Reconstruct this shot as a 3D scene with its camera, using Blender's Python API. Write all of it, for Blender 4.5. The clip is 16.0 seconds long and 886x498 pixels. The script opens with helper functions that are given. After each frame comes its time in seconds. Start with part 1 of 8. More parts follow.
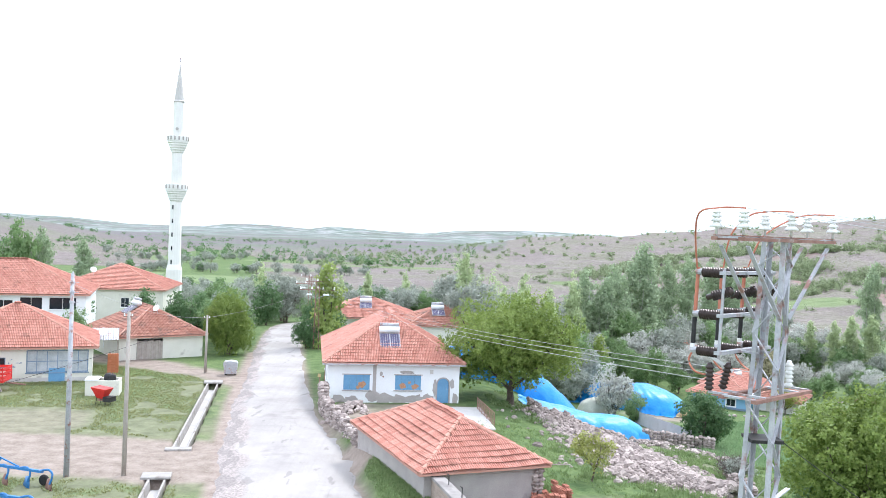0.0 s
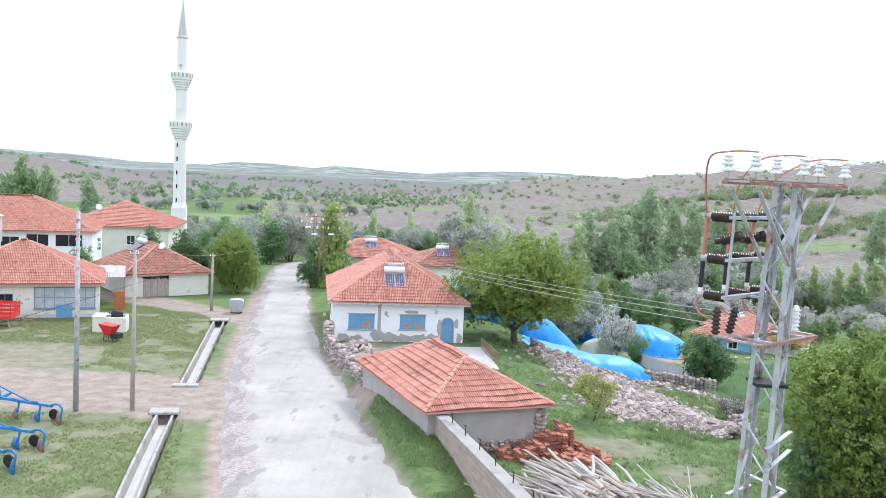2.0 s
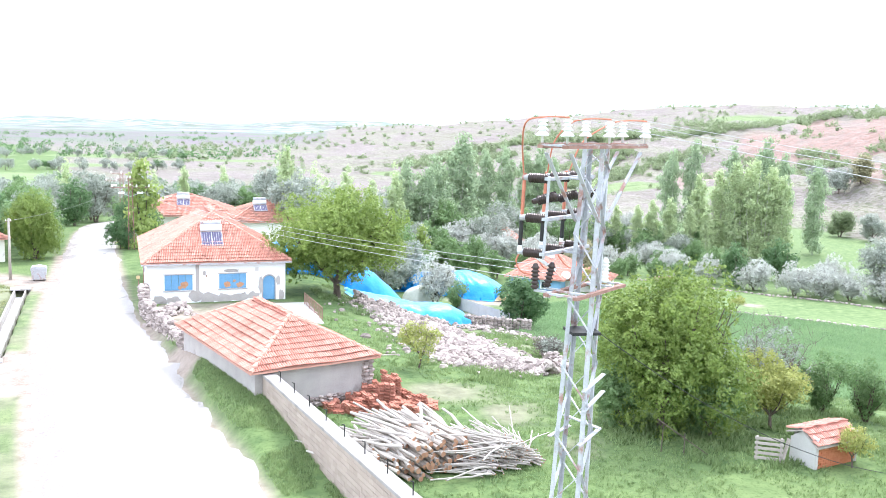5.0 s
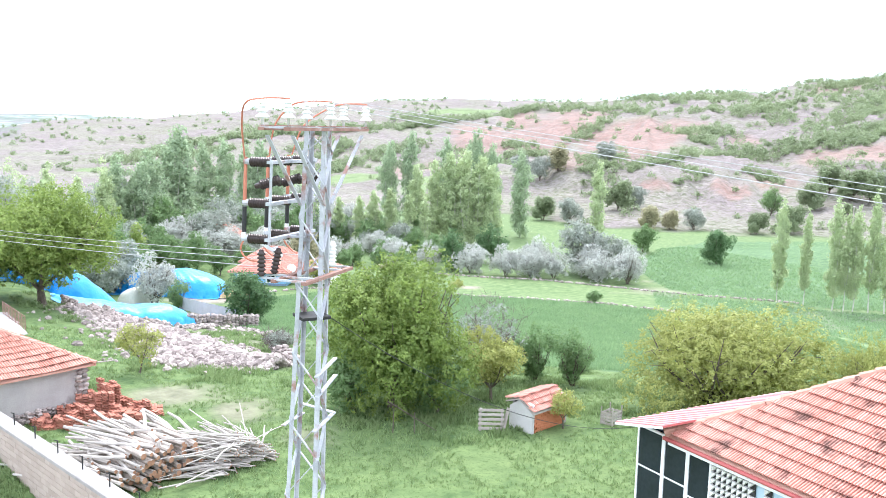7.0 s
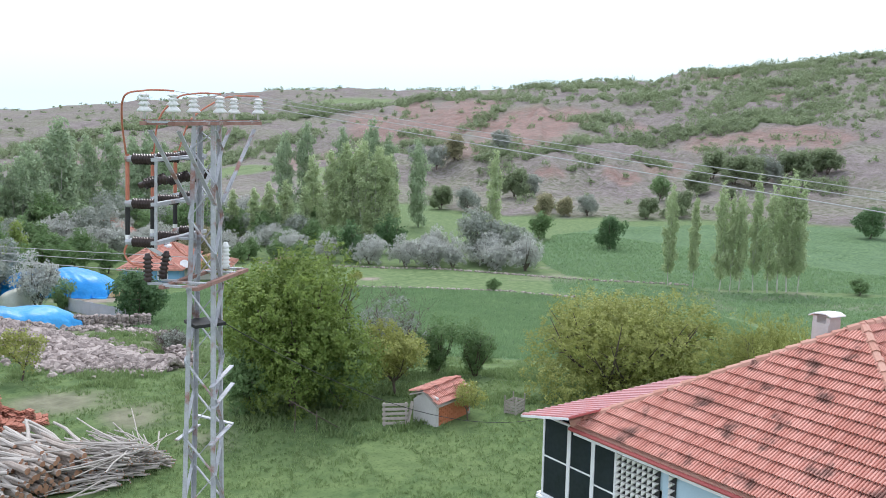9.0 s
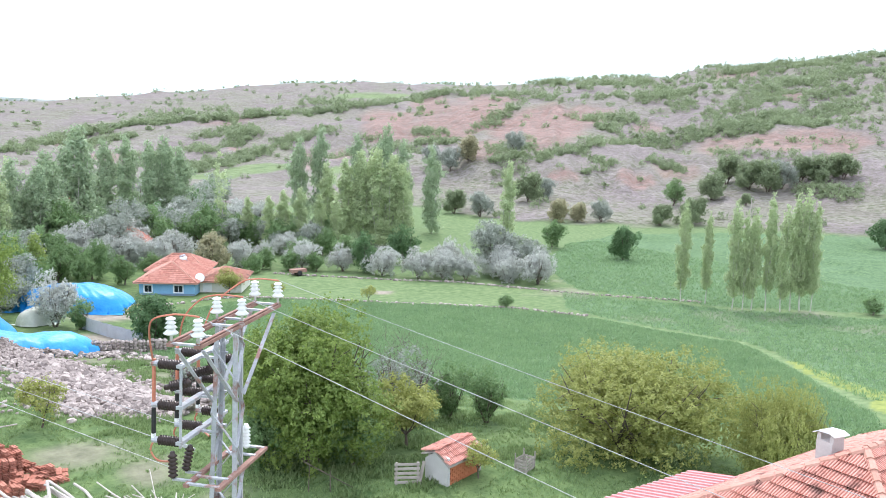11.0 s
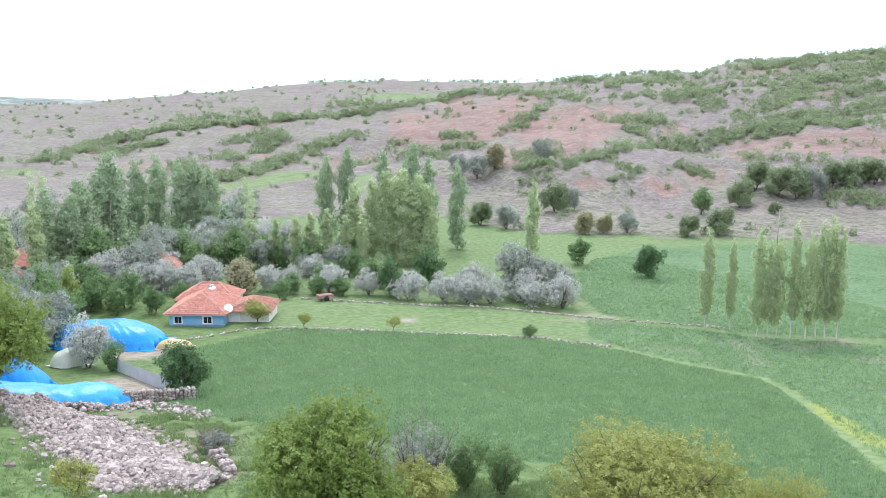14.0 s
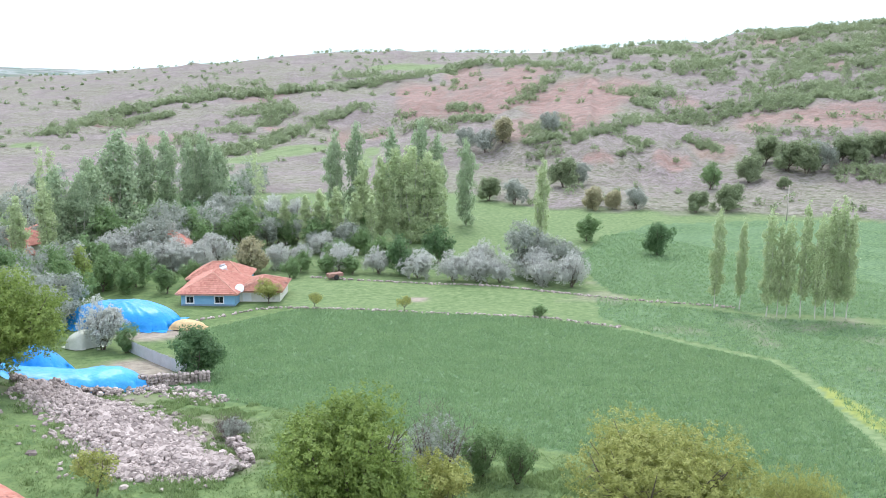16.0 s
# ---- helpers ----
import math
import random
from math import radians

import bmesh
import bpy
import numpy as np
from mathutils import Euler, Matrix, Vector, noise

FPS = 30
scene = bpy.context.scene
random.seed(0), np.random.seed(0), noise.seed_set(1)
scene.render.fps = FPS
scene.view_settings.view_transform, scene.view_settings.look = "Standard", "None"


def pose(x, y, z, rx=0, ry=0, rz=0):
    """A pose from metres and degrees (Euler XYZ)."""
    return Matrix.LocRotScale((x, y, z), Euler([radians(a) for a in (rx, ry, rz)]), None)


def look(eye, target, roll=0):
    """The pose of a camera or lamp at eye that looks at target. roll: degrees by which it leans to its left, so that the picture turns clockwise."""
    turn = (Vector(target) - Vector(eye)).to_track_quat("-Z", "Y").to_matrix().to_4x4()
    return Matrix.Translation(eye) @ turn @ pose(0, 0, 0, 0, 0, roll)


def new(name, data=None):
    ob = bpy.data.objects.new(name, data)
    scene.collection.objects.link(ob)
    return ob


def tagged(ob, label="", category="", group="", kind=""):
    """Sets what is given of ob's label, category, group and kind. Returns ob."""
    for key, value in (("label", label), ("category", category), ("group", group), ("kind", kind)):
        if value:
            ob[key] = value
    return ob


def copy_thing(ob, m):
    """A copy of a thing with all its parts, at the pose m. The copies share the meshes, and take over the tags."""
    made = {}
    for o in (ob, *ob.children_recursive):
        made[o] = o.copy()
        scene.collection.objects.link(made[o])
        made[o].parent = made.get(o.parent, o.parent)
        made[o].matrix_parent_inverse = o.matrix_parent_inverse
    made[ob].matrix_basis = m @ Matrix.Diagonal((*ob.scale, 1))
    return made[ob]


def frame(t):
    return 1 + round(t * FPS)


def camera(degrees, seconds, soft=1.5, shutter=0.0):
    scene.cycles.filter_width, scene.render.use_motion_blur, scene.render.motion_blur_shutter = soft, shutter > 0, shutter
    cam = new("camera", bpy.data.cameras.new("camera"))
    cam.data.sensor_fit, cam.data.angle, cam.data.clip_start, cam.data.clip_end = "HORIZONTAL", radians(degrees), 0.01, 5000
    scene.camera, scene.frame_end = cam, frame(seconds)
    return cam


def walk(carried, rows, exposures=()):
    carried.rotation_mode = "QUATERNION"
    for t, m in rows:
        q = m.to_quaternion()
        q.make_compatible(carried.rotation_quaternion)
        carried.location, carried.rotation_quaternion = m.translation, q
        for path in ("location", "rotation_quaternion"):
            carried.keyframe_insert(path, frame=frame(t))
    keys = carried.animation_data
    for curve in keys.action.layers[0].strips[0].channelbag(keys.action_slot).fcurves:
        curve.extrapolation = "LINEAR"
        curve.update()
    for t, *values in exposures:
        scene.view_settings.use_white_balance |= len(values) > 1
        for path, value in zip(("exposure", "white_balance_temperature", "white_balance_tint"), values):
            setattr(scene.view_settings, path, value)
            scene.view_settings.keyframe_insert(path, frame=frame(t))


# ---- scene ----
cam = camera(52.9, 16.0, soft=0.65)
PATH = [
    (0, (0.176, -0.215, 13.256), (0.157, 9.783, 13.055), 2.11),
    (0.5, (0.165, -0.197, 13.260), (0.135, 9.800, 12.993), 2.24),
    (1, (0.153, -0.178, 13.264), (0.124, 9.813, 12.838), 2.37),
    (1.5, (0.142, -0.160, 13.267), (0.103, 9.820, 12.644), 2.50),
    (2, (0.131, -0.142, 13.271), (0.087, 9.820, 12.401), 2.63),
    (2.5, (0.119, -0.123, 13.275), (0.062, 9.815, 12.173), 2.75),
    (3, (0.108, -0.105, 13.279), (0.055, 9.807, 11.958), 2.88),
    (3.2, (0.103, -0.098, 13.280), (0.048, 9.802, 11.869), 2.94),
    (5.3, (-0.105, -0.434, 13.565), (2.511, 9.125, 12.226), 1.53),
    (5.5, (-0.150, -0.508, 13.542), (2.914, 8.920, 12.222), 1.56),
    (6, (-0.181, -0.507, 13.504), (3.880, 8.537, 12.193), 1.58),
    (6.5, (-0.125, -0.352, 13.458), (4.357, 8.487, 12.123), 1.53),
    (7, (-0.017, -0.151, 13.384), (4.836, 8.487, 12.027), 1.44),
    (7.5, (0.108, 0.031, 13.290), (5.598, 8.279, 11.938), 1.32),
    (8, (0.213, 0.164, 13.216), (5.994, 8.211, 11.863), 1.19),
    (8.5, (0.265, 0.262, 13.230), (6.104, 8.257, 11.820), 1.08),
    (9, (0.229, 0.376, 13.431), (6.036, 8.387, 11.982), 1.02),
    (9.2, (0.182, 0.446, 13.591), (5.987, 8.457, 12.136), 1.00),
    (11.3, (0.145, 0.291, 17.158), (5.789, 8.397, 15.596), 1.32),
    (11.5, (0.203, 0.176, 17.450), (5.823, 8.298, 15.887), 1.23),
    (12, (0.334, -0.061, 18.209), (5.910, 8.092, 16.648), 1.03),
    (12.5, (0.440, -0.228, 19.020), (5.972, 7.952, 17.445), 0.85),
    (13, (0.516, -0.332, 19.873), (5.992, 7.885, 18.293), 0.71),
    (13.5, (0.557, -0.380, 20.740), (5.986, 7.862, 19.130), 0.59),
    (14, (0.558, -0.380, 21.573), (5.952, 7.882, 19.944), 0.50),
    (14.5, (0.516, -0.338, 22.301), (5.888, 7.937, 20.665), 0.44),
    (15, (0.425, -0.261, 22.836), (5.772, 8.024, 21.173), 0.41),
    (15.5, (0.281, -0.157, 23.069), (5.603, 8.138, 21.377), 0.40),
    (16, (0.080, -0.033, 22.870), (5.388, 8.213, 20.913), 0.43),
]
walk(cam, [(t, look(eye, target, roll)) for t, eye, target, roll in PATH], [
    (0.0, 1.15), (1.5, 0.95), (3.2, 1.0), (5.3, 1.86), (6.0, 1.82), (6.5, 1.72), (7.0, 1.72), (7.5, 1.62), (8.0, 1.1), (8.4, 0.62), (9.0, 0.58), (11.3, 1.2), (13.0, 1.12), (16.0, 1.05)])

# ---- light: a bright overcast sky with a thin blue gap, and a veiled sun ----
SUN_EL, SUN_ROT = radians(52), radians(215)
world = bpy.data.worlds.new("overcast_sky")
scene.world = world
world.use_nodes = True
wn, wl = world.node_tree.nodes, world.node_tree.links
wn.clear()
sky = wn.new("ShaderNodeTexSky")
sky.sky_type, sky.sun_disc, sky.sun_elevation, sky.sun_rotation = "NISHITA", False, SUN_EL, SUN_ROT
coord = wn.new("ShaderNodeTexCoord")
stretch = wn.new("ShaderNodeMapping")
stretch.inputs["Scale"].default_value = (1.2, 1.2, 7.0)
clouds = wn.new("ShaderNodeTexNoise")
clouds.inputs["Scale"].default_value, clouds.inputs["Detail"].default_value = 1.6, 6.0
cover = wn.new("ShaderNodeMapRange")
cover.inputs["From Min"].default_value, cover.inputs["From Max"].default_value = 0.16, 0.32
tone = wn.new("ShaderNodeMix")
tone.data_type = "RGBA"
haze = wn.new("ShaderNodeMix")
haze.data_type = "RGBA"
haze.inputs["A"].default_value, haze.inputs["B"].default_value = (6.9, 8.7, 10.1, 1), (10.6, 11.6, 13.7, 1)
split = wn.new("ShaderNodeSeparateXYZ")
low = wn.new("ShaderNodeMapRange")
low.inputs["From Min"].default_value, low.inputs["From Max"].default_value = 0.02, 0.17
wl.new(coord.outputs["Generated"], split.inputs["Vector"])
wl.new(split.outputs["Z"], low.inputs["Value"])
wl.new(low.outputs["Result"], haze.inputs["Factor"])
wl.new(haze.outputs["Result"], tone.inputs["B"])
back = wn.new("ShaderNodeBackground")
back.inputs["Strength"].default_value = 0.085
out = wn.new("ShaderNodeOutputWorld")
wl.new(coord.outputs["Generated"], stretch.inputs["Vector"])
wl.new(stretch.outputs["Vector"], clouds.inputs["Vector"])
wl.new(clouds.outputs["Fac"], cover.inputs["Value"])
wl.new(cover.outputs["Result"], tone.inputs["Factor"])
wl.new(sky.outputs["Color"], tone.inputs["A"])
wl.new(tone.outputs["Result"], back.inputs["Color"])
wl.new(back.outputs["Background"], out.inputs["Surface"])
sun = new("sun", bpy.data.lights.new("sun", "SUN"))
sun.data.energy, sun.data.angle, sun.data.color = 1.3, radians(12), (1.0, 0.98, 0.97)
sun.rotation_euler = Euler((math.pi / 2 - SUN_EL, 0, math.pi - SUN_ROT + math.pi))


# ---- building helpers ----
class Geo:
    """Collects vertices and faces for one mesh."""

    def __init__(self):
        self.v, self.f = [], []

    def add(self, verts, faces, m=None):
        n = len(self.v)
        self.v += [tuple(m @ Vector(p)) if m else tuple(p) for p in verts]
        self.f += [tuple(i + n for i in f) for f in faces]
        return self

    def box(self, a, b, m=None):
        (x0, y0, z0), (x1, y1, z1) = a, b
        v = [(x0, y0, z0), (x1, y0, z0), (x1, y1, z0), (x0, y1, z0), (x0, y0, z1), (x1, y0, z1), (x1, y1, z1), (x0, y1, z1)]
        return self.add(v, [(3, 2, 1, 0), (4, 5, 6, 7), (0, 1, 5, 4), (1, 2, 6, 5), (2, 3, 7, 6), (3, 0, 4, 7)], m)

    def block(self, a, b, c=0.02, m=None):
        """A box with its top edges chamfered."""
        (x0, y0, z0), (x1, y1, z1) = a, b
        v = [(x0, y0, z0), (x1, y0, z0), (x1, y1, z0), (x0, y1, z0), (x0, y0, z1 - c), (x1, y0, z1 - c), (x1, y1, z1 - c), (x0, y1, z1 - c),
             (x0 + c, y0 + c, z1), (x1 - c, y0 + c, z1), (x1 - c, y1 - c, z1), (x0 + c, y1 - c, z1)]
        f = [(3, 2, 1, 0), (8, 9, 10, 11)]
        for i in range(4):
            j = (i + 1) % 4
            f += [(i, j, j + 4, i + 4), (i + 4, j + 4, j + 8, i + 8)]
        return self.add(v, f, m)

    def tube(self, p, q, r0, r1=None, seg=8, caps=True):
        p, q, r1 = Vector(p), Vector(q), r0 if r1 is None else r1
        turn = (q - p).to_track_quat("Z", "Y").to_matrix()
        v, f = [], []
        for i in range(seg):
            a = 2 * math.pi * i / seg
            d = turn @ Vector((math.cos(a), math.sin(a), 0))
            v += [p + d * r0, q + d * r1]
        for i in range(seg):
            j = (i + 1) % seg
            f.append((2 * i, 2 * j, 2 * j + 1, 2 * i + 1))
        if caps:
            f += [tuple(range(2 * seg - 2, -1, -2)), tuple(range(1, 2 * seg, 2))]
        return self.add(v, f)

    def bar(self, p, q, w, t=None):
        """A steel bar of rectangular section from p to q."""
        p, q, t = Vector(p), Vector(q), t or w
        m = Matrix.Translation(p) @ (q - p).to_track_quat("Z", "Y").to_matrix().to_4x4()
        return self.box((-w / 2, -t / 2, 0), (w / 2, t / 2, (q - p).length), m)

    def path(self, pts, r, seg=6):
        for a, b in zip(pts, pts[1:]):
            self.tube(a, b, r, r, seg)
        return self

    def turned(self, prof, centre=(0, 0, 0), axis=(0, 0, 1), seg=12):
        """A turned body from (radius, height) pairs along an axis."""
        m = Matrix.Translation(centre) @ Vector(axis).to_track_quat("Z", "Y").to_matrix().to_4x4()
        v = [(r * math.cos(2 * math.pi * i / seg), r * math.sin(2 * math.pi * i / seg), h) for r, h in prof for i in range(seg)]
        f = [(k * seg + i, k * seg + (i + 1) % seg, (k + 1) * seg + (i + 1) % seg, (k + 1) * seg + i) for k in range(len(prof) - 1) for i in range(seg)]
        f += [tuple(range(seg - 1, -1, -1)), tuple(range((len(prof) - 1) * seg, len(prof) * seg))]
        return self.add(v, f, m)

    def prism(self, outline, y0, y1, m=None):
        """An outline in x and z, drawn along y."""
        n = len(outline)
        v = [(x, y0, z) for x, z in outline] + [(x, y1, z) for x, z in outline]
        f = [tuple(range(n)), tuple(range(2 * n - 1, n - 1, -1))] + [(i + n, (i + 1) % n + n, (i + 1) % n, i) for i in range(n)]
        return self.add(v, f, m)

    def mesh(self, name, material, flat=True):
        me = bpy.data.meshes.new(name)
        me.from_pydata(self.v, [], self.f)
        me.materials.append(material)
        if not flat:
            me.shade_smooth()
        return me


def thing(name, at, turn=0.0, label="", category="", group="", kind=""):
    ob = new(name)
    ob.matrix_basis = pose(*at, 0, 0, turn)
    ob.empty_display_size = 0.3
    return tagged(ob, label, category, group, kind)


def part(name, geo, material, parent, label="", flat=True):
    ob = new(name, geo.mesh(name, material, flat) if isinstance(geo, Geo) else geo)
    ob.parent = parent
    return tagged(ob, label)


def single(name, geo, material, label="", category="", group="", kind="", at=(0, 0, 0), turn=0.0, flat=True):
    ob = new(name, geo.mesh(name, material, flat) if isinstance(geo, Geo) else geo)
    ob.matrix_basis = pose(*at, 0, 0, turn)
    return tagged(ob, label, category, group, kind)


def quads(name, corners, material):
    """A mesh of loose quads from an array of shape (n, 4, 3)."""
    n = len(corners)
    me = bpy.data.meshes.new(name)
    me.vertices.add(4 * n)
    me.vertices.foreach_set("co", np.asarray(corners, np.float32).ravel())
    me.loops.add(4 * n)
    me.loops.foreach_set("vertex_index", np.arange(4 * n, dtype=np.int32))
    me.polygons.add(n)
    me.polygons.foreach_set("loop_start", np.arange(0, 4 * n, 4, dtype=np.int32))
    me.update(calc_edges=True)
    me.materials.append(material)
    return me


# ---- materials ----
def surface(name, dark, light, scale=2.0, fine=20.0, rough=0.8, bump=0.3, metal=0.0, stain=None, stain_at=0.6, stain_scale=0.8, vary=0.0, island=0.0, through_light=0.0, distance=0.02, world=False):
    """A procedural material: two tones by coarse and fine noise, stains, variation by object or by island, and relief."""
    m = bpy.data.materials.new(name)
    m.use_nodes = True
    nodes, links = m.node_tree.nodes, m.node_tree.links
    shader = nodes["Principled BSDF"]
    place = nodes.new("ShaderNodeNewGeometry").outputs["Position"] if world else nodes.new("ShaderNodeTexCoord").outputs["Object"]

    def grain(s, d=5.0):
        n = nodes.new("ShaderNodeTexNoise")
        n.inputs["Scale"].default_value, n.inputs["Detail"].default_value, n.inputs["Roughness"].default_value = s, d, 0.6
        links.new(place, n.inputs["Vector"])
        return n.outputs["Fac"]

    def math_node(op, a, b):
        n = nodes.new("ShaderNodeMath")
        n.operation = op
        for i, s in enumerate((a, b)):
            if isinstance(s, (int, float)):
                n.inputs[i].default_value = s
            else:
                links.new(s, n.inputs[i])
        return n.outputs[0]

    def ranged(s, a, b, c=0.0, d=1.0):
        n = nodes.new("ShaderNodeMapRange")
        for k, v in zip(("From Min", "From Max", "To Min", "To Max"), (a, b, c, d)):
            n.inputs[k].default_value = v
        links.new(s, n.inputs["Value"])
        return n.outputs["Result"]

    def mixed(f, a, b):
        n = nodes.new("ShaderNodeMix")
        n.data_type = "RGBA"
        for k, v in (("Factor", f), ("A", a), ("B", b)):
            if isinstance(v, tuple):
                n.inputs[k].default_value = (*v, 1)
            elif isinstance(v, float):
                n.inputs[k].default_value = v
            else:
                links.new(v, n.inputs[k])
        return n.outputs["Result"]

    coarse, small = grain(scale), grain(fine, 3.0)
    f = math_node("ADD", math_node("MULTIPLY", ranged(coarse, 0.3, 0.7), 0.6), math_node("MULTIPLY", ranged(small, 0.25, 0.75), 0.4))
    if island:
        info = nodes.new("ShaderNodeNewGeometry")
        f = math_node("ADD", math_node("MULTIPLY", f, 1 - island), math_node("MULTIPLY", info.outputs["Random Per Island"], island))
    if vary:
        info = nodes.new("ShaderNodeObjectInfo")
        f = math_node("ADD", math_node("MULTIPLY", f, 1 - vary), math_node("MULTIPLY", info.outputs["Random"], vary))
    colour = mixed(f, dark, light)
    if stain:
        colour = mixed(ranged(grain(stain_scale, 6.0), stain_at, stain_at + 0.12, 0.0, 0.85), colour, stain)
    links.new(colour, shader.inputs["Base Color"])
    shader.inputs["Roughness"].default_value, shader.inputs["Metallic"].default_value = rough, metal
    shader.inputs["Specular IOR Level"].default_value = 0.3
    if bump:
        b = nodes.new("ShaderNodeBump")
        b.inputs["Strength"].default_value, b.inputs["Distance"].default_value = bump, distance
        links.new(small, b.inputs["Height"])
        links.new(b.outputs["Normal"], shader.inputs["Normal"])
    if through_light:
        t = nodes.new("ShaderNodeBsdfTranslucent")
        links.new(colour, t.inputs["Color"])
        mix = nodes.new("ShaderNodeMixShader")
        mix.inputs["Fac"].default_value = through_light
        links.new(shader.outputs["BSDF"], mix.inputs[1])
        links.new(t.outputs["BSDF"], mix.inputs[2])
        links.new(mix.outputs["Shader"], nodes["Material Output"].inputs["Surface"])
    return m


def leaf(name, dark, light):
    return surface(name, dark, light, 0.35, 3.0, 0.55, 0.0, island=0.5, vary=0.12, through_light=0.45)


M_TILE = surface("clay_tile", (0.39, 0.150, 0.11), (0.63, 0.335, 0.27), 0.7, 7.0, 0.85, 0.25, stain=(0.16, 0.075, 0.055), stain_at=0.60, stain_scale=0.9, island=0.45)
M_TILE_PART = surface("clay_tile_single", (0.43, 0.165, 0.125), (0.66, 0.355, 0.295), 0.7, 7.0, 0.85, 0.25, stain=(0.11, 0.06, 0.05), stain_at=0.55, stain_scale=1.3, vary=0.45, world=True)
M_TILE_OLD = surface("weathered_clay_tile", (0.30, 0.12, 0.085), (0.52, 0.28, 0.215), 0.8, 7.0, 0.9, 0.3, stain=(0.17, 0.12, 0.10), stain_at=0.52, stain_scale=0.7, island=0.5)
M_RIDGE = surface("mortared_ridge_tile", (0.42, 0.19, 0.14), (0.58, 0.36, 0.29), 2.0, 14.0, 0.9, 0.4, vary=0.4)
M_STONEWHITE = surface("pale_dressed_stone", (0.66, 0.65, 0.63), (0.80, 0.79, 0.77), 0.5, 6.0, 0.85, 0.2)
M_WHITE = surface("whitewash", (0.70, 0.72, 0.74), (0.82, 0.84, 0.86), 0.6, 12.0, 0.85, 0.2, stain=(0.42, 0.39, 0.36), stain_at=0.66, stain_scale=0.5)
M_CREAM = surface("pale_render", (0.58, 0.57, 0.50), (0.72, 0.71, 0.64), 0.8, 14.0, 0.9, 0.3, stain=(0.42, 0.40, 0.35), stain_at=0.60)
M_PLASTER = surface("grey_plaster", (0.30, 0.28, 0.27), (0.46, 0.43, 0.41), 0.9, 16.0, 0.92, 0.5, stain=(0.22, 0.2, 0.19), stain_at=0.6)
M_CONC = surface("concrete", (0.42, 0.41, 0.40), (0.60, 0.58, 0.56), 0.8, 18.0, 0.9, 0.3, stain=(0.28, 0.26, 0.25), stain_at=0.62)
M_COPING = surface("weathered_coping", (0.23, 0.215, 0.205), (0.38, 0.36, 0.345), 1.0, 18.0, 0.92, 0.4, stain=(0.2, 0.185, 0.18), stain_at=0.58)
M_DITCH = surface("silted_concrete", (0.27, 0.255, 0.24), (0.44, 0.42, 0.40), 0.9, 14.0, 0.92, 0.4, stain=(0.2, 0.175, 0.15), stain_at=0.55)
M_FLAKE = surface("exposed_orange_board", (0.36, 0.17, 0.09), (0.52, 0.32, 0.2), 4.0, 20.0, 0.9, 0.3)
M_BLOCK = surface("pumice_block", (0.29, 0.235, 0.195), (0.47, 0.39, 0.335), 1.2, 24.0, 0.95, 0.5, vary=0.4)
M_STONE = surface("field_stone", (0.14, 0.112, 0.104), (0.54, 0.465, 0.43), 1.0, 9.0, 0.92, 0.5, island=0.6)
M_BLUE = surface("blue_paint", (0.10, 0.25, 0.42), (0.17, 0.36, 0.55), 1.0, 12.0, 0.6, 0.15, stain=(0.30, 0.22, 0.18), stain_at=0.68, stain_scale=3.0)
M_BLUEWALL = surface("blue_limewash", (0.16, 0.34, 0.52), (0.24, 0.44, 0.62), 0.8, 12.0, 0.85, 0.2)
M_TARP = surface("blue_tarpaulin", (0.005, 0.19, 0.54), (0.02, 0.30, 0.70), 0.5, 4.0, 0.38, 0.6, distance=0.06)
M_TARP_PALE = surface("pale_blue_tarpaulin", (0.01, 0.23, 0.57), (0.06, 0.37, 0.70), 0.4, 4.0, 0.4, 0.6, distance=0.06)
M_STEEL = surface("galvanised_steel", (0.30, 0.31, 0.34), (0.55, 0.56, 0.59), 3.0, 30.0, 0.55, 0.1, metal=0.25, stain=(0.30, 0.14, 0.10), stain_at=0.54, stain_scale=3.2)
M_RUST = surface("rusty_steel", (0.18, 0.09, 0.07), (0.36, 0.22, 0.18), 5.0, 30.0, 0.85, 0.2, stain=(0.45, 0.43, 0.42), stain_at=0.6, stain_scale=4.0)
M_PORC = surface("white_porcelain", (0.74, 0.74, 0.73), (0.84, 0.84, 0.83), 4.0, 30.0, 0.3, 0.0)
M_BROWN = surface("brown_porcelain", (0.035, 0.024, 0.022), (0.07, 0.05, 0.045), 6.0, 30.0, 0.25, 0.0)
M_COPPER = surface("red_insulated_cable", (0.42, 0.13, 0.08), (0.58, 0.24, 0.16), 6.0, 30.0, 0.6, 0.0)
M_BLACK = surface("black_rubber", (0.012, 0.012, 0.012), (0.04, 0.04, 0.04), 5.0, 30.0, 0.6, 0.0)
M_WIRE = surface("aluminium_wire", (0.36, 0.36, 0.36), (0.50, 0.50, 0.50), 2.0, 30.0, 0.5, 0.0, metal=0.4)
M_GLASS = surface("dark_window_glass", (0.012, 0.016, 0.02), (0.03, 0.04, 0.05), 0.6, 8.0, 0.06, 0.0)
M_CURTAIN = surface("curtained_glass", (0.30, 0.33, 0.35), (0.52, 0.55, 0.57), 1.5, 8.0, 0.12, 0.0)
M_PVC = surface("white_frame_paint", (0.70, 0.71, 0.72), (0.80, 0.81, 0.82), 2.0, 20.0, 0.5, 0.05)
M_SLATE = surface("slate_blue_frame_paint", (0.13, 0.19, 0.27), (0.20, 0.27, 0.36), 2.0, 20.0, 0.6, 0.1)
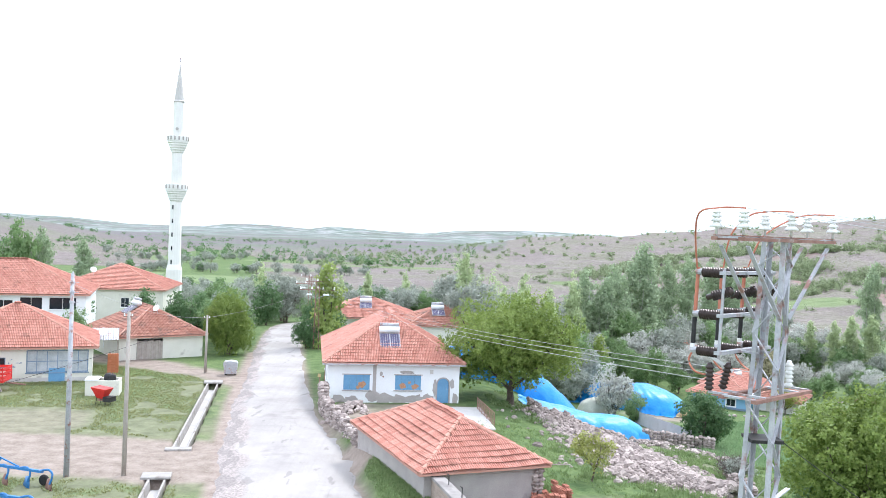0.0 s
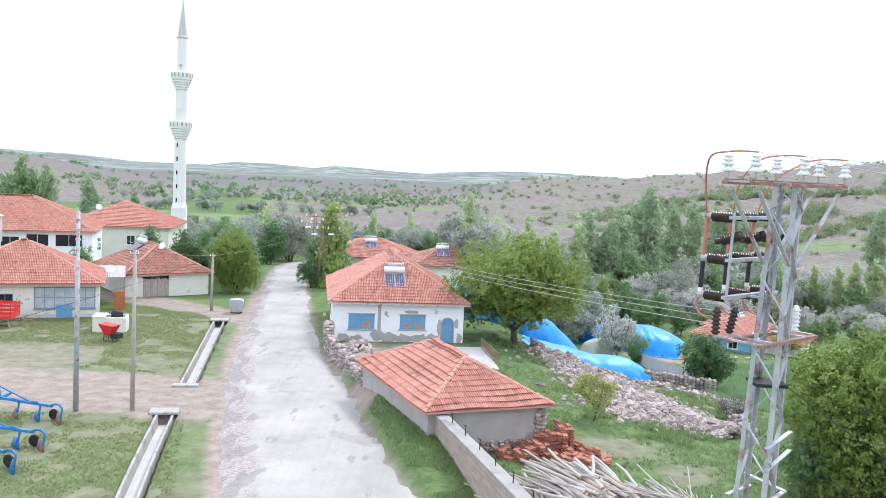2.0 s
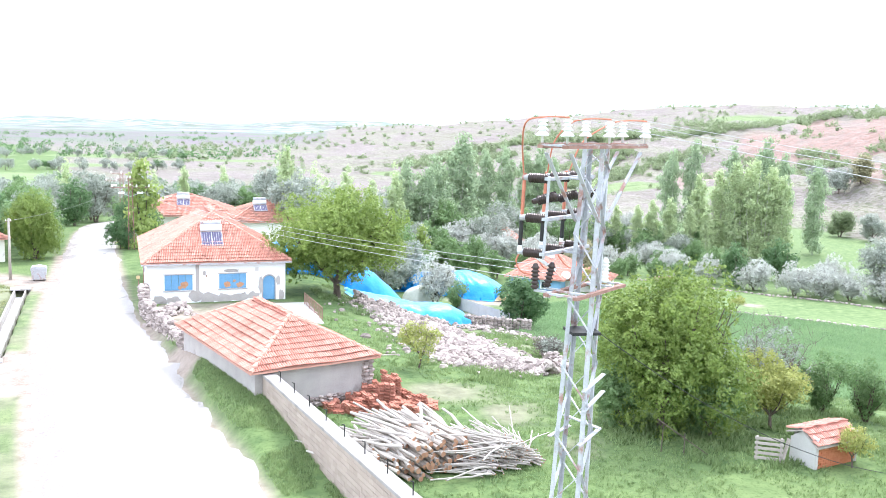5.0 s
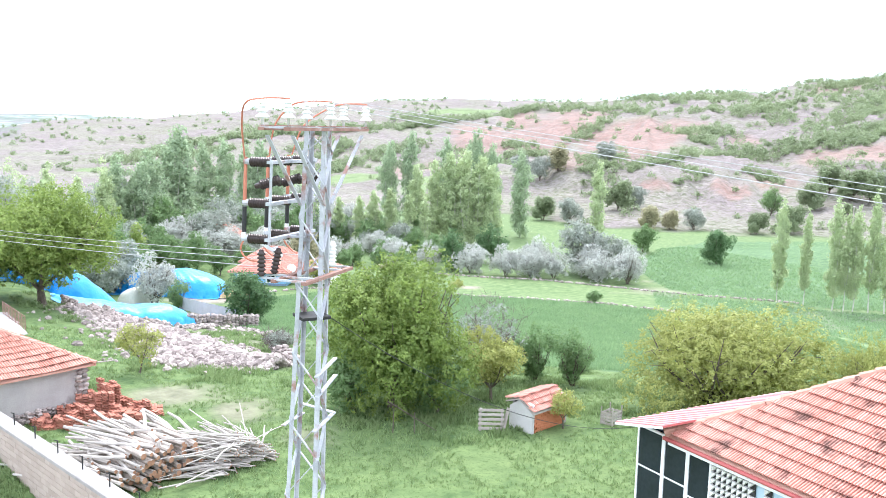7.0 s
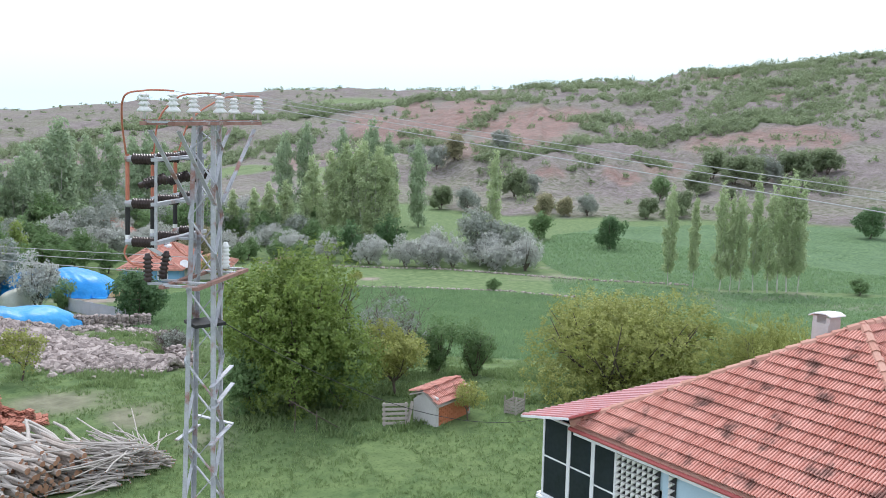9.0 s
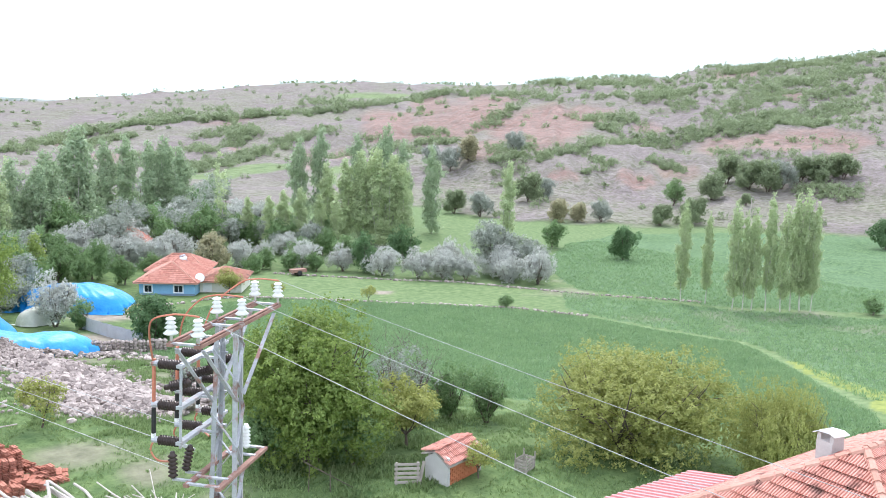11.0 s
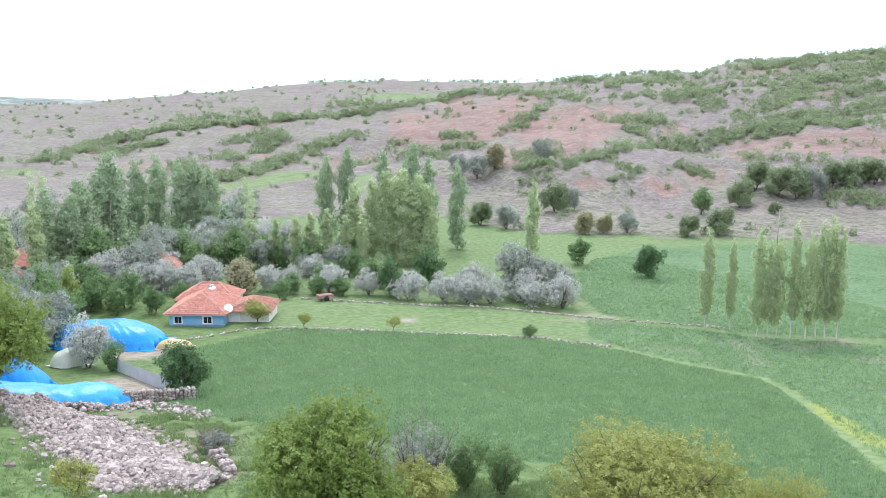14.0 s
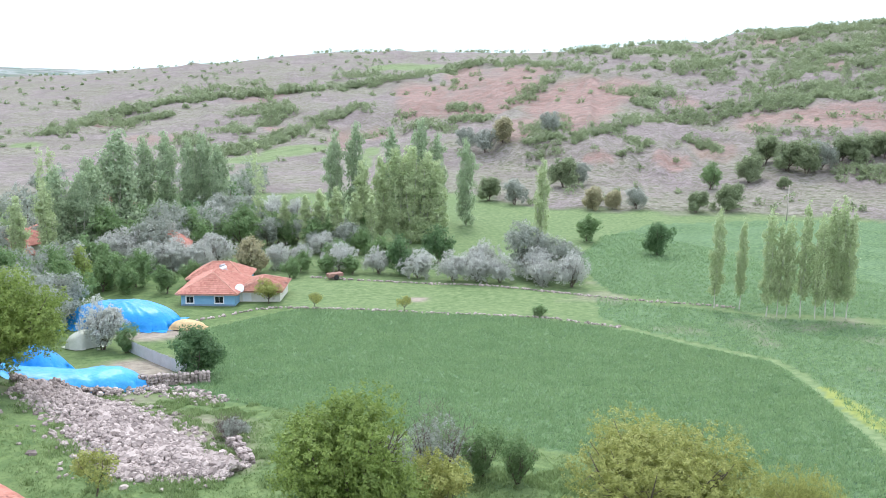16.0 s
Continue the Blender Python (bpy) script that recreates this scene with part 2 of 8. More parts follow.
M_RED = surface("red_paint", (0.50, 0.02, 0.02), (0.66, 0.05, 0.04), 2.0, 20.0, 0.45, 0.1)
M_REDMETAL = surface("red_sheet_metal", (0.34, 0.07, 0.07), (0.46, 0.13, 0.12), 1.0, 14.0, 0.5, 0.1)
M_GREYMETAL = surface("faded_sheet_metal", (0.44, 0.21, 0.215), (0.54, 0.31, 0.31), 1.0, 14.0, 0.5, 0.1)
M_WOODGREY = surface("weathered_wood", (0.26, 0.23, 0.20), (0.46, 0.42, 0.38), 3.0, 24.0, 0.9, 0.4, vary=0.3)
M_LOG = surface("barked_log", (0.16, 0.125, 0.10), (0.50, 0.44, 0.39), 2.5, 14.0, 0.9, 0.5, vary=0.5)
M_SAWN = surface("sawn_log_end", (0.24, 0.12, 0.075), (0.44, 0.26, 0.165), 6.0, 30.0, 0.9, 0.2, vary=0.4)
M_PALELOG = surface("peeled_branch", (0.29, 0.26, 0.23), (0.54, 0.50, 0.46), 3.0, 18.0, 0.9, 0.3, vary=0.4)
M_BARK = surface("bark", (0.07, 0.052, 0.042), (0.17, 0.14, 0.115), 3.0, 18.0, 0.95, 0.6)
M_PALEBARK = surface("pale_poplar_bark", (0.36, 0.35, 0.30), (0.58, 0.57, 0.52), 2.0, 14.0, 0.9, 0.4)
M_STACK = surface("stacked_tile", (0.30, 0.10, 0.065), (0.52, 0.245, 0.18), 1.5, 14.0, 0.9, 0.3, vary=0.6)
M_BRICK = surface("hollow_brick", (0.38, 0.12, 0.055), (0.54, 0.21, 0.11), 1.5, 14.0, 0.9, 0.3, vary=0.4)
M_PLOUGH = surface("blue_enamel", (0.02, 0.13, 0.34), (0.05, 0.22, 0.48), 3.0, 20.0, 0.45, 0.1, stain=(0.20, 0.11, 0.08), stain_at=0.62, stain_scale=5.0)
M_SOLAR = surface("solar_collector_glass", (0.05, 0.045, 0.09), (0.10, 0.09, 0.16), 2.0, 10.0, 0.1, 0.0)
M_STRAW = surface("loose_straw", (0.42, 0.30, 0.15), (0.62, 0.48, 0.28), 2.0, 16.0, 0.95, 0.6)
M_BAG = surface("pale_plastic_sheet", (0.38, 0.40, 0.34), (0.56, 0.58, 0.50), 1.5, 8.0, 0.5, 0.5)
M_ASPHALT = surface("worn_asphalt", (0.25, 0.233, 0.222), (0.46, 0.437, 0.42), 0.22, 16.0, 0.9, 0.4, stain=(0.20, 0.18, 0.175), stain_at=0.60, stain_scale=0.16)
# near-black backing colour that stands in for shade between the veranda's relief blocks
M_VOID_SHADE = surface("painted_void_shade", (0.03, 0.03, 0.03), (0.06, 0.06, 0.06), 1.0, 10.0, 0.9, 0.0)
M_DARKPLUM = surface("bare_twigs", (0.10, 0.075, 0.07), (0.19, 0.15, 0.14), 1.0, 6.0, 0.9, 0.0, island=0.5)

L_WALNUT = leaf("walnut_leaf", (0.078, 0.140, 0.030), (0.36, 0.455, 0.125))
L_OLIVE = leaf("young_olive_green_leaf", (0.175, 0.20, 0.050), (0.50, 0.525, 0.185))
L_DARK = leaf("dark_green_leaf", (0.060, 0.130, 0.055), (0.200, 0.320, 0.145))
L_MID = leaf("mid_green_leaf", (0.090, 0.172, 0.066), (0.28, 0.40, 0.18))
L_POPLAR = leaf("poplar_leaf", (0.235, 0.315, 0.150), (0.66, 0.74, 0.45))
L_POPLAR_DARK = leaf("dark_poplar_leaf", (0.19, 0.265, 0.155), (0.50, 0.60, 0.39))
L_LIME = leaf("lime_green_leaf", (0.19, 0.27, 0.065), (0.43, 0.51, 0.185))
L_SILVER = leaf("silvery_blossom", (0.31, 0.33, 0.29), (0.70, 0.71, 0.67))
L_GREY = leaf("grey_green_leaf", (0.180, 0.211, 0.170), (0.465, 0.497, 0.437))
L_SCRUB = leaf("scrub_leaf", (0.135, 0.178, 0.095), (0.345, 0.415, 0.235))
L_RUSSET = leaf("russet_young_leaf", (0.25, 0.24, 0.14), (0.50, 0.47, 0.30))
L_GRASS = leaf("grass_blade", (0.10, 0.172, 0.060), (0.34, 0.43, 0.20))
L_WHEAT = leaf("young_wheat_blade", (0.105, 0.205, 0.095), (0.32, 0.445, 0.225))
L_DRYGRASS = leaf("trodden_grass_blade", (0.15, 0.165, 0.065), (0.41, 0.42, 0.20))

# ---- terrain ----
def smooth(a, b, v):
    t = min(1.0, max(0.0, (v - a) / (b - a)))
    return t * t * (3 - 2 * t)


def fall(s, a, length, p):
    return 0.0 if s <= 0 else -a * (1 - math.exp(-((s / length) ** p)))


def table(xs, ys, v):
    return float(np.interp(v, xs, ys))


# the crest and foot of the hills by bearing (degrees to the right of the road's heading)
CREST_AZ = [-45, -12, -8, -3, 0.6, 2.8, 5.7, 9.2, 11, 14, 18, 22, 26, 30, 34, 38, 42, 46, 49, 50.5, 54, 58, 62, 75, 100]
CREST_R = [760, 760, 800, 900, 1050, 1150, 1300, 1350, 1380, 1400, 1300, 1180, 1200, 1180, 1050, 850, 760, 820, 880, 870, 860, 800, 780, 740, 700]
CREST_Z = [-33, -30, -24, -12, -6, -0.5, 9.7, 13.8, 14.5, 23.5, 29, 38.5, 46.5, 47.3, 44.3, 40, 41, 48.5, 48, 56, 60.7, 62.5, 66, 72, 62]
FOOT_AZ = [-12, -8, 6, 16, 25, 33, 40, 62, 90]
FOOT_R = [520, 460, 390, 350, 300, 240, 213, 222, 230]
# the hill on the other side of the valley, and the mountains at its end
LEFT_AZ = [-60, -26.9, -25.4, -23.9, -22.4, -20.8, -19.2, -17.6, -16.3, -14]
LEFT_EL = [0.1, -0.18, -0.2, -0.35, -0.63, -0.89, -1.05, -1.29, -1.45, -2.2]
MOUNT_AZ = [-60, -26.9, -25.1, -23, -21.2, -19.6, -17.5, -16.3, -14.9, -13.6, -11.5, -9.8, -8.7, -7.3, -5.5, -3.7, -1.5, 0.6, 3.5, 7, 10.6, 16, 30]
MOUNT_EL = [0.2, 0.14, 0.07, 0.03, -0.14, -0.33, -0.7, -0.78, -0.26, -0.02, -0.02, -0.14, -0.23, 0.05, -0.07, -0.2, -0.28, 0.02, 0.16, 0.2, 0.09, -0.2, -0.5]


def foot_of(az):
    return table(FOOT_AZ, FOOT_R, az)


def crest_of(az):
    return table(CREST_AZ, CREST_R, az)


def hill_floor(x, y):
    k = smooth(3, 14, x)
    return k * fall(0.6 * x + 0.8 * y - 40, 9.2, 45, 1.5) + (1 - k) * fall(y - 105, 9.0, 90, 1.6)


def height(x, y):
    r = math.hypot(x, y)
    z = hill_floor(x, y) if y > -60 else 0.0
    if r < 170 or y < -40:
        # the verge banks up against the barn and the garden wall
        k = x + 3.45 + 0.262 * (y - 30.5)
        z += 1.0 * smooth(29, 42, y) * (1 - smooth(60, 67, y)) * smooth(3.5, 4.7, k) * (1 - smooth(6.2, 6.6, k))
        return z + 0.12 * (noise.noise((x * 0.12, y * 0.12, 0.3))) * smooth(14, 40, abs(x + 4)) * smooth(30, 60, r)
    az = math.degrees(math.atan2(x, y))
    if az > 90 or az < -50:
        return z
    # near hills
    foot, crest = foot_of(az), crest_of(az)
    bend = 1.22
    top = table(CREST_AZ, CREST_Z, az)
    rise = max(0.0, top + 9.2)
    u = (r - foot) / (crest - foot)
    if u > 0:
        v = min(u, 1.0)
        shape = 1 - (1 - v) ** bend
        body = smooth(0, 0.12, v) * (1 - smooth(0.8, 1.0, v))
        gully = noise.noise((x * 0.013 + 3.1, y * 0.013, 1.7)) + 0.5 * noise.noise((x * 0.034, y * 0.034, 5.2))
        ridge = 1 - 2 * abs(noise.noise((x * 0.018, y * 0.018, 8.4)))
        lift = (6.0 * gully + 2.6 * ridge + 0.8 * noise.noise((x * 0.11, y * 0.11, 2.2))) * body * min(1, rise / 30)
        # rills that run down the slope
        lift -= (3.2 * abs(noise.noise((az * 0.55, r * 0.006, 3.9))) + 1.5 * abs(noise.noise((az * 1.5, r * 0.012, 6.9)))) * body * (1 - smooth(0.4, 0.7, v)) * min(1, rise / 30)
        h = z + rise * shape + lift
        if u > 1:
            h -= 0.05 * (r - crest)
        z = max(z, h)
    # the valley floor sinks away; a hill on its far side, and mountains at its end
    if r > 330 and az < 30:
        floor = -9.2 - 0.018 * max(0.0, r - 700)
        e = table(LEFT_AZ, LEFT_EL, az)
        top = 13.3 + math.tan(math.radians(e)) * 900
        side = smooth(430, 900, r) if r < 900 else 1 - smooth(900, 1700, r)
        roll = 3.2 * noise.noise((x * 0.008, y * 0.008, 4.4)) + 1.5 * (0.4 - abs(noise.noise((az * 0.5, r * 0.004, 7.7))))
        h = floor + max(0, top - floor) * side + roll * smooth(430, 520, r) * (1 - smooth(800, 900, r)) * min(1, max(0, top + 9) / 12)
        m = table(MOUNT_AZ, MOUNT_EL, az)
        top = 13.3 + math.tan(math.radians(m)) * 3800
        q = -60 + max(0, top + 60) * smooth(1500, 3800, r) + (16 * noise.noise((x * 0.0022, y * 0.0022, 9.4)) + 7 * noise.noise((x * 0.007, y * 0.007, 2.4))) * smooth(1700, 2300, r) * (1 - smooth(3000, 3800, r))
        z = max(z if u > 0 else -200, h, q)
    return z


# ---- end of terrain ----


# ---- ground ----
def seg_dist(x, y, line):
    """Distance from a polyline and the position along it (0 to 1)."""
    best, where = 1e9, 0.0
    n = len(line) - 1
    for i in range(n):
        (ax, ay), (bx, by) = line[i][:2], line[i + 1][:2]
        dx, dy = bx - ax, by - ay
        t = max(0.0, min(1.0, ((x - ax) * dx + (y - ay) * dy) / (dx * dx + dy * dy)))
        d = math.hypot(x - ax - t * dx, y - ay - t * dy)
        if d < best:
            best, where = d, (i + t) / n
    return best, where


ROAD = [(14, -40, 3.9), (3.6, 0, 3.9), (-3.55, 30.5, 3.8), (-6.4, 41, 3.6), (-8.95, 51.6, 3.45), (-12.25, 66, 2.8), (-17.9, 99.5, 2.35), (-19.6, 112, 2.3), (-20.6, 128, 2.2), (-17, 150, 2.1), (-20, 190, 2.0)]
DITCH_A = [(-4.2, 0), (-11.2, 30.3), (-14.1, 45)]
DITCH_B = [(-14.9, 51.7), (-18.5, 72.8)]
TRACK_A = [(-8, 48.9), (-16, 49.2), (-26, 49.5), (-60, 46)]
TRACK_B = [(-14, 72), (-19, 77), (-28, 82), (-40, 88)]
FIELD = [(19, 73), (29, 99), (44.8, 105.8), (51.5, 101.2), (60.5, 93.5), (69.5, 85.2), (74.6, 73.9), (75.2, 63.6), (76.4, 55.9), (72, 49), (67, 43.2), (62, 37.9), (53.5, 29.1), (46, 22), (40, 36), (33, 47), (26, 60)]
FIELD_2 = [(89, 93), (100.4, 114), (121, 129.5), (140, 135), (166, 126), (190, 109), (210, 60), (120, 52), (96.5, 73.5)]
FIELD_3 = [(76.8, 82), (86, 92.5), (88.3, 85), (92.5, 77.6), (96.3, 70.5), (106.7, 58.2), (215, 20), (150, -10), (56, 8), (48, 21), (55, 29), (63.4, 37.8), (68.4, 43.1), (73.4, 48.9), (77.9, 55.9), (76.7, 63.6), (76.1, 73.9)]
FIELD_PATH = [(69.8, 85.5), (75.3, 73.9), (75.9, 63.6), (77.1, 55.9), (72.6, 49), (67.6, 43.2), (62.6, 37.9), (54.1, 29.1), (47, 21.5)]
YELLOW = [(71.5, 47), (71.6, 45.4), (69.2, 41.5), (62.6, 33.2), (54, 23), (48, 21), (55, 29), (63.4, 37.8), (68.4, 43.1)]


def inside(x, y, poly):
    hit = False
    for i in range(len(poly)):
        (ax, ay), (bx, by) = poly[i], poly[i - 1]
        if (ay > y) != (by > y) and x < (bx - ax) * (y - ay) / (by - ay) + ax:
            hit = not hit
    return hit


def ditch_depth(x, y):
    d = min(seg_dist(x, y, DITCH_A)[0], seg_dist(x, y, DITCH_B)[0])
    return 0.75 * (1 - smooth(0.4, 0.62, d)) if d < 0.8 else 0.0


# bare red slopes and small fields on the hills: bearing, distance, their half sizes, strength
RED_EAST = [(36.5, 524, 3.4, 95, 1.0), (34.1, 546, 1.5, 120, 0.9), (41.3, 396, 3.1, 78, 1.0), (43.9, 436, 1.7, 44, 0.8), (42.6, 268, 0.9, 4, 0.9), (47.2, 272, 1.1, 7, 0.9), (56.4, 335, 4.4, 25, 0.9), (52.2, 335, 2.2, 23, 0.8), (58.9, 324, 1.5, 28, 0.8), (52.9, 698, 1.5, 49, 0.6), (55.8, 494, 1.0, 21, 0.7), (47.7, 385, 1.0, 18, 0.7), (37.3, 320, 1.5, 28, 0.8), (49.6, 292, 1.5, 14, 0.6)]
RED_WEST = [(31.6, 502, 2.1, 78, 1.0), (31.8, 428, 1.7, 14, 0.8), (12.6, 496, 1.5, 38, 0.8), (14.9, 412, 2.0, 36, 0.7), (22.0, 418, 0.7, 28, 0.9), (21.5, 556, 2.2, 14, 0.6), (26.3, 368, 1.0, 42, 0.7), (28.4, 378, 1.5, 26, 0.6)]
HILL_FIELDS = [(20.3, 328, 2.1, 11), (23.3, 340, 2.3, 12), (19.3, 264, 1.3, 20), (27.4, 300, 0.9, 18), (28.2, 323, 0.6, 13), (7.7, 408, 1.1, 10), (30.3, 711, 2.7, 27), (-2, 520, 5, 16), (-14.6, 370, 3.6, 24), (-9, 560, 4, 30), (-11, 455, 3, 18), (-16.5, 560, 2.5, 40), (-20, 400, 3, 20)]


def zones(x, y, z):
    """How far a place is wheat, pale meadow, bare earth; hill, red earth, bright hill field."""
    r, az = math.hypot(x, y), math.degrees(math.atan2(x, y))
    wob = noise.noise((x * 0.16, y * 0.16, 3.3))
    wob2 = noise.noise((x * 0.6, y * 0.6, 7.3))
    wheat = meadow = bare = hill = red = bright = yellow = 0.0
    if y > -45 and r < 260:
        yellow = 1.0 if inside(x + 1.1 * wob, y + 1.1 * wob2, YELLOW) else 0.0
        xx, yy = x + 0.9 * wob, y + 0.9 * wob2
        if inside(xx, yy, FIELD) or inside(xx, yy, FIELD_3):
            wheat = 1.0
        elif inside(xx, yy, FIELD_2):
            wheat, meadow = 1.0, 0.0
        elif x > 45 and y > 20:
            meadow = 0.55
        meadow = max(meadow, 1 - smooth(0.35, 0.95, seg_dist(x, y, FIELD_PATH)[0] + 0.3 * wob2)) if x > 55 else meadow
        if x < -8 and 24 < y < 75:
            bare = max(bare, 0.12 + 0.26 * smooth(-0.1, 0.5, wob2 + wob))
        if -7.5 < x < 2.5 and 54.5 < y < 67:
            bare = max(bare, 0.75 + 0.4 * wob2)
        d, w = seg_dist(x, y, ROAD)
        half = table([i / 10 for i in range(11)], [p[2] for p in ROAD], w)
        side = 0.8 + 0.5 * wob2
        east = x > -5.4 - 0.262 * (y - 38)
        bare = max(bare, 1 - smooth(half + (-0.3 if east else 0.3), half + (0.25 if east else 0.9) + 0.4 * side, d))
        for line, wide in ((TRACK_A, 4.0), (TRACK_B, 1.5)):
            d = seg_dist(x, y, line)[0]
            bare = max(bare, 0.95 * (1 - smooth(wide, wide + 1.6, d + 1.1 * wob + 0.5 * wob2)))
        # worn ground: the yard to the west, the path by the timber, the rubble and the straw
        for cx, cy, rad, f in ((-27, 57, 6, 0.6), (-34, 52, 9, 0.6), (9.5, 43, 3.0, 0.5), (11.6, 39, 2.6, 0.5), (13, 35, 2.0, 0.35), (15, 60, 7, 0.5), (12, 70, 6, 0.5), (17, 80, 5, 0.8), (26, 100, 5, 0.85), (20, 84, 5, 0.8), (17, 52, 4, 0.5), (12.5, 54, 4, 0.5), (62, 103, 1.5, 0.9)):
            d = math.hypot(x - cx, y - cy)
            bare = max(bare, f * (1 - smooth(rad * 0.5, rad * 1.15, d + 1.6 * wob + 0.8 * wob2)))
        if x > 20 and inside(xx, yy, FIELD_2) is False and 95 < r < 150 and x > 78 and y < 100:
            bare = max(bare, 0.35 * smooth(0.0, 0.4, wob))
    if r > 195 and -50 < az < 95:
        foot = table([-50, -18, -15, -12], [450, 450, 800, 620], az) if az < -12 else min(foot_of(az) - 2, 300 if az < 5 else 240)
        hill = smooth(foot - 4, foot + 5, r + 6 * wob)
        n1 = noise.noise((x * 0.011, y * 0.011, 6.6)) + 0.5 * noise.noise((x * 0.05, y * 0.05, 1.6))
        far = smooth(620, 1000, r)
        for ca, cr, wa, wr, f in RED_EAST + RED_WEST:
            q = ((az - ca) / wa) ** 2 + ((r - cr) / wr) ** 2
            red = max(red, f * (1 - smooth(0.4, 1.3, q + 0.9 * n1)))
        for ca, cr, wa, wr in HILL_FIELDS:
            q = ((az - ca) / wa) ** 2 + ((r - cr) / wr) ** 2
            bright = max(bright, 1 - smooth(0.7, 1.05, q + 0.25 * n1))
    return wheat, meadow, bare, hill, red, bright, yellow


def build_ground():
    az = np.unique(np.concatenate([np.arange(-180, -40, 6), np.arange(-40, -30, 1.0), np.arange(-30, 66, 0.24), np.arange(66, 80, 1.0), np.arange(80, 180, 6)]))
    rr = [3.0]
    while rr[-1] < 4900:
        rr.append(rr[-1] * (1.012 if rr[-1] < 420 else 1.018 if rr[-1] < 1000 else 1.03))
    na, nr = len(az), len(rr)
    verts, za, zb = [(0, 0, height(0, 0))], [(0, 0, 0, 0)], [(0, 0, 0, 0)]
    for r in rr:
        for a in az:
            x, y = r * math.sin(radians(a)), r * math.cos(radians(a))
            z = height(x, y)
            q = zones(x, y, z) if -41 < a < 81 else (0, 0, 0, 0, 0, 0, 0)
            if r < 90 and -45 < a < 5:
                z -= ditch_depth(x, y)
            verts.append((x, y, z))
            # cover alpha: how far distance swaps the ground colour for the haze-tinted one
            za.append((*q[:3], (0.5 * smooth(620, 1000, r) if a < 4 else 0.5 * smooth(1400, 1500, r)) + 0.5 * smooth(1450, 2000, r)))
            zb.append(q[3:])
    faces = [(0, 1 + (i + 1) % na, 1 + i) for i in range(na)]
    for k in range(nr - 1):
        a, b = 1 + k * na, 1 + (k + 1) * na
        faces += [(a + i, a + (i + 1) % na, b + (i + 1) % na, b + i) for i in range(na)]
    me = bpy.data.meshes.new("ground")
    me.from_pydata(verts, [], faces)
    for name, rows in (("cover", za), ("slope", zb)):
        at = me.color_attributes.new(name, "FLOAT_COLOR", "POINT")
        at.data.foreach_set("color", np.array(rows, np.float32).ravel())
    me.shade_smooth()
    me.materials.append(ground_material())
    return tagged(new("ground", me), "grassy village ground with wheat fields, bare tracks and scrubby brown hills", "ground", kind="structure")


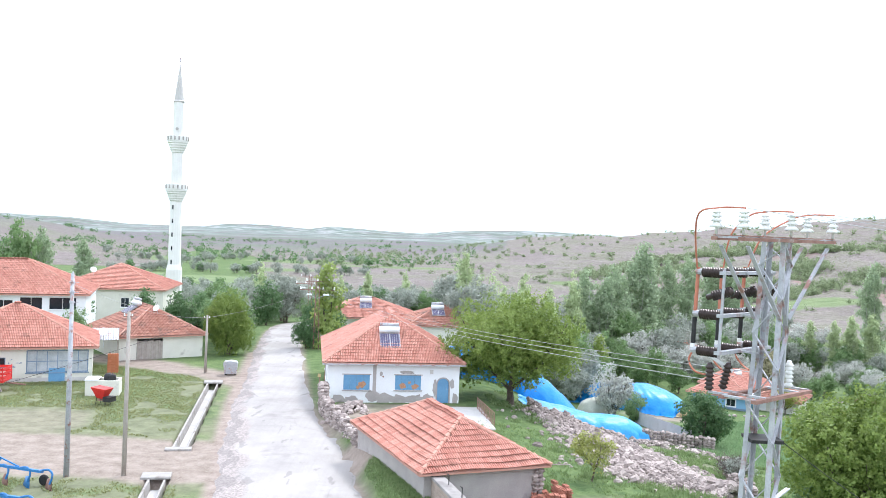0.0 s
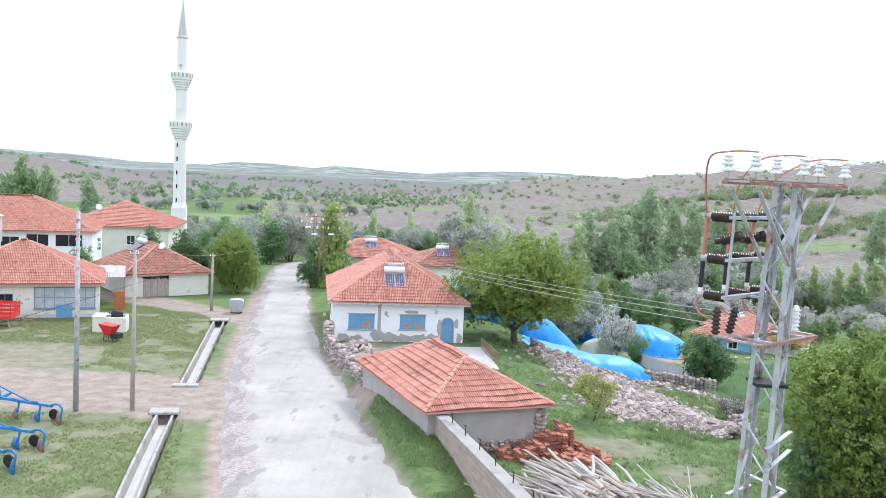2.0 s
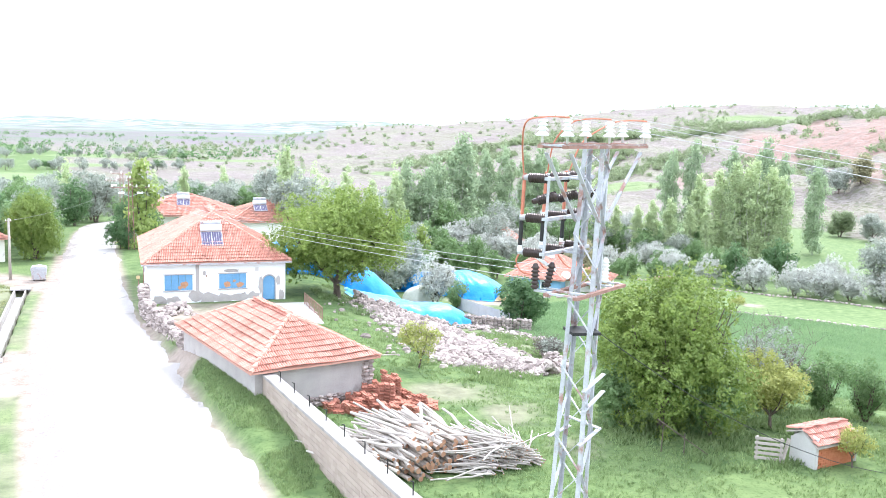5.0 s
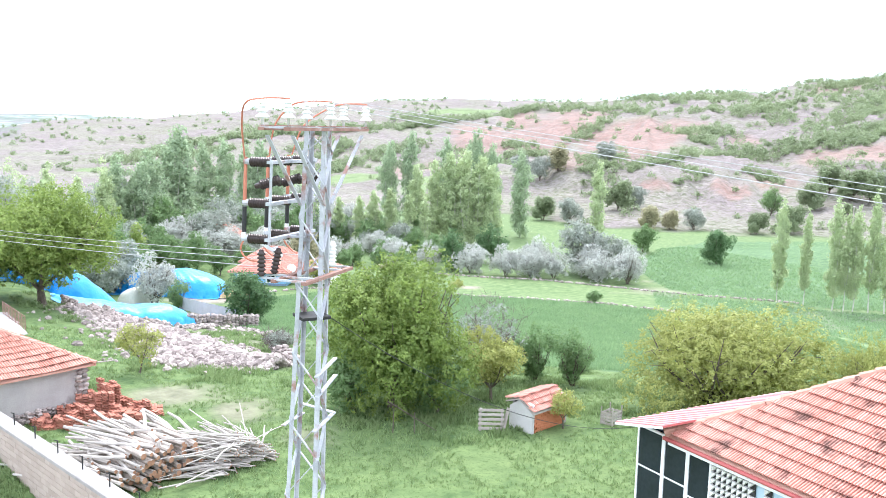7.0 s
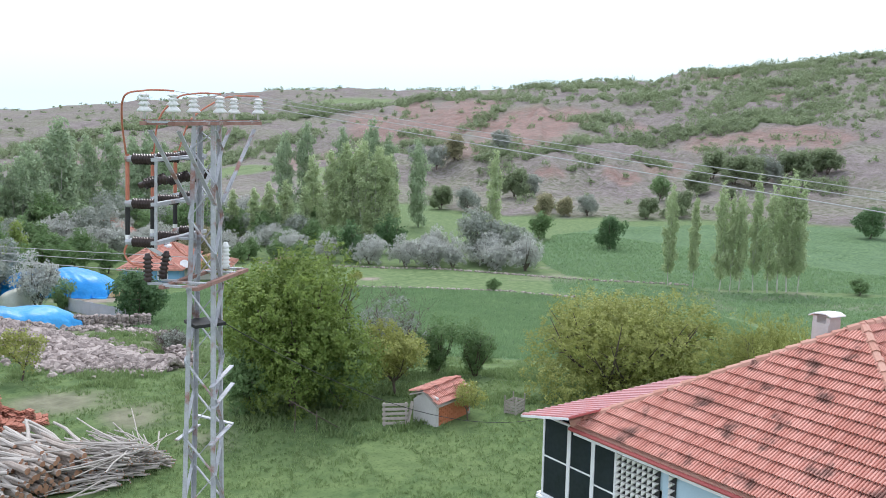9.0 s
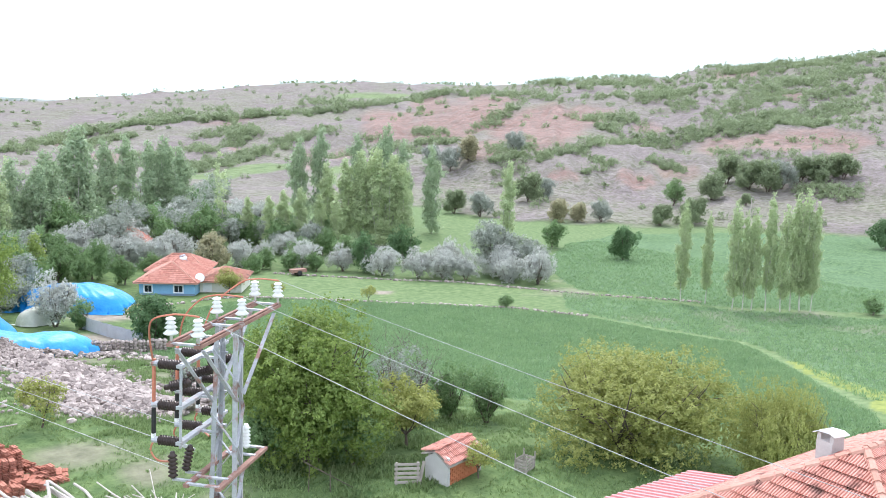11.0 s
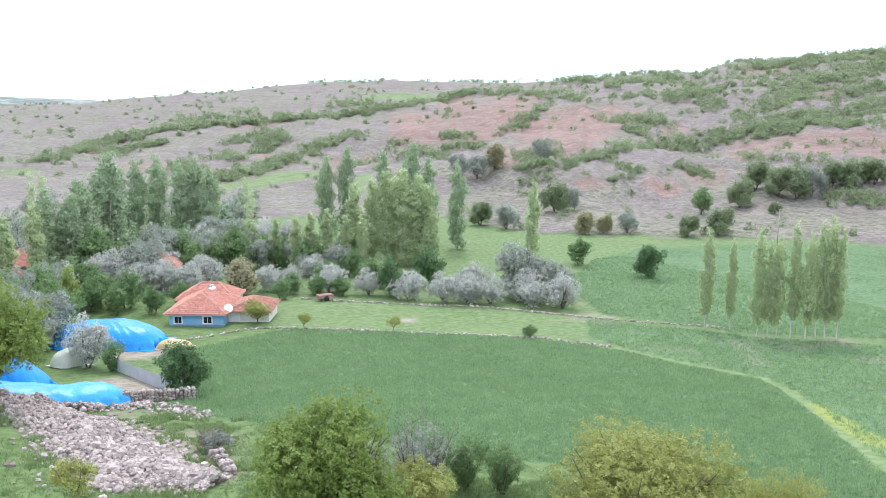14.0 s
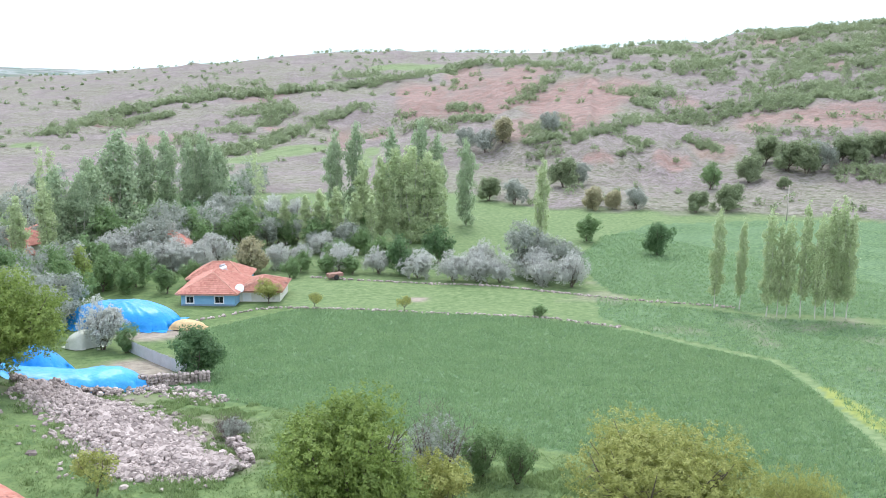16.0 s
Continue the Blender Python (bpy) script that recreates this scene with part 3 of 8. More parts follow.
def ground_material():
    m = bpy.data.materials.new("village_ground")
    m.use_nodes = True
    nodes, links = m.node_tree.nodes, m.node_tree.links
    shader = nodes["Principled BSDF"]
    shader.inputs["Roughness"].default_value, shader.inputs["Specular IOR Level"].default_value = 0.95, 0.15
    geo = nodes.new("ShaderNodeNewGeometry")

    def grain(s, d=4.0, warp=None):
        n = nodes.new("ShaderNodeTexNoise")
        n.inputs["Scale"].default_value, n.inputs["Detail"].default_value, n.inputs["Roughness"].default_value = s, d, 0.62
        if warp:
            k = nodes.new("ShaderNodeMapping")
            k.inputs["Scale"].default_value, k.inputs["Rotation"].default_value = warp, (0, 0, 0.7)
            links.new(geo.outputs["Position"], k.inputs["Vector"])
            links.new(k.outputs["Vector"], n.inputs["Vector"])
        else:
            links.new(geo.outputs["Position"], n.inputs["Vector"])
        return n.outputs["Fac"]

    def ranged(s, a, b, c=0.0, d=1.0):
        n = nodes.new("ShaderNodeMapRange")
        for k, v in zip(("From Min", "From Max", "To Min", "To Max"), (a, b, c, d)):
            n.inputs[k].default_value = v
        links.new(s, n.inputs["Value"])
        return n.outputs["Result"]

    def mixed(f, a, b):
        n = nodes.new("ShaderNodeMix")
        n.data_type = "RGBA"
        for k, v in (("Factor", f), ("A", a), ("B", b)):
            if isinstance(v, tuple):
                n.inputs[k].default_value = (*v, 1)
            else:
                links.new(v, n.inputs[k])
        return n.outputs["Result"]

    def times(a, b):
        n = nodes.new("ShaderNodeMath")
        n.operation = "MULTIPLY"
        links.new(a, n.inputs[0])
        links.new(b, n.inputs[1])
        return n.outputs[0]

    def split(name):
        a = nodes.new("ShaderNodeAttribute")
        a.attribute_name = name
        s = nodes.new("ShaderNodeSeparateColor")
        links.new(a.outputs["Color"], s.inputs["Color"])
        return {"Red": s.outputs["Red"], "Green": s.outputs["Green"], "Blue": s.outputs["Blue"], "Alpha": a.outputs["Alpha"]}

    cover, slope = split("cover"), split("slope")
    fine, mid, wide, broad = grain(7.0), grain(1.1), grain(0.16), grain(0.022)
    tilth = grain(2.6, 3.0, (0.35, 3.0, 1.0))
    grass = mixed(ranged(mid, 0.3, 0.7), (0.062, 0.108, 0.040), (0.145, 0.205, 0.080))
    grass = mixed(ranged(wide, 0.48, 0.75, 0.0, 0.7), grass, (0.165, 0.215, 0.090))
    grass = mixed(ranged(fine, 0.52, 0.68, 0.0, 0.65), grass, (0.03, 0.06, 0.015))
    wheat = mixed(ranged(tilth, 0.40, 0.60), (0.030, 0.074, 0.034), (0.140, 0.215, 0.095))
    wheat = mixed(ranged(wide, 0.35, 0.7, 0.0, 0.55), wheat, (0.13, 0.205, 0.11))
    meadow = mixed(ranged(mid, 0.3, 0.7), (0.10, 0.160, 0.065), (0.195, 0.25, 0.125))
    earth = mixed(ranged(mid, 0.3, 0.7), (0.205, 0.162, 0.136), (0.345, 0.285, 0.25))
    earth = mixed(ranged(fine, 0.5, 0.8, 0.0, 0.6), earth, (0.41, 0.37, 0.345))
    down = mixed(ranged(wide, 0.3, 0.7), (0.160, 0.134, 0.132), (0.268, 0.230, 0.228))
    down = mixed(ranged(broad, 0.42, 0.60, 0.0, 0.65), down, (0.21, 0.225, 0.15))
    down = mixed(ranged(grain(0.45), 0.52, 0.66, 0.0, 0.6), down, (0.16, 0.155, 0.115))
    dots = nodes.new("ShaderNodeTexVoronoi")
    dots.inputs["Scale"].default_value = 0.42
    links.new(geo.outputs["Position"], dots.inputs["Vector"])
    tufts = times(ranged(dots.outputs["Distance"], 0.28, 0.42, 1.0, 0.0), ranged(broad, 0.36, 0.6, 0.25, 1.0))
    down = mixed(ranged(grain(1.4, 5.0), 0.50, 0.60, 0.0, 0.7), down, (0.115, 0.105, 0.085))
    down = mixed(ranged(grain(0.7, 5.0, (0.4, 1.6, 2.5)), 0.52, 0.62, 0.0, 0.45), down, (0.31, 0.268, 0.262))
    down = mixed(tufts, down, (0.125, 0.13, 0.085))
    terraces = grain(1.0, 5.0, (0.035, 0.035, 0.55))
    down = mixed(ranged(terraces, 0.5, 0.6, 0.0, 0.4), down, (0.15, 0.125, 0.12))
    red = mixed(ranged(wide, 0.3, 0.7), (0.22, 0.14, 0.12), (0.325, 0.23, 0.205))
    red = mixed(ranged(terraces, 0.5, 0.58, 0.0, 0.45), red, (0.19, 0.125, 0.11))
    red = mixed(ranged(grain(0.3), 0.47, 0.6, 0.0, 0.75), red, (0.20, 0.168, 0.148))
    red = mixed(ranged(grain(0.5, 6.0, (0.25, 1.0, 1.0)), 0.5, 0.62, 0.0, 0.5), red, (0.20, 0.115, 0.095))
    field = mixed(ranged(wide, 0.3, 0.7), (0.125, 0.175, 0.080), (0.19, 0.24, 0.12))
    red = mixed(ranged(grain(1.2, 5.0), 0.52, 0.62, 0.0, 0.6), red, (0.14, 0.105, 0.085))
    c = mixed(cover["Red"], grass, wheat)
    c = mixed(cover["Green"], c, meadow)
    c = mixed(slope["Alpha"], c, mixed(ranged(mid, 0.3, 0.7), (0.15, 0.195, 0.055), (0.27, 0.30, 0.09)))
    c = mixed(slope["Red"], c, down)
    c = mixed(slope["Green"], c, red)
    c = mixed(slope["Blue"], c, field)
    c = mixed(cover["Blue"], c, earth)
    # far valley and mountains: the haze of distance is put into these base colours
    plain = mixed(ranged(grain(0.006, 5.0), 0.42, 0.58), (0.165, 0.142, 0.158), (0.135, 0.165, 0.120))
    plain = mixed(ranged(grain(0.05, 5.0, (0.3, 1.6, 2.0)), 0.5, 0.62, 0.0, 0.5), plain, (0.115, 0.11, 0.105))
    hazy_chalk = mixed(ranged(grain(0.012, 6.0), 0.45, 0.58), (0.30, 0.32, 0.31), (0.13, 0.175, 0.155))
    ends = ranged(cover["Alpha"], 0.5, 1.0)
    plain = mixed(times(ranged(grain(0.0035, 6.0), 0.40, 0.56), ends), plain, hazy_chalk)
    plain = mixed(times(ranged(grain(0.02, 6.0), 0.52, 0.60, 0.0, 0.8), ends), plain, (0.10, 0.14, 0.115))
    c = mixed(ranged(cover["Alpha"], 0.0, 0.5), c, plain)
    links.new(c, shader.inputs["Base Color"])
    b = nodes.new("ShaderNodeBump")
    b.inputs["Strength"].default_value, b.inputs["Distance"].default_value = 0.5, 0.10
    links.new(mid, b.inputs["Height"])
    b2 = nodes.new("ShaderNodeBump")
    b2.inputs["Strength"].default_value, b2.inputs["Distance"].default_value = 0.9, 3.0
    links.new(times(grain(0.12, 6.0), slope["Red"]), b2.inputs["Height"])
    links.new(b.outputs["Normal"], b2.inputs["Normal"])
    links.new(b2.outputs["Normal"], shader.inputs["Normal"])
    return m


build_ground()


def spline(line, step=1.0):
    """Points along a polyline, rounded off."""
    pts = [Vector((*p, 0, 0)[:3]) if len(p) == 2 else Vector(p) for p in line]
    out = []
    for i in range(len(pts) - 1):
        p0, p1, p2, p3 = pts[max(i - 1, 0)], pts[i], pts[i + 1], pts[min(i + 2, len(pts) - 1)]
        n = max(1, round((p2 - p1).length / step))
        for k in range(n):
            t = k / n
            out.append(0.5 * ((2 * p1) + (p2 - p0) * t + (2 * p0 - 5 * p1 + 4 * p2 - p3) * t * t + (3 * p1 - p0 - 3 * p2 + p3) * t ** 3))
    return out + [pts[-1]]


def wear_asphalt(m):
    """Breaks up the asphalt along its edges: bare gravel, dark patches and cracks."""
    nodes, links = m.node_tree.nodes, m.node_tree.links
    shader = nodes["Principled BSDF"]
    base = shader.inputs["Base Color"].links[0].from_socket
    coord = nodes.new("ShaderNodeTexCoord")
    at = nodes.new("ShaderNodeAttribute")
    at.attribute_name = "wear"
    sep = nodes.new("ShaderNodeSeparateColor")
    links.new(at.outputs["Color"], sep.inputs["Color"])

    def grain(s, d, scale=(1, 1, 1)):
        k = nodes.new("ShaderNodeMapping")
        k.inputs["Scale"].default_value, k.inputs["Rotation"].default_value = scale, (0, 0, -0.25)
        links.new(coord.outputs["Object"], k.inputs["Vector"])
        n = nodes.new("ShaderNodeTexNoise")
        n.inputs["Scale"].default_value, n.inputs["Detail"].default_value = s, d
        links.new(k.outputs["Vector"], n.inputs["Vector"])
        return n.outputs["Fac"]

    def calc(op, a, b):
        n = nodes.new("ShaderNodeMath")
        n.operation, n.use_clamp = op, op in ("MULTIPLY_ADD",)
        for i, s in enumerate((a, b)):
            if isinstance(s, float):
                n.inputs[i].default_value = s
            else:
                links.new(s, n.inputs[i])
        return n.outputs[0]

    def ranged(s, a, b, c=0.0, d=1.0):
        n = nodes.new("ShaderNodeMapRange")
        for k, v in zip(("From Min", "From Max", "To Min", "To Max"), (a, b, c, d)):
            n.inputs[k].default_value = v
        links.new(s, n.inputs["Value"])
        return n.outputs["Result"]

    def mixed(f, a, b):
        n = nodes.new("ShaderNodeMix")
        n.data_type = "RGBA"
        for k, v in (("Factor", f), ("A", a), ("B", b)):
            if isinstance(v, tuple):
                n.inputs[k].default_value = (*v, 1)
            else:
                links.new(v, n.inputs[k])
        return n.outputs["Result"]

    edge = calc("ADD", sep.outputs["Red"], calc("SUBTRACT", calc("MULTIPLY", grain(0.35, 6.0, (1.6, 0.6, 1)), 2.2), 1.1))
    gravel = mixed(ranged(grain(9.0, 3.0), 0.3, 0.7), (0.22, 0.19, 0.18), (0.42, 0.375, 0.355))
    c = mixed(ranged(edge, 0.52, 0.80), base, gravel)
    patch = calc("ADD", calc("MULTIPLY", sep.outputs["Red"], 0.16), grain(0.55, 9.0, (2.0, 0.7, 1)))
    c = mixed(ranged(grain(1.2, 8.0, (3.0, 0.12, 1)), 0.45, 0.65, 0.0, 0.15), c, (0.24, 0.225, 0.22))
    c = mixed(ranged(patch, 0.635, 0.67, 0.0, 0.45), c, (0.16, 0.148, 0.145))
    vor = nodes.new("ShaderNodeTexVoronoi")
    vor.feature = "DISTANCE_TO_EDGE"
    vor.inputs["Scale"].default_value = 0.35
    links.new(coord.outputs["Object"], vor.inputs["Vector"])
    crack = calc("MULTIPLY", ranged(vor.outputs["Distance"], 0.0, 0.018, 1.0, 0.0), ranged(grain(0.2, 3.0), 0.48, 0.6))
    c = mixed(calc("MULTIPLY", crack, 0.3), c, (0.16, 0.15, 0.15))
    links.new(c, shader.inputs["Base Color"])


wear_asphalt(M_ASPHALT)


def build_road():
    pts = spline(ROAD, 0.6)
    g = Geo()
    rows = 12
    for i, p in enumerate(pts):
        q = pts[min(i + 1, len(pts) - 1)] - pts[max(i - 1, 0)]
        side = Vector((q.y, -q.x, 0)).normalized()
        for k in range(rows + 1):
            f = 2 * k / rows - 1
            ragged = 0.28 * noise.noise((p.x * 0.9, p.y * 0.9, f * 3)) + 0.45 * noise.noise((p.x * 0.2, p.y * 0.2, f * 2)) if k in (0, rows) else 0
            s = p.xy.to_3d() + side * (f * p.z + ragged)
            g.v.append((s.x, s.y, height(s.x, s.y) + 0.05 + 0.06 * (1 - f * f) - (0.06 if k in (0, rows) else 0)))
    n = rows + 1
    for i in range(len(pts) - 1):
        g.f += [(i * n + k, i * n + k + 1, (i + 1) * n + k + 1, (i + 1) * n + k) for k in range(rows)]
    me = g.mesh("road", M_ASPHALT, False)
    wear = me.color_attributes.new("wear", "FLOAT_COLOR", "POINT")
    cells = []
    for i, p in enumerate(pts):
        for k in range(n):
            f = 2 * k / rows - 1
            a = (1 - smooth(-0.85, -0.3, f)) + 0.45 * smooth(0.8, 1.0, f)
            cells.append((min(1, a), 0, 0, 1))
    wear.data.foreach_set("color", np.array(cells, np.float32).ravel())
    ob = single("road", me, None, "worn pale grey asphalt village road with cracked edges", "road", kind="structure", flat=False)
    return ob


build_road()


def build_ditch(line, label):
    """A concrete channel with a flat bed and two low walls."""
    t = thing("drain_channel", (0, 0, 0), label=label, category="drain channel", kind="structure")
    pts = spline(line, 1.5)
    prof = {"bed": [(-0.34, -0.5), (0.34, -0.5), (0.34, -0.74), (-0.34, -0.74)], "west_wall": [(-0.46, 0.04), (-0.34, 0.04), (-0.28, -0.7), (-0.46, -0.74)], "east_wall": [(0.34, 0.02), (0.44, 0.02), (0.46, -0.74), (0.28, -0.7)]}
    for name, sec in prof.items():
        g = Geo()
        for i, p in enumerate(pts):
            q = pts[min(i + 1, len(pts) - 1)] - pts[max(i - 1, 0)]
            side = Vector((q.y, -q.x, 0)).normalized()
            for a, z in sec:
                s = p.xy.to_3d() + side * a
                g.v.append((s.x, s.y, z))
        n = len(sec)
        for i in range(len(pts) - 1):
            g.f += [(i * n + k, i * n + (k + 1) % n, (i + 1) * n + (k + 1) % n, (i + 1) * n + k) for k in range(n)]
        g.f += [tuple(range(n - 1, -1, -1)), tuple(range((len(pts) - 1) * n, len(pts) * n))]
        part(name, g, M_CONC if name == "bed" else M_DITCH, t)
    return t


build_ditch(DITCH_A, "open concrete drain channel beside the road verge")
build_ditch(DITCH_B, "open concrete drain channel along the grassy bank")
for x, y, w in ((-14.3, 45.6, 1.0), (-14.85, 51.2, 0.6), (-18.6, 73.4, 1.1)):
    single("culvert_slab", Geo().block((-0.75, -w / 2, -0.02), (0.75, w / 2, 0.1), 0.03), M_DITCH, "rough concrete slab bridging the drain channel", "slab", "culvert slabs", at=(x, y, 0.02), turn=12)


# ---- trees ----
def leaf_cloud(rng, lobes, n, size, flat=0.0):
    """Loose leaves spread through a crown made of lobes (centre, radii)."""
    weights = np.array([l[1][0] * l[1][1] + l[1][0] * l[1][2] for l in lobes])
    pick = rng.choice(len(lobes), n, p=weights / weights.sum())
    c = np.array([l[0] for l in lobes])[pick]
    rad = np.array([l[1] for l in lobes])[pick]
    sprigs = max(8, n // 15)
    which = rng.integers(0, sprigs, n)
    c, rad = c[:sprigs][which], rad[:sprigs][which]
    d = rng.normal(size=(sprigs, 3))
    d /= np.linalg.norm(d, axis=1)[:, None]
    depth = 1 - 0.5 * rng.random(sprigs)[:, None] ** 1.5
    depth += 0.12 * rng.normal(size=(sprigs, 1)) * (rng.random((sprigs, 1)) < 0.25)
    d = d[which]
    p = c + d * rad * depth[which] + rng.normal(size=(n, 3)) * size * 1.5
    up = d + rng.normal(size=(n, 3)) * 0.6 + np.array([0, 0, 0.25])
    up /= np.linalg.norm(up, axis=1)[:, None]
    a = np.cross(up, rng.normal(size=(n, 3)))
    a /= np.linalg.norm(a, axis=1)[:, None]
    b = np.cross(up, a)
    s = size * (0.55 + 0.9 * rng.random((n, 1)))
    k = 0.7
    return np.stack([p - a * s, p - b * s * k, p + a * s, p + b * s * k], 1)


def round_lobes(rng, h, w, low, n):
    """Lobes of a broad crown that fills from height low to h and is w wide."""
    out, mid = [], (h + low) / 2
    for i in range(n):
        d = rng.normal(size=3)
        d /= np.linalg.norm(d)
        k = rng.uniform(0.35, 0.88)
        c = (d[0] * w / 2 * k, d[1] * w / 2 * k, mid + d[2] * (h - low) / 2 * k)
        s = rng.uniform(0.20, 0.44)
        out.append((c, (w * s * 0.62, w * s * 0.62, (h - low) * s * 0.66)))
    out.append(((0, 0, mid), (w * 0.32, w * 0.32, (h - low) * 0.36)))
    return out


def column_lobes(rng, h, w, low, n):
    """Lobes of a narrow upright crown."""
    out = []
    for i in range(n):
        f = (i + 0.5) / n
        z = low + (h - low) * f
        r = w / 2 * (0.72 + 0.33 * math.sin(math.pi * min(1, f * 0.8 + 0.2))) * (1 - 0.55 * max(0, f - 0.8) / 0.2) * rng.uniform(0.8, 1.15)
        a = rng.uniform(0, 6.28)
        off = r * rng.uniform(0.1, 0.5)
        out.append(((off * math.cos(a), off * math.sin(a), z), (r * rng.uniform(0.75, 1.05), r * rng.uniform(0.75, 1.05), (h - low) / n * rng.uniform(1.1, 1.9))))
    return out


def limbs(rng, h, w, low, r, n, stems=1):
    """A tapered trunk that forks into bent limbs and twigs."""
    g = Geo()
    for s in range(stems):
        base = Vector((rng.uniform(-0.12, 0.12) * (stems > 1) * w * 0.3, rng.uniform(-0.12, 0.12) * (stems > 1) * w * 0.3, -0.15))
        lean = Vector((rng.uniform(-0.08, 0.08) * w, rng.uniform(-0.08, 0.08) * w, 0))
        fork = base + lean + Vector((0, 0, max(low * 1.05, h * 0.16)))
        knee = base.lerp(fork, 0.5) + Vector((rng.uniform(-0.05, 0.05), rng.uniform(-0.05, 0.05), 0)) * w * 0.3
        g.tube(base, knee, r * 1.25, r, 8)
        g.tube(knee, fork, r, r * 0.85, 8)
        for i in range(n):
            a = 6.28 * (i + rng.uniform(0, 0.6)) / n
            tip = Vector((math.cos(a) * w * rng.uniform(0.25, 0.42), math.sin(a) * w * rng.uniform(0.25, 0.42), h * rng.uniform(0.62, 0.9)))
            mid = fork.lerp(tip, 0.5) + Vector((math.cos(a) * w * 0.05, math.sin(a) * w * 0.05, -h * 0.03))
            g.tube(fork, mid, r * 0.55, r * 0.34, 6)
            g.tube(mid, tip, r * 0.34, r * 0.08, 5)
            for k in range(3):
                q = mid.lerp(tip, rng.uniform(0.1, 0.7))
                g.tube(q, q + Vector((rng.uniform(-1, 1) * w * 0.17, rng.uniform(-1, 1) * w * 0.17, h * rng.uniform(0.02, 0.16))), r * 0.16, r * 0.04, 4)
    return g


TREES = {}


def tree_kind(key, form, h, w, low, leaves, size, crown, bark, label, category="tree", lobes=16, trunk=0.2, stems=1, seed=1):
    """Registers a kind of tree; the first one planted is built and later ones are copies of it."""
    TREES[key] = dict(form=form, h=h, w=w, low=low, leaves=leaves, size=size, crown=crown, bark=bark, label=label, category=category, lobes=lobes, trunk=trunk, stems=stems, seed=seed, made=None)


def plant(key, x, y, h=None, turn=None, group="", wide=1.0, sink=0.0, label=""):
    k = TREES[key]
    h = h or k["h"]
    spin = (x * 37.7 + y * 91.3) % 360 if turn is None else turn
    z = height(x, y) - 0.05 - sink
    f = h / k["h"]
    if k["made"] is None:
        rng = np.random.default_rng(k["seed"])
        t = thing("shrub" if k["category"] == "shrub" else "tree", (0, 0, 0), 0, k["label"], k["category"])
        part("trunk", limbs(rng, k["h"], k["w"], k["low"], k["trunk"], 5 if k["form"] == "round" else 4, k["stems"]), k["bark"], t)
        make = round_lobes if k["form"] == "round" else column_lobes
        cloud = leaf_cloud(rng, make(rng, k["h"], k["w"], k["low"], k["lobes"]), k["leaves"], k["size"])
        part("crown", quads("crown", cloud, k["crown"]), None, t)
        k["made"] = t
        ob = t
        ob.matrix_basis = pose(x, y, z, 0, 0, spin)
    else:
        ob = copy_thing(k["made"], pose(x, y, z, 0, 0, spin))
    ob.scale = (f * wide, f * wide, f)
    tagged(ob, label or k["label"], group=group)
    return ob


tree_kind("walnut", "round", 8.6, 11.4, 1.25, 80000, 0.08, L_WALNUT, M_BARK, "broad leafy walnut tree with olive-green spring foliage", lobes=34, trunk=0.28, seed=3)
tree_kind("walnut_b", "round", 7.5, 7.4, 0.3, 80000, 0.066, L_WALNUT, M_BARK, "dense bushy walnut tree in the meadow grass", lobes=30, trunk=0.22, stems=2, seed=8)
tree_kind("olive", "round", 5.4, 9.6, 0.1, 90000, 0.05, L_OLIVE, M_BARK, "wide yellow-green fruit tree with many stems", lobes=36, trunk=0.14, stems=4, seed=5)
tree_kind("small", "round", 3.2, 3.2, 0.7, 8500, 0.055, L_OLIVE, M_BARK, "young pale green fruit tree in rough grass", lobes=16, trunk=0.07, seed=6)
tree_kind("bush", "round", 3.0, 2.6, 0.1, 8000, 0.05, L_MID, M_BARK, "upright green bush at the field edge", "shrub", lobes=14, trunk=0.06, stems=3, seed=7)
tree_kind("dark", "round", 5.0, 4.8, 0.6, 10000, 0.11, L_DARK, M_BARK, "dark green rounded tree at the field edge", lobes=18, trunk=0.14, seed=9)
tree_kind("sapling", "round", 3.0, 2.6, 0.8, 2400, 0.06, L_OLIVE, M_BARK, "thin pale green sapling beside the rubble", lobes=10, trunk=0.05, seed=10)
tree_kind("silver", "round", 4.6, 4.8, 0.1, 10000, 0.085, L_SILVER, M_BARK, "silvery blossoming wild shrub", "shrub", lobes=20, trunk=0.08, stems=4, seed=11)
tree_kind("silver_b", "round", 4.4, 5.4, 0.0, 10000, 0.085, L_SILVER, M_BARK, "silvery blossoming wild shrub", "shrub", lobes=22, trunk=0.08, stems=4, seed=21)
tree_kind("grey", "round", 7.0, 7.0, 0.6, 7500, 0.15, L_GREY, M_BARK, "grey-green willow-like tree in the valley", lobes=22, trunk=0.16, stems=2, seed=12)
tree_kind("willow", "round", 9.0, 9.0, 1.0, 8000, 0.18, L_GREY, M_BARK, "large dull green willow tree", lobes=24, trunk=0.25, seed=13)
tree_kind("mid", "round", 7.0, 6.4, 0.7, 7500, 0.14, L_MID, M_BARK, "leafy mid-green village tree", lobes=20, trunk=0.18, seed=14)
tree_kind("mid_b", "round", 7.0, 5.4, 0.6, 7000, 0.14, L_DARK, M_BARK, "dark leafy village tree", lobes=20, trunk=0.18, seed=24)
tree_kind("poplar", "column", 15.0, 3.0, 2.4, 8500, 0.14, L_POPLAR, M_PALEBARK, "tall narrow poplar with a pale trunk", lobes=22, trunk=0.13, seed=15)
tree_kind("poplar_b", "column", 15.0, 2.6, 3.0, 7500, 0.14, L_POPLAR, M_PALEBARK, "tall narrow poplar with a pale trunk", lobes=20, trunk=0.12, seed=16)
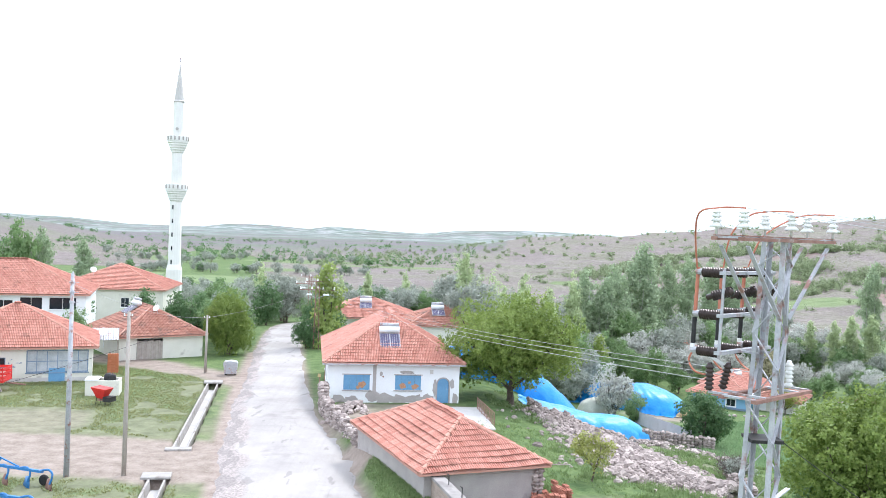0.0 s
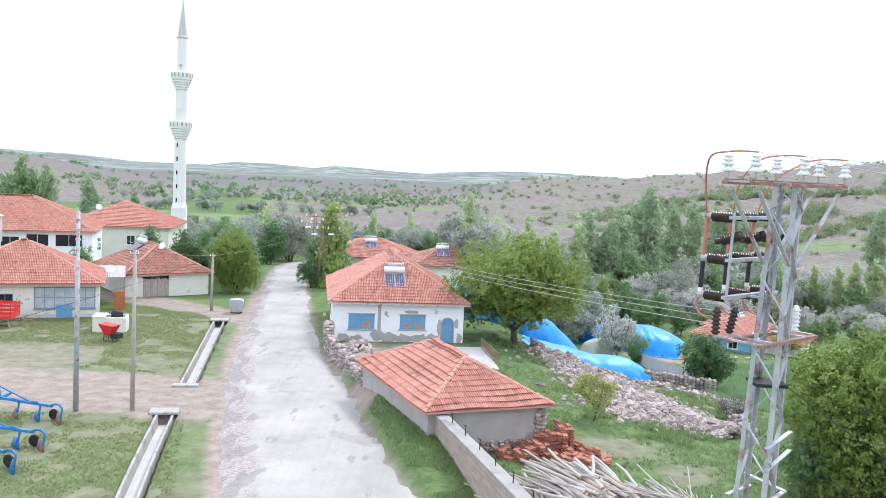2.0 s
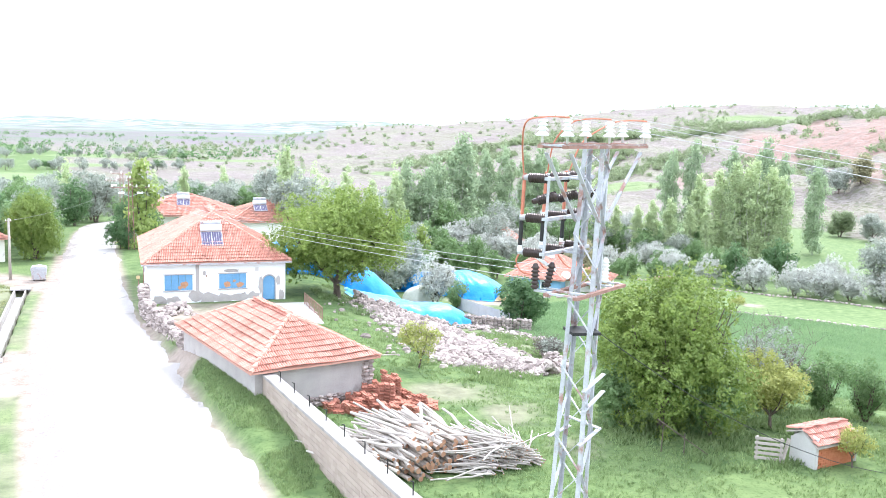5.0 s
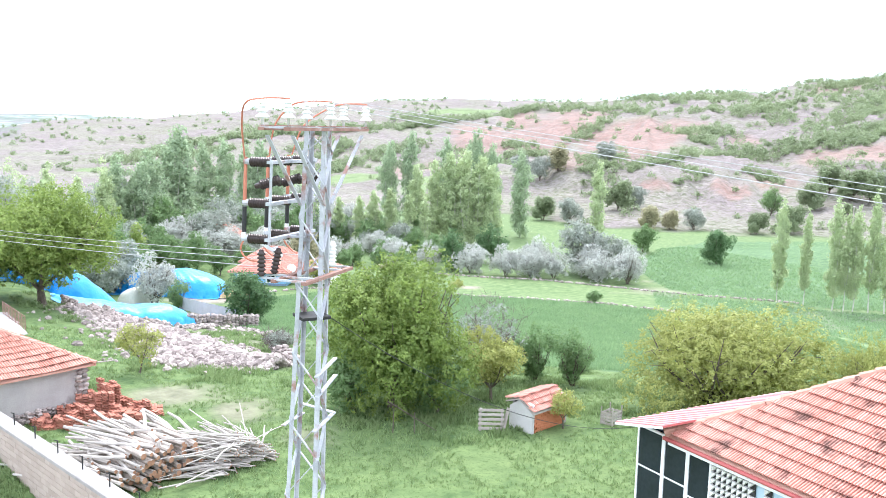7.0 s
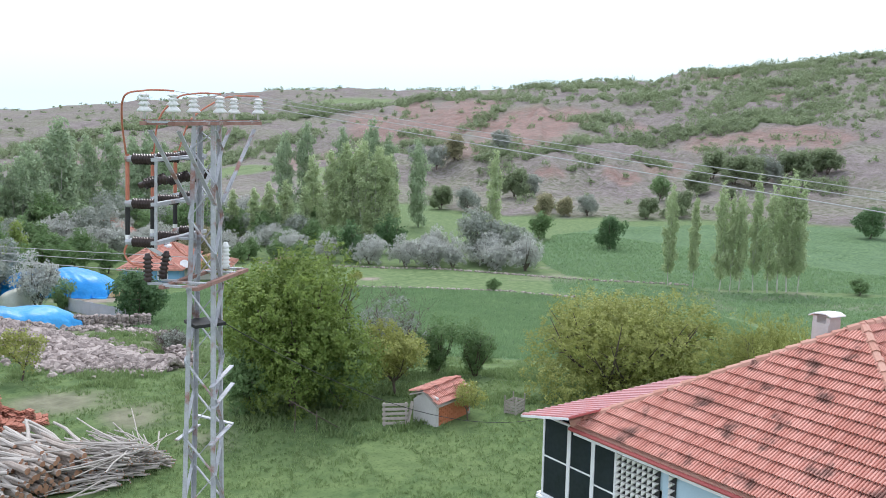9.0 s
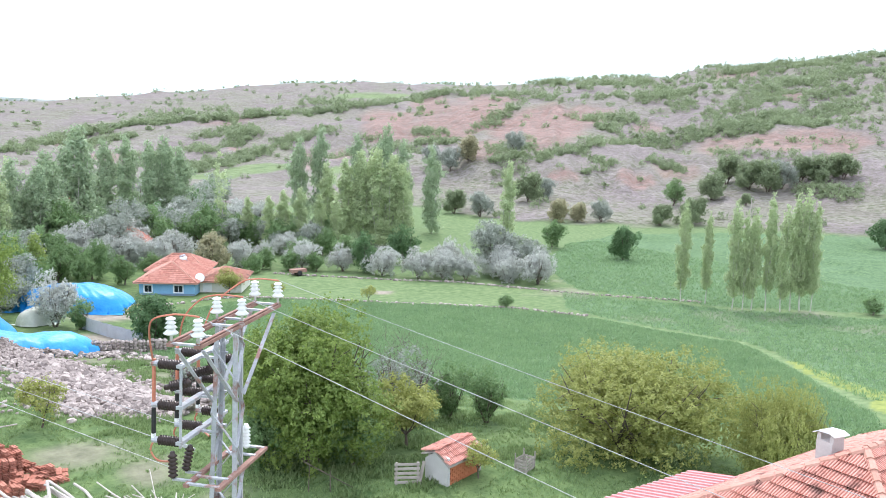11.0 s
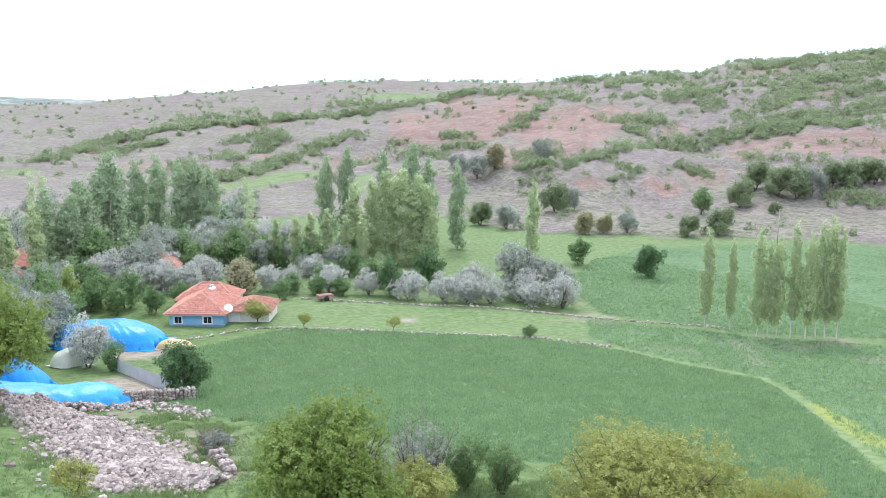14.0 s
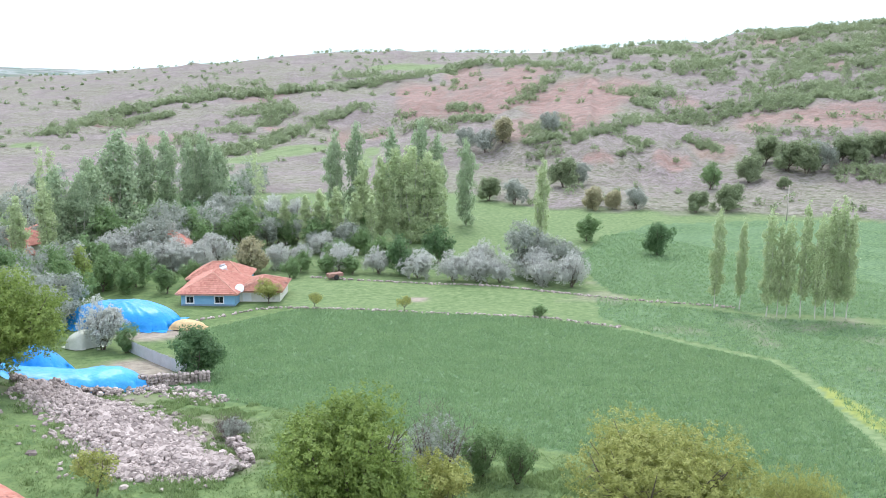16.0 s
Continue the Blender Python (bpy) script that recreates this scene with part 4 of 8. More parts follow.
tree_kind("poplar_dark", "column", 17.0, 5.0, 1.0, 9000, 0.2, L_POPLAR_DARK, M_PALEBARK, "tall dark green poplar in a row", lobes=24, trunk=0.2, seed=17)
tree_kind("poplar_pale", "column", 16.0, 3.1, 0.8, 8500, 0.16, L_POPLAR, M_PALEBARK, "tall pale green poplar in the valley grove", lobes=22, trunk=0.18, seed=18)
tree_kind("lime", "column", 7.5, 2.1, 0.3, 2600, 0.15, L_LIME, M_BARK, "narrow bright lime-green poplar", lobes=14, trunk=0.1, seed=19)
tree_kind("russet", "round", 5.5, 6.0, 0.2, 5000, 0.2, L_RUSSET, M_BARK, "russet-tinged wild shrub below the hill", "shrub", lobes=18, trunk=0.12, stems=3, seed=20)
tree_kind("scrub", "round", 6.0, 6.0, 0.4, 8000, 0.16, L_SCRUB, M_BARK, "olive-green wild tree on the lower hillside", lobes=18, trunk=0.14, stems=2, seed=22)

plant("walnut", 5.9, 71.2, 8.8)
plant("walnut_b", 18.45, 36.8, 7.6, wide=0.98)
plant("olive", 32.7, 29.7, 5.3, wide=1.12)
plant("olive", 34.6, 22.6, 5.0, wide=0.52)
plant("small", 23.4, 36.2, 3.7)
plant("mid", 16.4, 37.2, 3.0, wide=1.15, label="leafy green bush in front of the walnut tree")
plant("mid", 19.6, 35.0, 3.3, wide=0.95, label="leafy green bush in front of the walnut tree")
plant("bush", 28.8, 40.2, 3.2)
plant("bush", 30.0, 38.2, 3.1)
plant("bush", 26.5, 41.0, 2.8, wide=1.2)
plant("dark", 23.3, 77.2, 4.7)
plant("sapling", 8.6, 48.2, 3.1)
plant("silver", 18.6, 94.2, 5.6, wide=0.85)
plant("bush", 20.3, 91.5, 3.0)
plant("lime", 22.6, 126, 7.6)
for x, y, h in ((13.5, 104, 6.6), (9.5, 97, 6.5), (17, 110, 6.0), (4, 104, 7.0)):
    plant("grey", x, y, h, label="dull green willow-like tree behind the covered heaps")
for x, y, h in ((29, 127, 4.2), (33.5, 124, 4.0), (26, 130, 5.0), (38, 128, 3.8)):
    plant("mid", x, y, h)
for x, y, h in ((36.7, 165, 21), (33.5, 172, 15)):
    plant("poplar_dark", x, y, h, wide=1.1)
for x, y, h in ((50, 197, 16), (54, 195, 17), (57.5, 190, 16), (60.5, 189, 17), (62, 184, 15), (47, 200, 14)):
    plant("poplar_dark", x, y, h + 1.5, wide=0.85, group="dark poplar row")
for x, y, h in ((80.5, 147, 16), (82.6, 144.5, 17.5), (84.6, 142.6, 18), (86.8, 141, 17), (88.6, 139, 15.5), (79, 151, 15), (85.5, 146, 17.5), (89, 143.5, 16.5)):
    plant("poplar_pale", x, y, h, group="valley poplar grove")
for x, y, h in ((86, 168, 21), (92, 163, 20), (97, 160, 22), (82, 170, 19), (100, 158, 19), (105, 154, 18)):
    plant("poplar_dark", x, y, h, wide=0.7, group="poplars behind the grove")
for x, y, h in ((66, 149, 9.5), (68.4, 148, 10.5), (71.2, 146.5, 11), (74, 144.5, 10), (64, 154, 9), (76.2, 142.6, 9.5)):
    plant("poplar_pale", x, y, h, wide=1.15)
plant("poplar_pale", 96, 118, 17, wide=0.75)
for i, (x, y, h) in enumerate(((94.4, 78.4, 13.5), (96.4, 75.9, 12.3), (96.1, 71.4, 14), (97.2, 70.6, 12.5), (98.2, 70.0, 13), (99.4, 68.7, 15), (100.4, 67.2, 13.5), (102.2, 67.0, 15), (103.2, 66.3, 15.5), (103.8, 65.1, 14))):
    plant(("poplar", "poplar_b")[i % 2], x, y, h, group="poplar row in the wheat", wide=0.64)
for i, (x, y, h) in enumerate(((51, 139, 4.2), (54.5, 133, 4.4), (58.5, 134, 3.8), (62, 127.5, 4.6), (66.5, 122, 4.4), (70, 116, 4.6), (73.5, 111, 4.8), (76.5, 109, 4.6), (79, 106.5, 4.4), (83.5, 101.5, 4.0), (86.5, 98.5, 5.4), (85, 106, 5.2), (80.5, 113, 5.6), (47, 143, 5.2), (42, 148, 6.4), (33, 146, 7))):
    plant(("silver", "silver_b")[i % 2], x, y, h, group="blossoming shrubs along the stream")
for x, y, h in ((36, 140.5, 5.2), (39.2, 140, 5.6), (43, 138, 5.0), (35, 147, 6.0)):
    plant("silver_b", x, y, h, group="blossoming shrubs along the stream")
for x, y, h, key in ((28, 134, 6, "mid"), (31, 131, 5.5, "mid"), (25, 137, 7, "mid"), (21, 132, 7, "grey"), (18, 125, 7.5, "mid"), (14, 118, 8, "willow"), (10, 112, 8, "mid"), (20, 118, 6.5, "mid"), (16, 111, 6, "willow"), (17, 140, 13, "poplar_pale"), (13.5, 146, 14, "poplar_pale"), (22, 147, 14, "poplar_pale"), (12, 134, 12, "poplar_pale"), (28, 153, 15, "poplar_dark"), (24.5, 154, 16, "poplar_dark"), (31, 158, 17, "poplar_dark"), (33, 152, 9, "mid"), (46, 150, 8, "mid"), (43, 154, 9, "willow")):
    plant(key, x, y, h, group="trees behind the covered heaps")
rng = random.Random(14)
for i in range(24):
    f = rng.random()
    plant(rng.choice(("silver", "grey", "mid", "willow", "silver_b", "mid")), 48 + 32 * f + rng.gauss(0, 2), 163 - 24 * f + rng.gauss(0, 5), rng.uniform(3.8, 6.8), group="thicket along the stream")
plant("grey", 87, 109.5, 8.0)
plant("grey", 90, 104.5, 6.0)
plant("mid_b", 69, 119.5, 6.4)
plant("mid_b", 79, 124, 6.5)
for x, y, h in ((56, 129, 3.4), (59.5, 126.5, 3.2), (62.5, 123.5, 3.0), (53, 126, 3.0), (64, 133, 4.2), (71, 128, 4.5)):
    plant("mid", x, y, h, wide=1.2)
plant("dark", 117, 110.5, 6.0, wide=0.9)
plant("mid", 115, 127, 5.2, wide=1.1)
plant("mid", 70.4, 86.0, 1.6, wide=1.7, label="low rounded green bush in the meadow")
plant("sapling", 57, 97.5, 2.4)
plant("sapling", 47.5, 104.5, 2.6)
plant("mid", 109.5, 60, 2.2, wide=1.5)
plant("dark", 176, 95, 6.5)
for az, r, h, key in ((35.7, 224, 6.5, "scrub"), (37.4, 218, 6, "grey"), (40.5, 238, 8.5, "scrub"), (41.5, 244, 6, "grey"), (42.5, 213, 5.5, "russet"), (43.7, 215, 4.5, "russet"), (45.1, 216, 5, "grey"), (48.8, 215, 5.5, "scrub"), (49.5, 244, 7, "mid"), (50.7, 219, 7, "scrub"), (51.8, 255, 8, "scrub"), (53.8, 246, 3.5, "scrub"), (52.6, 273, 9, "scrub"), (53.9, 264, 9, "scrub"), (55, 265, 9, "scrub"), (55.8, 270, 8, "grey"), (56.8, 277, 8, "scrub"), (57.9, 277, 8.5, "scrub"), (59.1, 280, 8, "scrub"), (34.2, 293, 7, "grey"), (35.4, 290, 7.5, "grey"), (36.6, 293, 8, "russet"), (39.5, 296, 7, "grey")):
    plant(key, r * math.sin(radians(az)), r * math.cos(radians(az)), h, group="wild trees at the hill foot")
# village and valley trees along and beyond the road
for x, y, h, key in ((-23, 95, 6.0, "mid"), (-25, 99, 5.5, "mid"), (-28, 103, 5, "mid_b"), (-25, 106, 5, "grey"), (-27.5, 110, 5.5, "mid"), (-31, 104, 5.0, "mid_b"), (-36, 108, 5, "mid_b"), (-29, 116, 6, "mid"), (-12.5, 97, 9.5, "lime"), (-14.5, 96, 3.5, "mid_b"), (-13, 103, 4.5, "mid"), (-15.5, 112, 4.5, "mid_b"), (-17, 120, 5, "mid"), (-24, 122, 6, "mid_b"), (-23, 132, 7, "grey"), (-41, 100, 5.0, "mid_b"), (-35.5, 84.5, 4.4, "mid")):
    plant(key, x, y, h)
plant("walnut_b", -21.3, 89.5, 6.6, wide=0.72, label="light green leafy tree beside the shed")
plant("mid", -65, 135, 13.2, wide=0.62, label="tall leafy tree behind the houses")
plant("poplar_dark", -62, 137.5, 13, wide=0.75)
plant("poplar_dark", -63.7, 157.6, 12.5, wide=0.95, label="dark conical tree behind the houses")
rng = random.Random(4)
far_trees = {"willow": [], "grey": [], "mid": [], "mid_b": [], "poplar_pale": []}
for i in range(210):
    a, r = radians(rng.uniform(-13, 22)), rng.uniform(128, 265)
    x, y = r * math.sin(a), r * math.cos(a)
    if abs(x + 19) < 5 and y < 190 or (x > 16 and y < 150):
        continue
    key = rng.choice(("willow", "willow", "grey", "mid", "mid_b", "grey", "poplar_pale", "grey"))
    tall = (0.72 if a < 0 else 1.0) * (rng.uniform(5.0, 8.5) if key != "poplar_pale" else rng.uniform(9, 14))
    wide = rng.uniform(0.85, 1.15)
    if r < 165:
        plant(key, x, y, tall, wide=wide, group="valley woodland")
    else:
        far_trees[key].append((x, y, tall, wide))
for i in range(190):
    a, r = radians(rng.uniform(-21, -4)), rng.choice((rng.uniform(150, 300), rng.uniform(190, 310), rng.uniform(405, 440), rng.uniform(500, 620)))
    x, y = r * math.sin(a), r * math.cos(a)
    if abs(x + 19) < 6 and y < 190 or x < -30 and y < 150:
        continue
    far_trees[rng.choice(("willow", "mid_b", "grey", "willow", "grey"))].append((x, y, rng.uniform(3.6, 5.6), rng.uniform(1.0, 1.35)))


def far_wood(key, spots, label):
    """Trees of one kind too far off to tell apart: their crowns and trunks in one wood."""
    k, rng2, cards, stems = TREES[key], np.random.default_rng(len(spots)), [], Geo()
    for x, y, h, wide in spots:
        z, w = height(x, y), k["w"] * h / k["h"] * wide
        make = round_lobes if k["form"] == "round" else column_lobes
        lobes = [((c[0] + x, c[1] + y, c[2] + z), q) for c, q in make(rng2, h, w, h * 0.08, 14)]
        cards.append(leaf_cloud(rng2, lobes, 900, 0.2))
        stems.tube((x, y, z - 0.2), (x + 0.2, y, z + h * 0.6), 0.16, 0.05, 5)
    ob = new("valley_wood", quads("valley_wood", np.concatenate(cards), k["crown"]))
    tagged(ob, label, "wood", kind="stuff")
    part("trunks", stems, k["bark"], ob)["kind"] = "stuff"


for key, words in (("willow", "dull green willows filling the valley floor"), ("grey", "grey-green trees on the valley floor"), ("mid", "mid-green trees on the valley floor"), ("mid_b", "dark green trees on the valley floor"), ("poplar_pale", "pale poplars on the valley floor")):
    if far_trees[key]:
        far_wood(key, far_trees[key], words)
for x, y, h, key in ((63, 172, 7, "grey"), (67, 168, 7.5, "silver_b"), (60, 176, 7, "grey"), (72, 165, 7, "silver_b"), (56, 170, 6.5, "silver"), (48.6, 131.5, 5.5, "russet"), (37.5, 145, 7.5, "grey")):
    plant(key, x, y, h, group="valley thicket")


# ---- lattice switch pole ----
def build_pylon():
    ux, uy = Vector((0.736, 0.677, 0)), Vector((-0.677, 0.736, 0))
    top, foot = Vector((5.2, 13.27, 0)), Vector((4.84, 13.42, 0))
    t = thing("electricity_pole", (foot.x, foot.y, 0), label="galvanised steel lattice power pole with rust stains and porcelain insulators", category="electricity pole")
    base = Vector((foot.x, foot.y, 0))

    def at(a, b, z):
        """A place a along the crossarm, b across it, at height z, in the pole's own space."""
        axis = foot.lerp(top, z / 13.3)
        return axis + ux * a + uy * b + Vector((0, 0, z)) - base

    def shaft(a, b, z):
        """A place on the lattice shaft, which stands turned against the crossarm."""
        return at(a * 0.985 - b * 0.174, a * 0.174 + b * 0.985, z)

    def half(z):
        return 0.36 + (0.175 - 0.36) * z / 13.2

    for sa, sb in ((-1, -1), (1, -1), (1, 1), (-1, 1)):
        g = Geo()
        # an angle section, drawn as one L-shaped prism
        sec = [(0, 0), (-0.068, 0), (-0.068, -0.012), (-0.012, -0.012), (-0.012, -0.068), (0, -0.068)]
        rows = [shaft(sa * half(zz), sb * half(zz), zz) for zz in (0, 13.3)]
        du, dw = shaft(1, 0, 0) - shaft(0, 0, 0), shaft(0, 1, 0) - shaft(0, 0, 0)
        g.v = [tuple(p + du * (sa * u) + dw * (sb * w)) for p in rows for u, w in sec]
        g.f = [(0, 1, 2, 3, 4, 5), (11, 10, 9, 8, 7, 6)] + [(i, (i + 1) % 6, (i + 1) % 6 + 6, i + 6) for i in range(6)]
        part("leg", g, M_STEEL, t)
    z, flip = 0.3, 1
    while z < 13.0:
        step = 0.78 - 0.022 * z
        z1 = min(z + step, 13.2)
        for face in range(4):
            s = flip if face % 2 else -flip
            h0, h1 = half(z), half(z1)
            ends = {0: (shaft(-s * h0, -h0, z), shaft(s * h1, -h1, z1)), 1: (shaft(h0, -s * h0, z), shaft(h1, s * h1, z1)), 2: (shaft(s * h0, h0, z), shaft(-s * h1, h1, z1)), 3: (shaft(-h0, s * h0, z), shaft(-h1, -s * h1, z1))}
            part("brace", Geo().bar(*ends[face], 0.052, 0.014), M_STEEL, t)
        z, flip = z1, -flip
    # the crossarm: two channels with spacers
    for b in (-0.21, 0.21):
        g = Geo().bar(at(-1.44, b, 13.30), at(1.44, b, 13.30), 0.10, 0.05)
        g.bar(at(-1.44, b, 13.345), at(1.44, b, 13.345), 0.05, 0.014)
        part("crossarm", g, M_RUST, t, "rust-stained steel channel crossarm")
    for a in (-1.4, -0.9, -0.22, 0.22, 0.9, 1.4):
        part("spacer", Geo().bar(at(a, -0.21, 13.32), at(a, 0.21, 13.32), 0.06, 0.03), M_STEEL, t)
    for a, b in ((-1.25, -0.21), (1.25, -0.21), (-1.25, 0.21), (1.25, 0.21)):
        part("strut", Geo().bar(at(a, b, 13.2), shaft(math.copysign(half(12.1), a), math.copysign(half(12.1), b), 12.1), 0.06, 0.02), M_STEEL, t)
    pin = [(0.02, -0.16), (0.02, 0.0), (0.085, 0.0), (0.108, 0.018), (0.05, 0.075), (0.048, 0.085), (0.092, 0.095), (0.045, 0.14), (0.044, 0.15), (0.08, 0.16), (0.042, 0.195), (0.042, 0.205), (0.07, 0.212), (0.066, 0.235), (0.04, 0.245), (0.03, 0.25)]
    for a in (-1.4, 0.0, 1.4):
        for b in (-0.21, 0.21):
            part("insulator", Geo().turned(pin, at(a, b, 13.45), seg=14), M_PORC, t, "white porcelain pin insulator", flat=False)
        loop = [at(a, -0.22, 13.73), at(a, 0.0, 13.74), at(a, 0.22, 13.73), at(a - 0.08, 0.45, 13.66), at(a * 0.72 - 0.1, 0.72, 13.35), at(a * 0.55, 0.86, 12.85)]
        part("jumper_cable", swept(spline_3d(loop), 0.014, 6), M_COPPER, t, "faded red insulated jumper cable")
    # the switch frame on one side
    ribs = [(0.035, 0)] + [p for i in range(8) for p in ((0.04, 0.02 + i * 0.043), (0.082, 0.03 + i * 0.043), (0.04, 0.055 + i * 0.043))] + [(0.045, 0.39), (0.045, 0.44), (0.0, 0.44)]
    for a in (-0.72, 0.72):
        part("frame_post", Geo().bar(at(a, 0.42, 11.5), at(a, 0.42, 12.82), 0.07, 0.04), M_STEEL, t)
    for zz in (12.78, 12.14, 11.58):
        part("frame_beam", Geo().bar(at(-0.78, 0.42, zz), at(0.78, 0.42, zz), 0.10, 0.05), M_STEEL, t)
        for a in (-0.16, 0.16):
            part("bracket", Geo().bar(at(a, 0.1, zz), at(a, 0.42, zz), 0.06, 0.03), M_STEEL, t)
    for a in (-0.7, 0.0, 0.7):
        for zz in (12.78, 12.14, 11.58):
            part("switch_insulator", Geo().turned(ribs, at(a, 0.44, zz), uy, 12), M_BROWN, t, "ribbed dark brown porcelain insulator", flat=False)
        for zz in (12.78, 12.14, 11.58):
            part("end_cap", Geo().tube(at(a, 0.80, zz), at(a, 0.9, zz), 0.05), M_STEEL, t)
        part("lever_insulator", Geo().turned(ribs, at(a + 0.05, 0.30, 12.52), uy * 0.95 - Vector((0, 0, 0.28)), 12), M_BROWN, t, "ribbed dark brown porcelain insulator", flat=False)
        part("switch_blade", Geo().tube(at(a, 0.88, 12.85), at(a, 0.88, 12.1), 0.028), M_COPPER, t, "red switch blade")
        part("fuse_tube", Geo().tube(at(a, 0.88, 12.08), at(a, 0.88, 11.68), 0.034), M_BLACK, t, "black fuse tube")
        part("fuse_cap", Geo().tube(at(a, 0.88, 11.68), at(a, 0.88, 11.54), 0.036), M_PORC, t)
        tail = [at(a, 0.88, 11.55), at(a, 0.93, 11.4), at(a, 0.8, 11.25), at(a * 0.8, 0.6, 11.2)]
        part("tail_cable", swept(spline_3d(tail), 0.015, 6), M_COPPER, t)
    # the lower platform with arresters
    for b in (-0.26, 0.26):
        part("platform_beam", Geo().bar(at(-0.85, b, 10.96), at(0.9, b, 10.96), 0.09, 0.05), M_RUST, t, "rust-stained steel channel")
    for a in (-0.8, -0.5, 0.5, 0.85):
        part("platform_bar", Geo().bar(at(a, -0.26, 10.98), at(a, 0.26, 10.98), 0.06, 0.03), M_STEEL, t)
    stack = [(0.04, 0)] + [p for i in range(6) for p in ((0.045, 0.02 + i * 0.062), (0.075, 0.035 + i * 0.062), (0.045, 0.066 + i * 0.062))] + [(0.04, 0.40), (0.03, 0.42)]
    part("post_insulator", Geo().turned(stack, at(0.72, 0.0, 11.0), seg=14), M_PORC, t, "white ribbed porcelain post insulator", flat=False)
    for a, b, lean in ((-0.7, 0.55, 0.0), (-0.4, 0.5, 0.2)):
        part("arrester", Geo().turned(stack, at(a, b, 11.0), Vector((lean * 0.9, -lean * 0.4, 1)), 12), M_BROWN, t, "ribbed brown surge arrester", flat=False)
        part("arrester_bracket", Geo().bar(at(a, 0.24, 10.98), at(a, b, 10.98), 0.05, 0.03), M_STEEL, t)
    part("fuse_holder", Geo().bar(at(-0.45, 0.75, 11.5), at(-0.15, 0.5, 11.25), 0.08, 0.05), M_PVC, t, "pale grey fuse holder")
    part("clamp", Geo().box((-0.24, -0.24, 0), (0.24, 0.24, 0.05), Matrix.Translation(at(0, 0, 10.25))), M_BLACK, t)
    for a0, b0, z0, a1, b1, z1 in ((-0.3, -0.26, 9.35, 0.42, -0.26, 9.5), (-0.25, -0.26, 9.0, 0.46, -0.26, 9.2), (-0.36, 0.27, 8.5, 0.36, 0.27, 8.5), (-0.32, -0.27, 8.45, 0.42, -0.27, 8.55), (0.27, -0.36, 8.6, 0.27, 0.34, 8.7)):
        part("climb_guard", Geo().bar(at(a0, b0, z0), at(a1, b1, z1), 0.07, 0.02), M_STEEL, t, "pale angle-iron climbing guard")
    part("footing", Geo().block((-0.6, -0.6, -0.3), (0.6, 0.6, 0.12), 0.05), M_CONC, t)
    return t, at, base


def spline_3d(pts, n=5):
    out = []
    for i in range(len(pts) - 1):
        p0, p1, p2, p3 = pts[max(i - 1, 0)], pts[i], pts[i + 1], pts[min(i + 2, len(pts) - 1)]
        for k in range(n):
            s = k / n
            out.append(0.5 * ((2 * p1) + (p2 - p0) * s + (2 * p0 - 5 * p1 + 4 * p2 - p3) * s * s + (3 * p1 - p0 - 3 * p2 + p3) * s ** 3))
    return out + [pts[-1]]


def swept(pts, r, seg=5):
    """One unbroken round tube along a line of points."""
    g = Geo()
    for i, p in enumerate(pts):
        d = (pts[min(i + 1, len(pts) - 1)] - pts[max(i - 1, 0)]).normalized()
        side = d.cross(Vector((0, 0, 1))) if abs(d.z) < 0.95 else Vector((1, 0, 0))
        side.normalize()
        up = side.cross(d)
        g.v += [tuple(p + (side * math.cos(6.2832 * k / seg) + up * math.sin(6.2832 * k / seg)) * r) for k in range(seg)]
    for i in range(len(pts) - 1):
        g.f += [(i * seg + k, i * seg + (k + 1) % seg, (i + 1) * seg + (k + 1) % seg, (i + 1) * seg + k) for k in range(seg)]
    g.f += [tuple(range(seg - 1, -1, -1)), tuple(range((len(pts) - 1) * seg, len(pts) * seg))]
    return g


def wire(p, q, sag, r, material, label, name="overhead_wire", group="", n=24):
    p, q = Vector(p), Vector(q)
    pts = [p.lerp(q, i / n) - Vector((0, 0, 4 * sag * (i / n) * (1 - i / n))) for i in range(n + 1)]
    single(name, swept(pts, r, 5), material, label, "wire", group)


pole, pole_at, pole_base = build_pylon()
for a in (-1.4, 0.0, 1.4):
    p = pole_at(a, -0.23, 13.73) + pole_base
    wire(p, (15.5 + a * 1.2, -28 + a * 0.4, 10.6), 0.35, 0.0045, M_WIRE, "bare overhead power line strung from the lattice pole", group="high-voltage lines")
    p = pole_at(a * 0.5, 0.55, 11.15) + pole_base
    wire(p, (-13.4 + a * 0.75, 96, 7.6), 1.0, 0.006, M_WIRE, "thin overhead power line between two poles", group="village power lines")
wire(pole_at(0.1, -0.2, 10.3) + pole_base, (16.0, 17.2, 5.6), 0.7, 0.007, M_BLACK, "black service cable from the pole to the house", "service_cable")


# ---- roofs ----
def tile_piece(w, l, high=0.058):
    """One curved roof tile in its own space, lying along +y."""
    v = []
    for y, lift in ((0, 0.065), (l, 0.0)):
        v += [(-w * 0.5, y, lift), (-w * 0.36, y, lift + high), (-w * 0.16, y, lift + high * 0.9), (-w * 0.04, y, lift), (w * 0.14, y, lift + high), (w * 0.36, y, lift + high * 0.9), (w * 0.5, y, lift)]
    n = 7
    f = [(i, i + 1, i + 1 + n, i + n) for i in range(n - 1)]
    # the thickness of the clay at the open lower end
    v += [(x, y + 0.004, z - 0.016) for x, y, z in v[:n]]
    f += [(2 * n + i, 2 * n + i + 1, i + 1, i) for i in range(n - 1)]
    return v, f


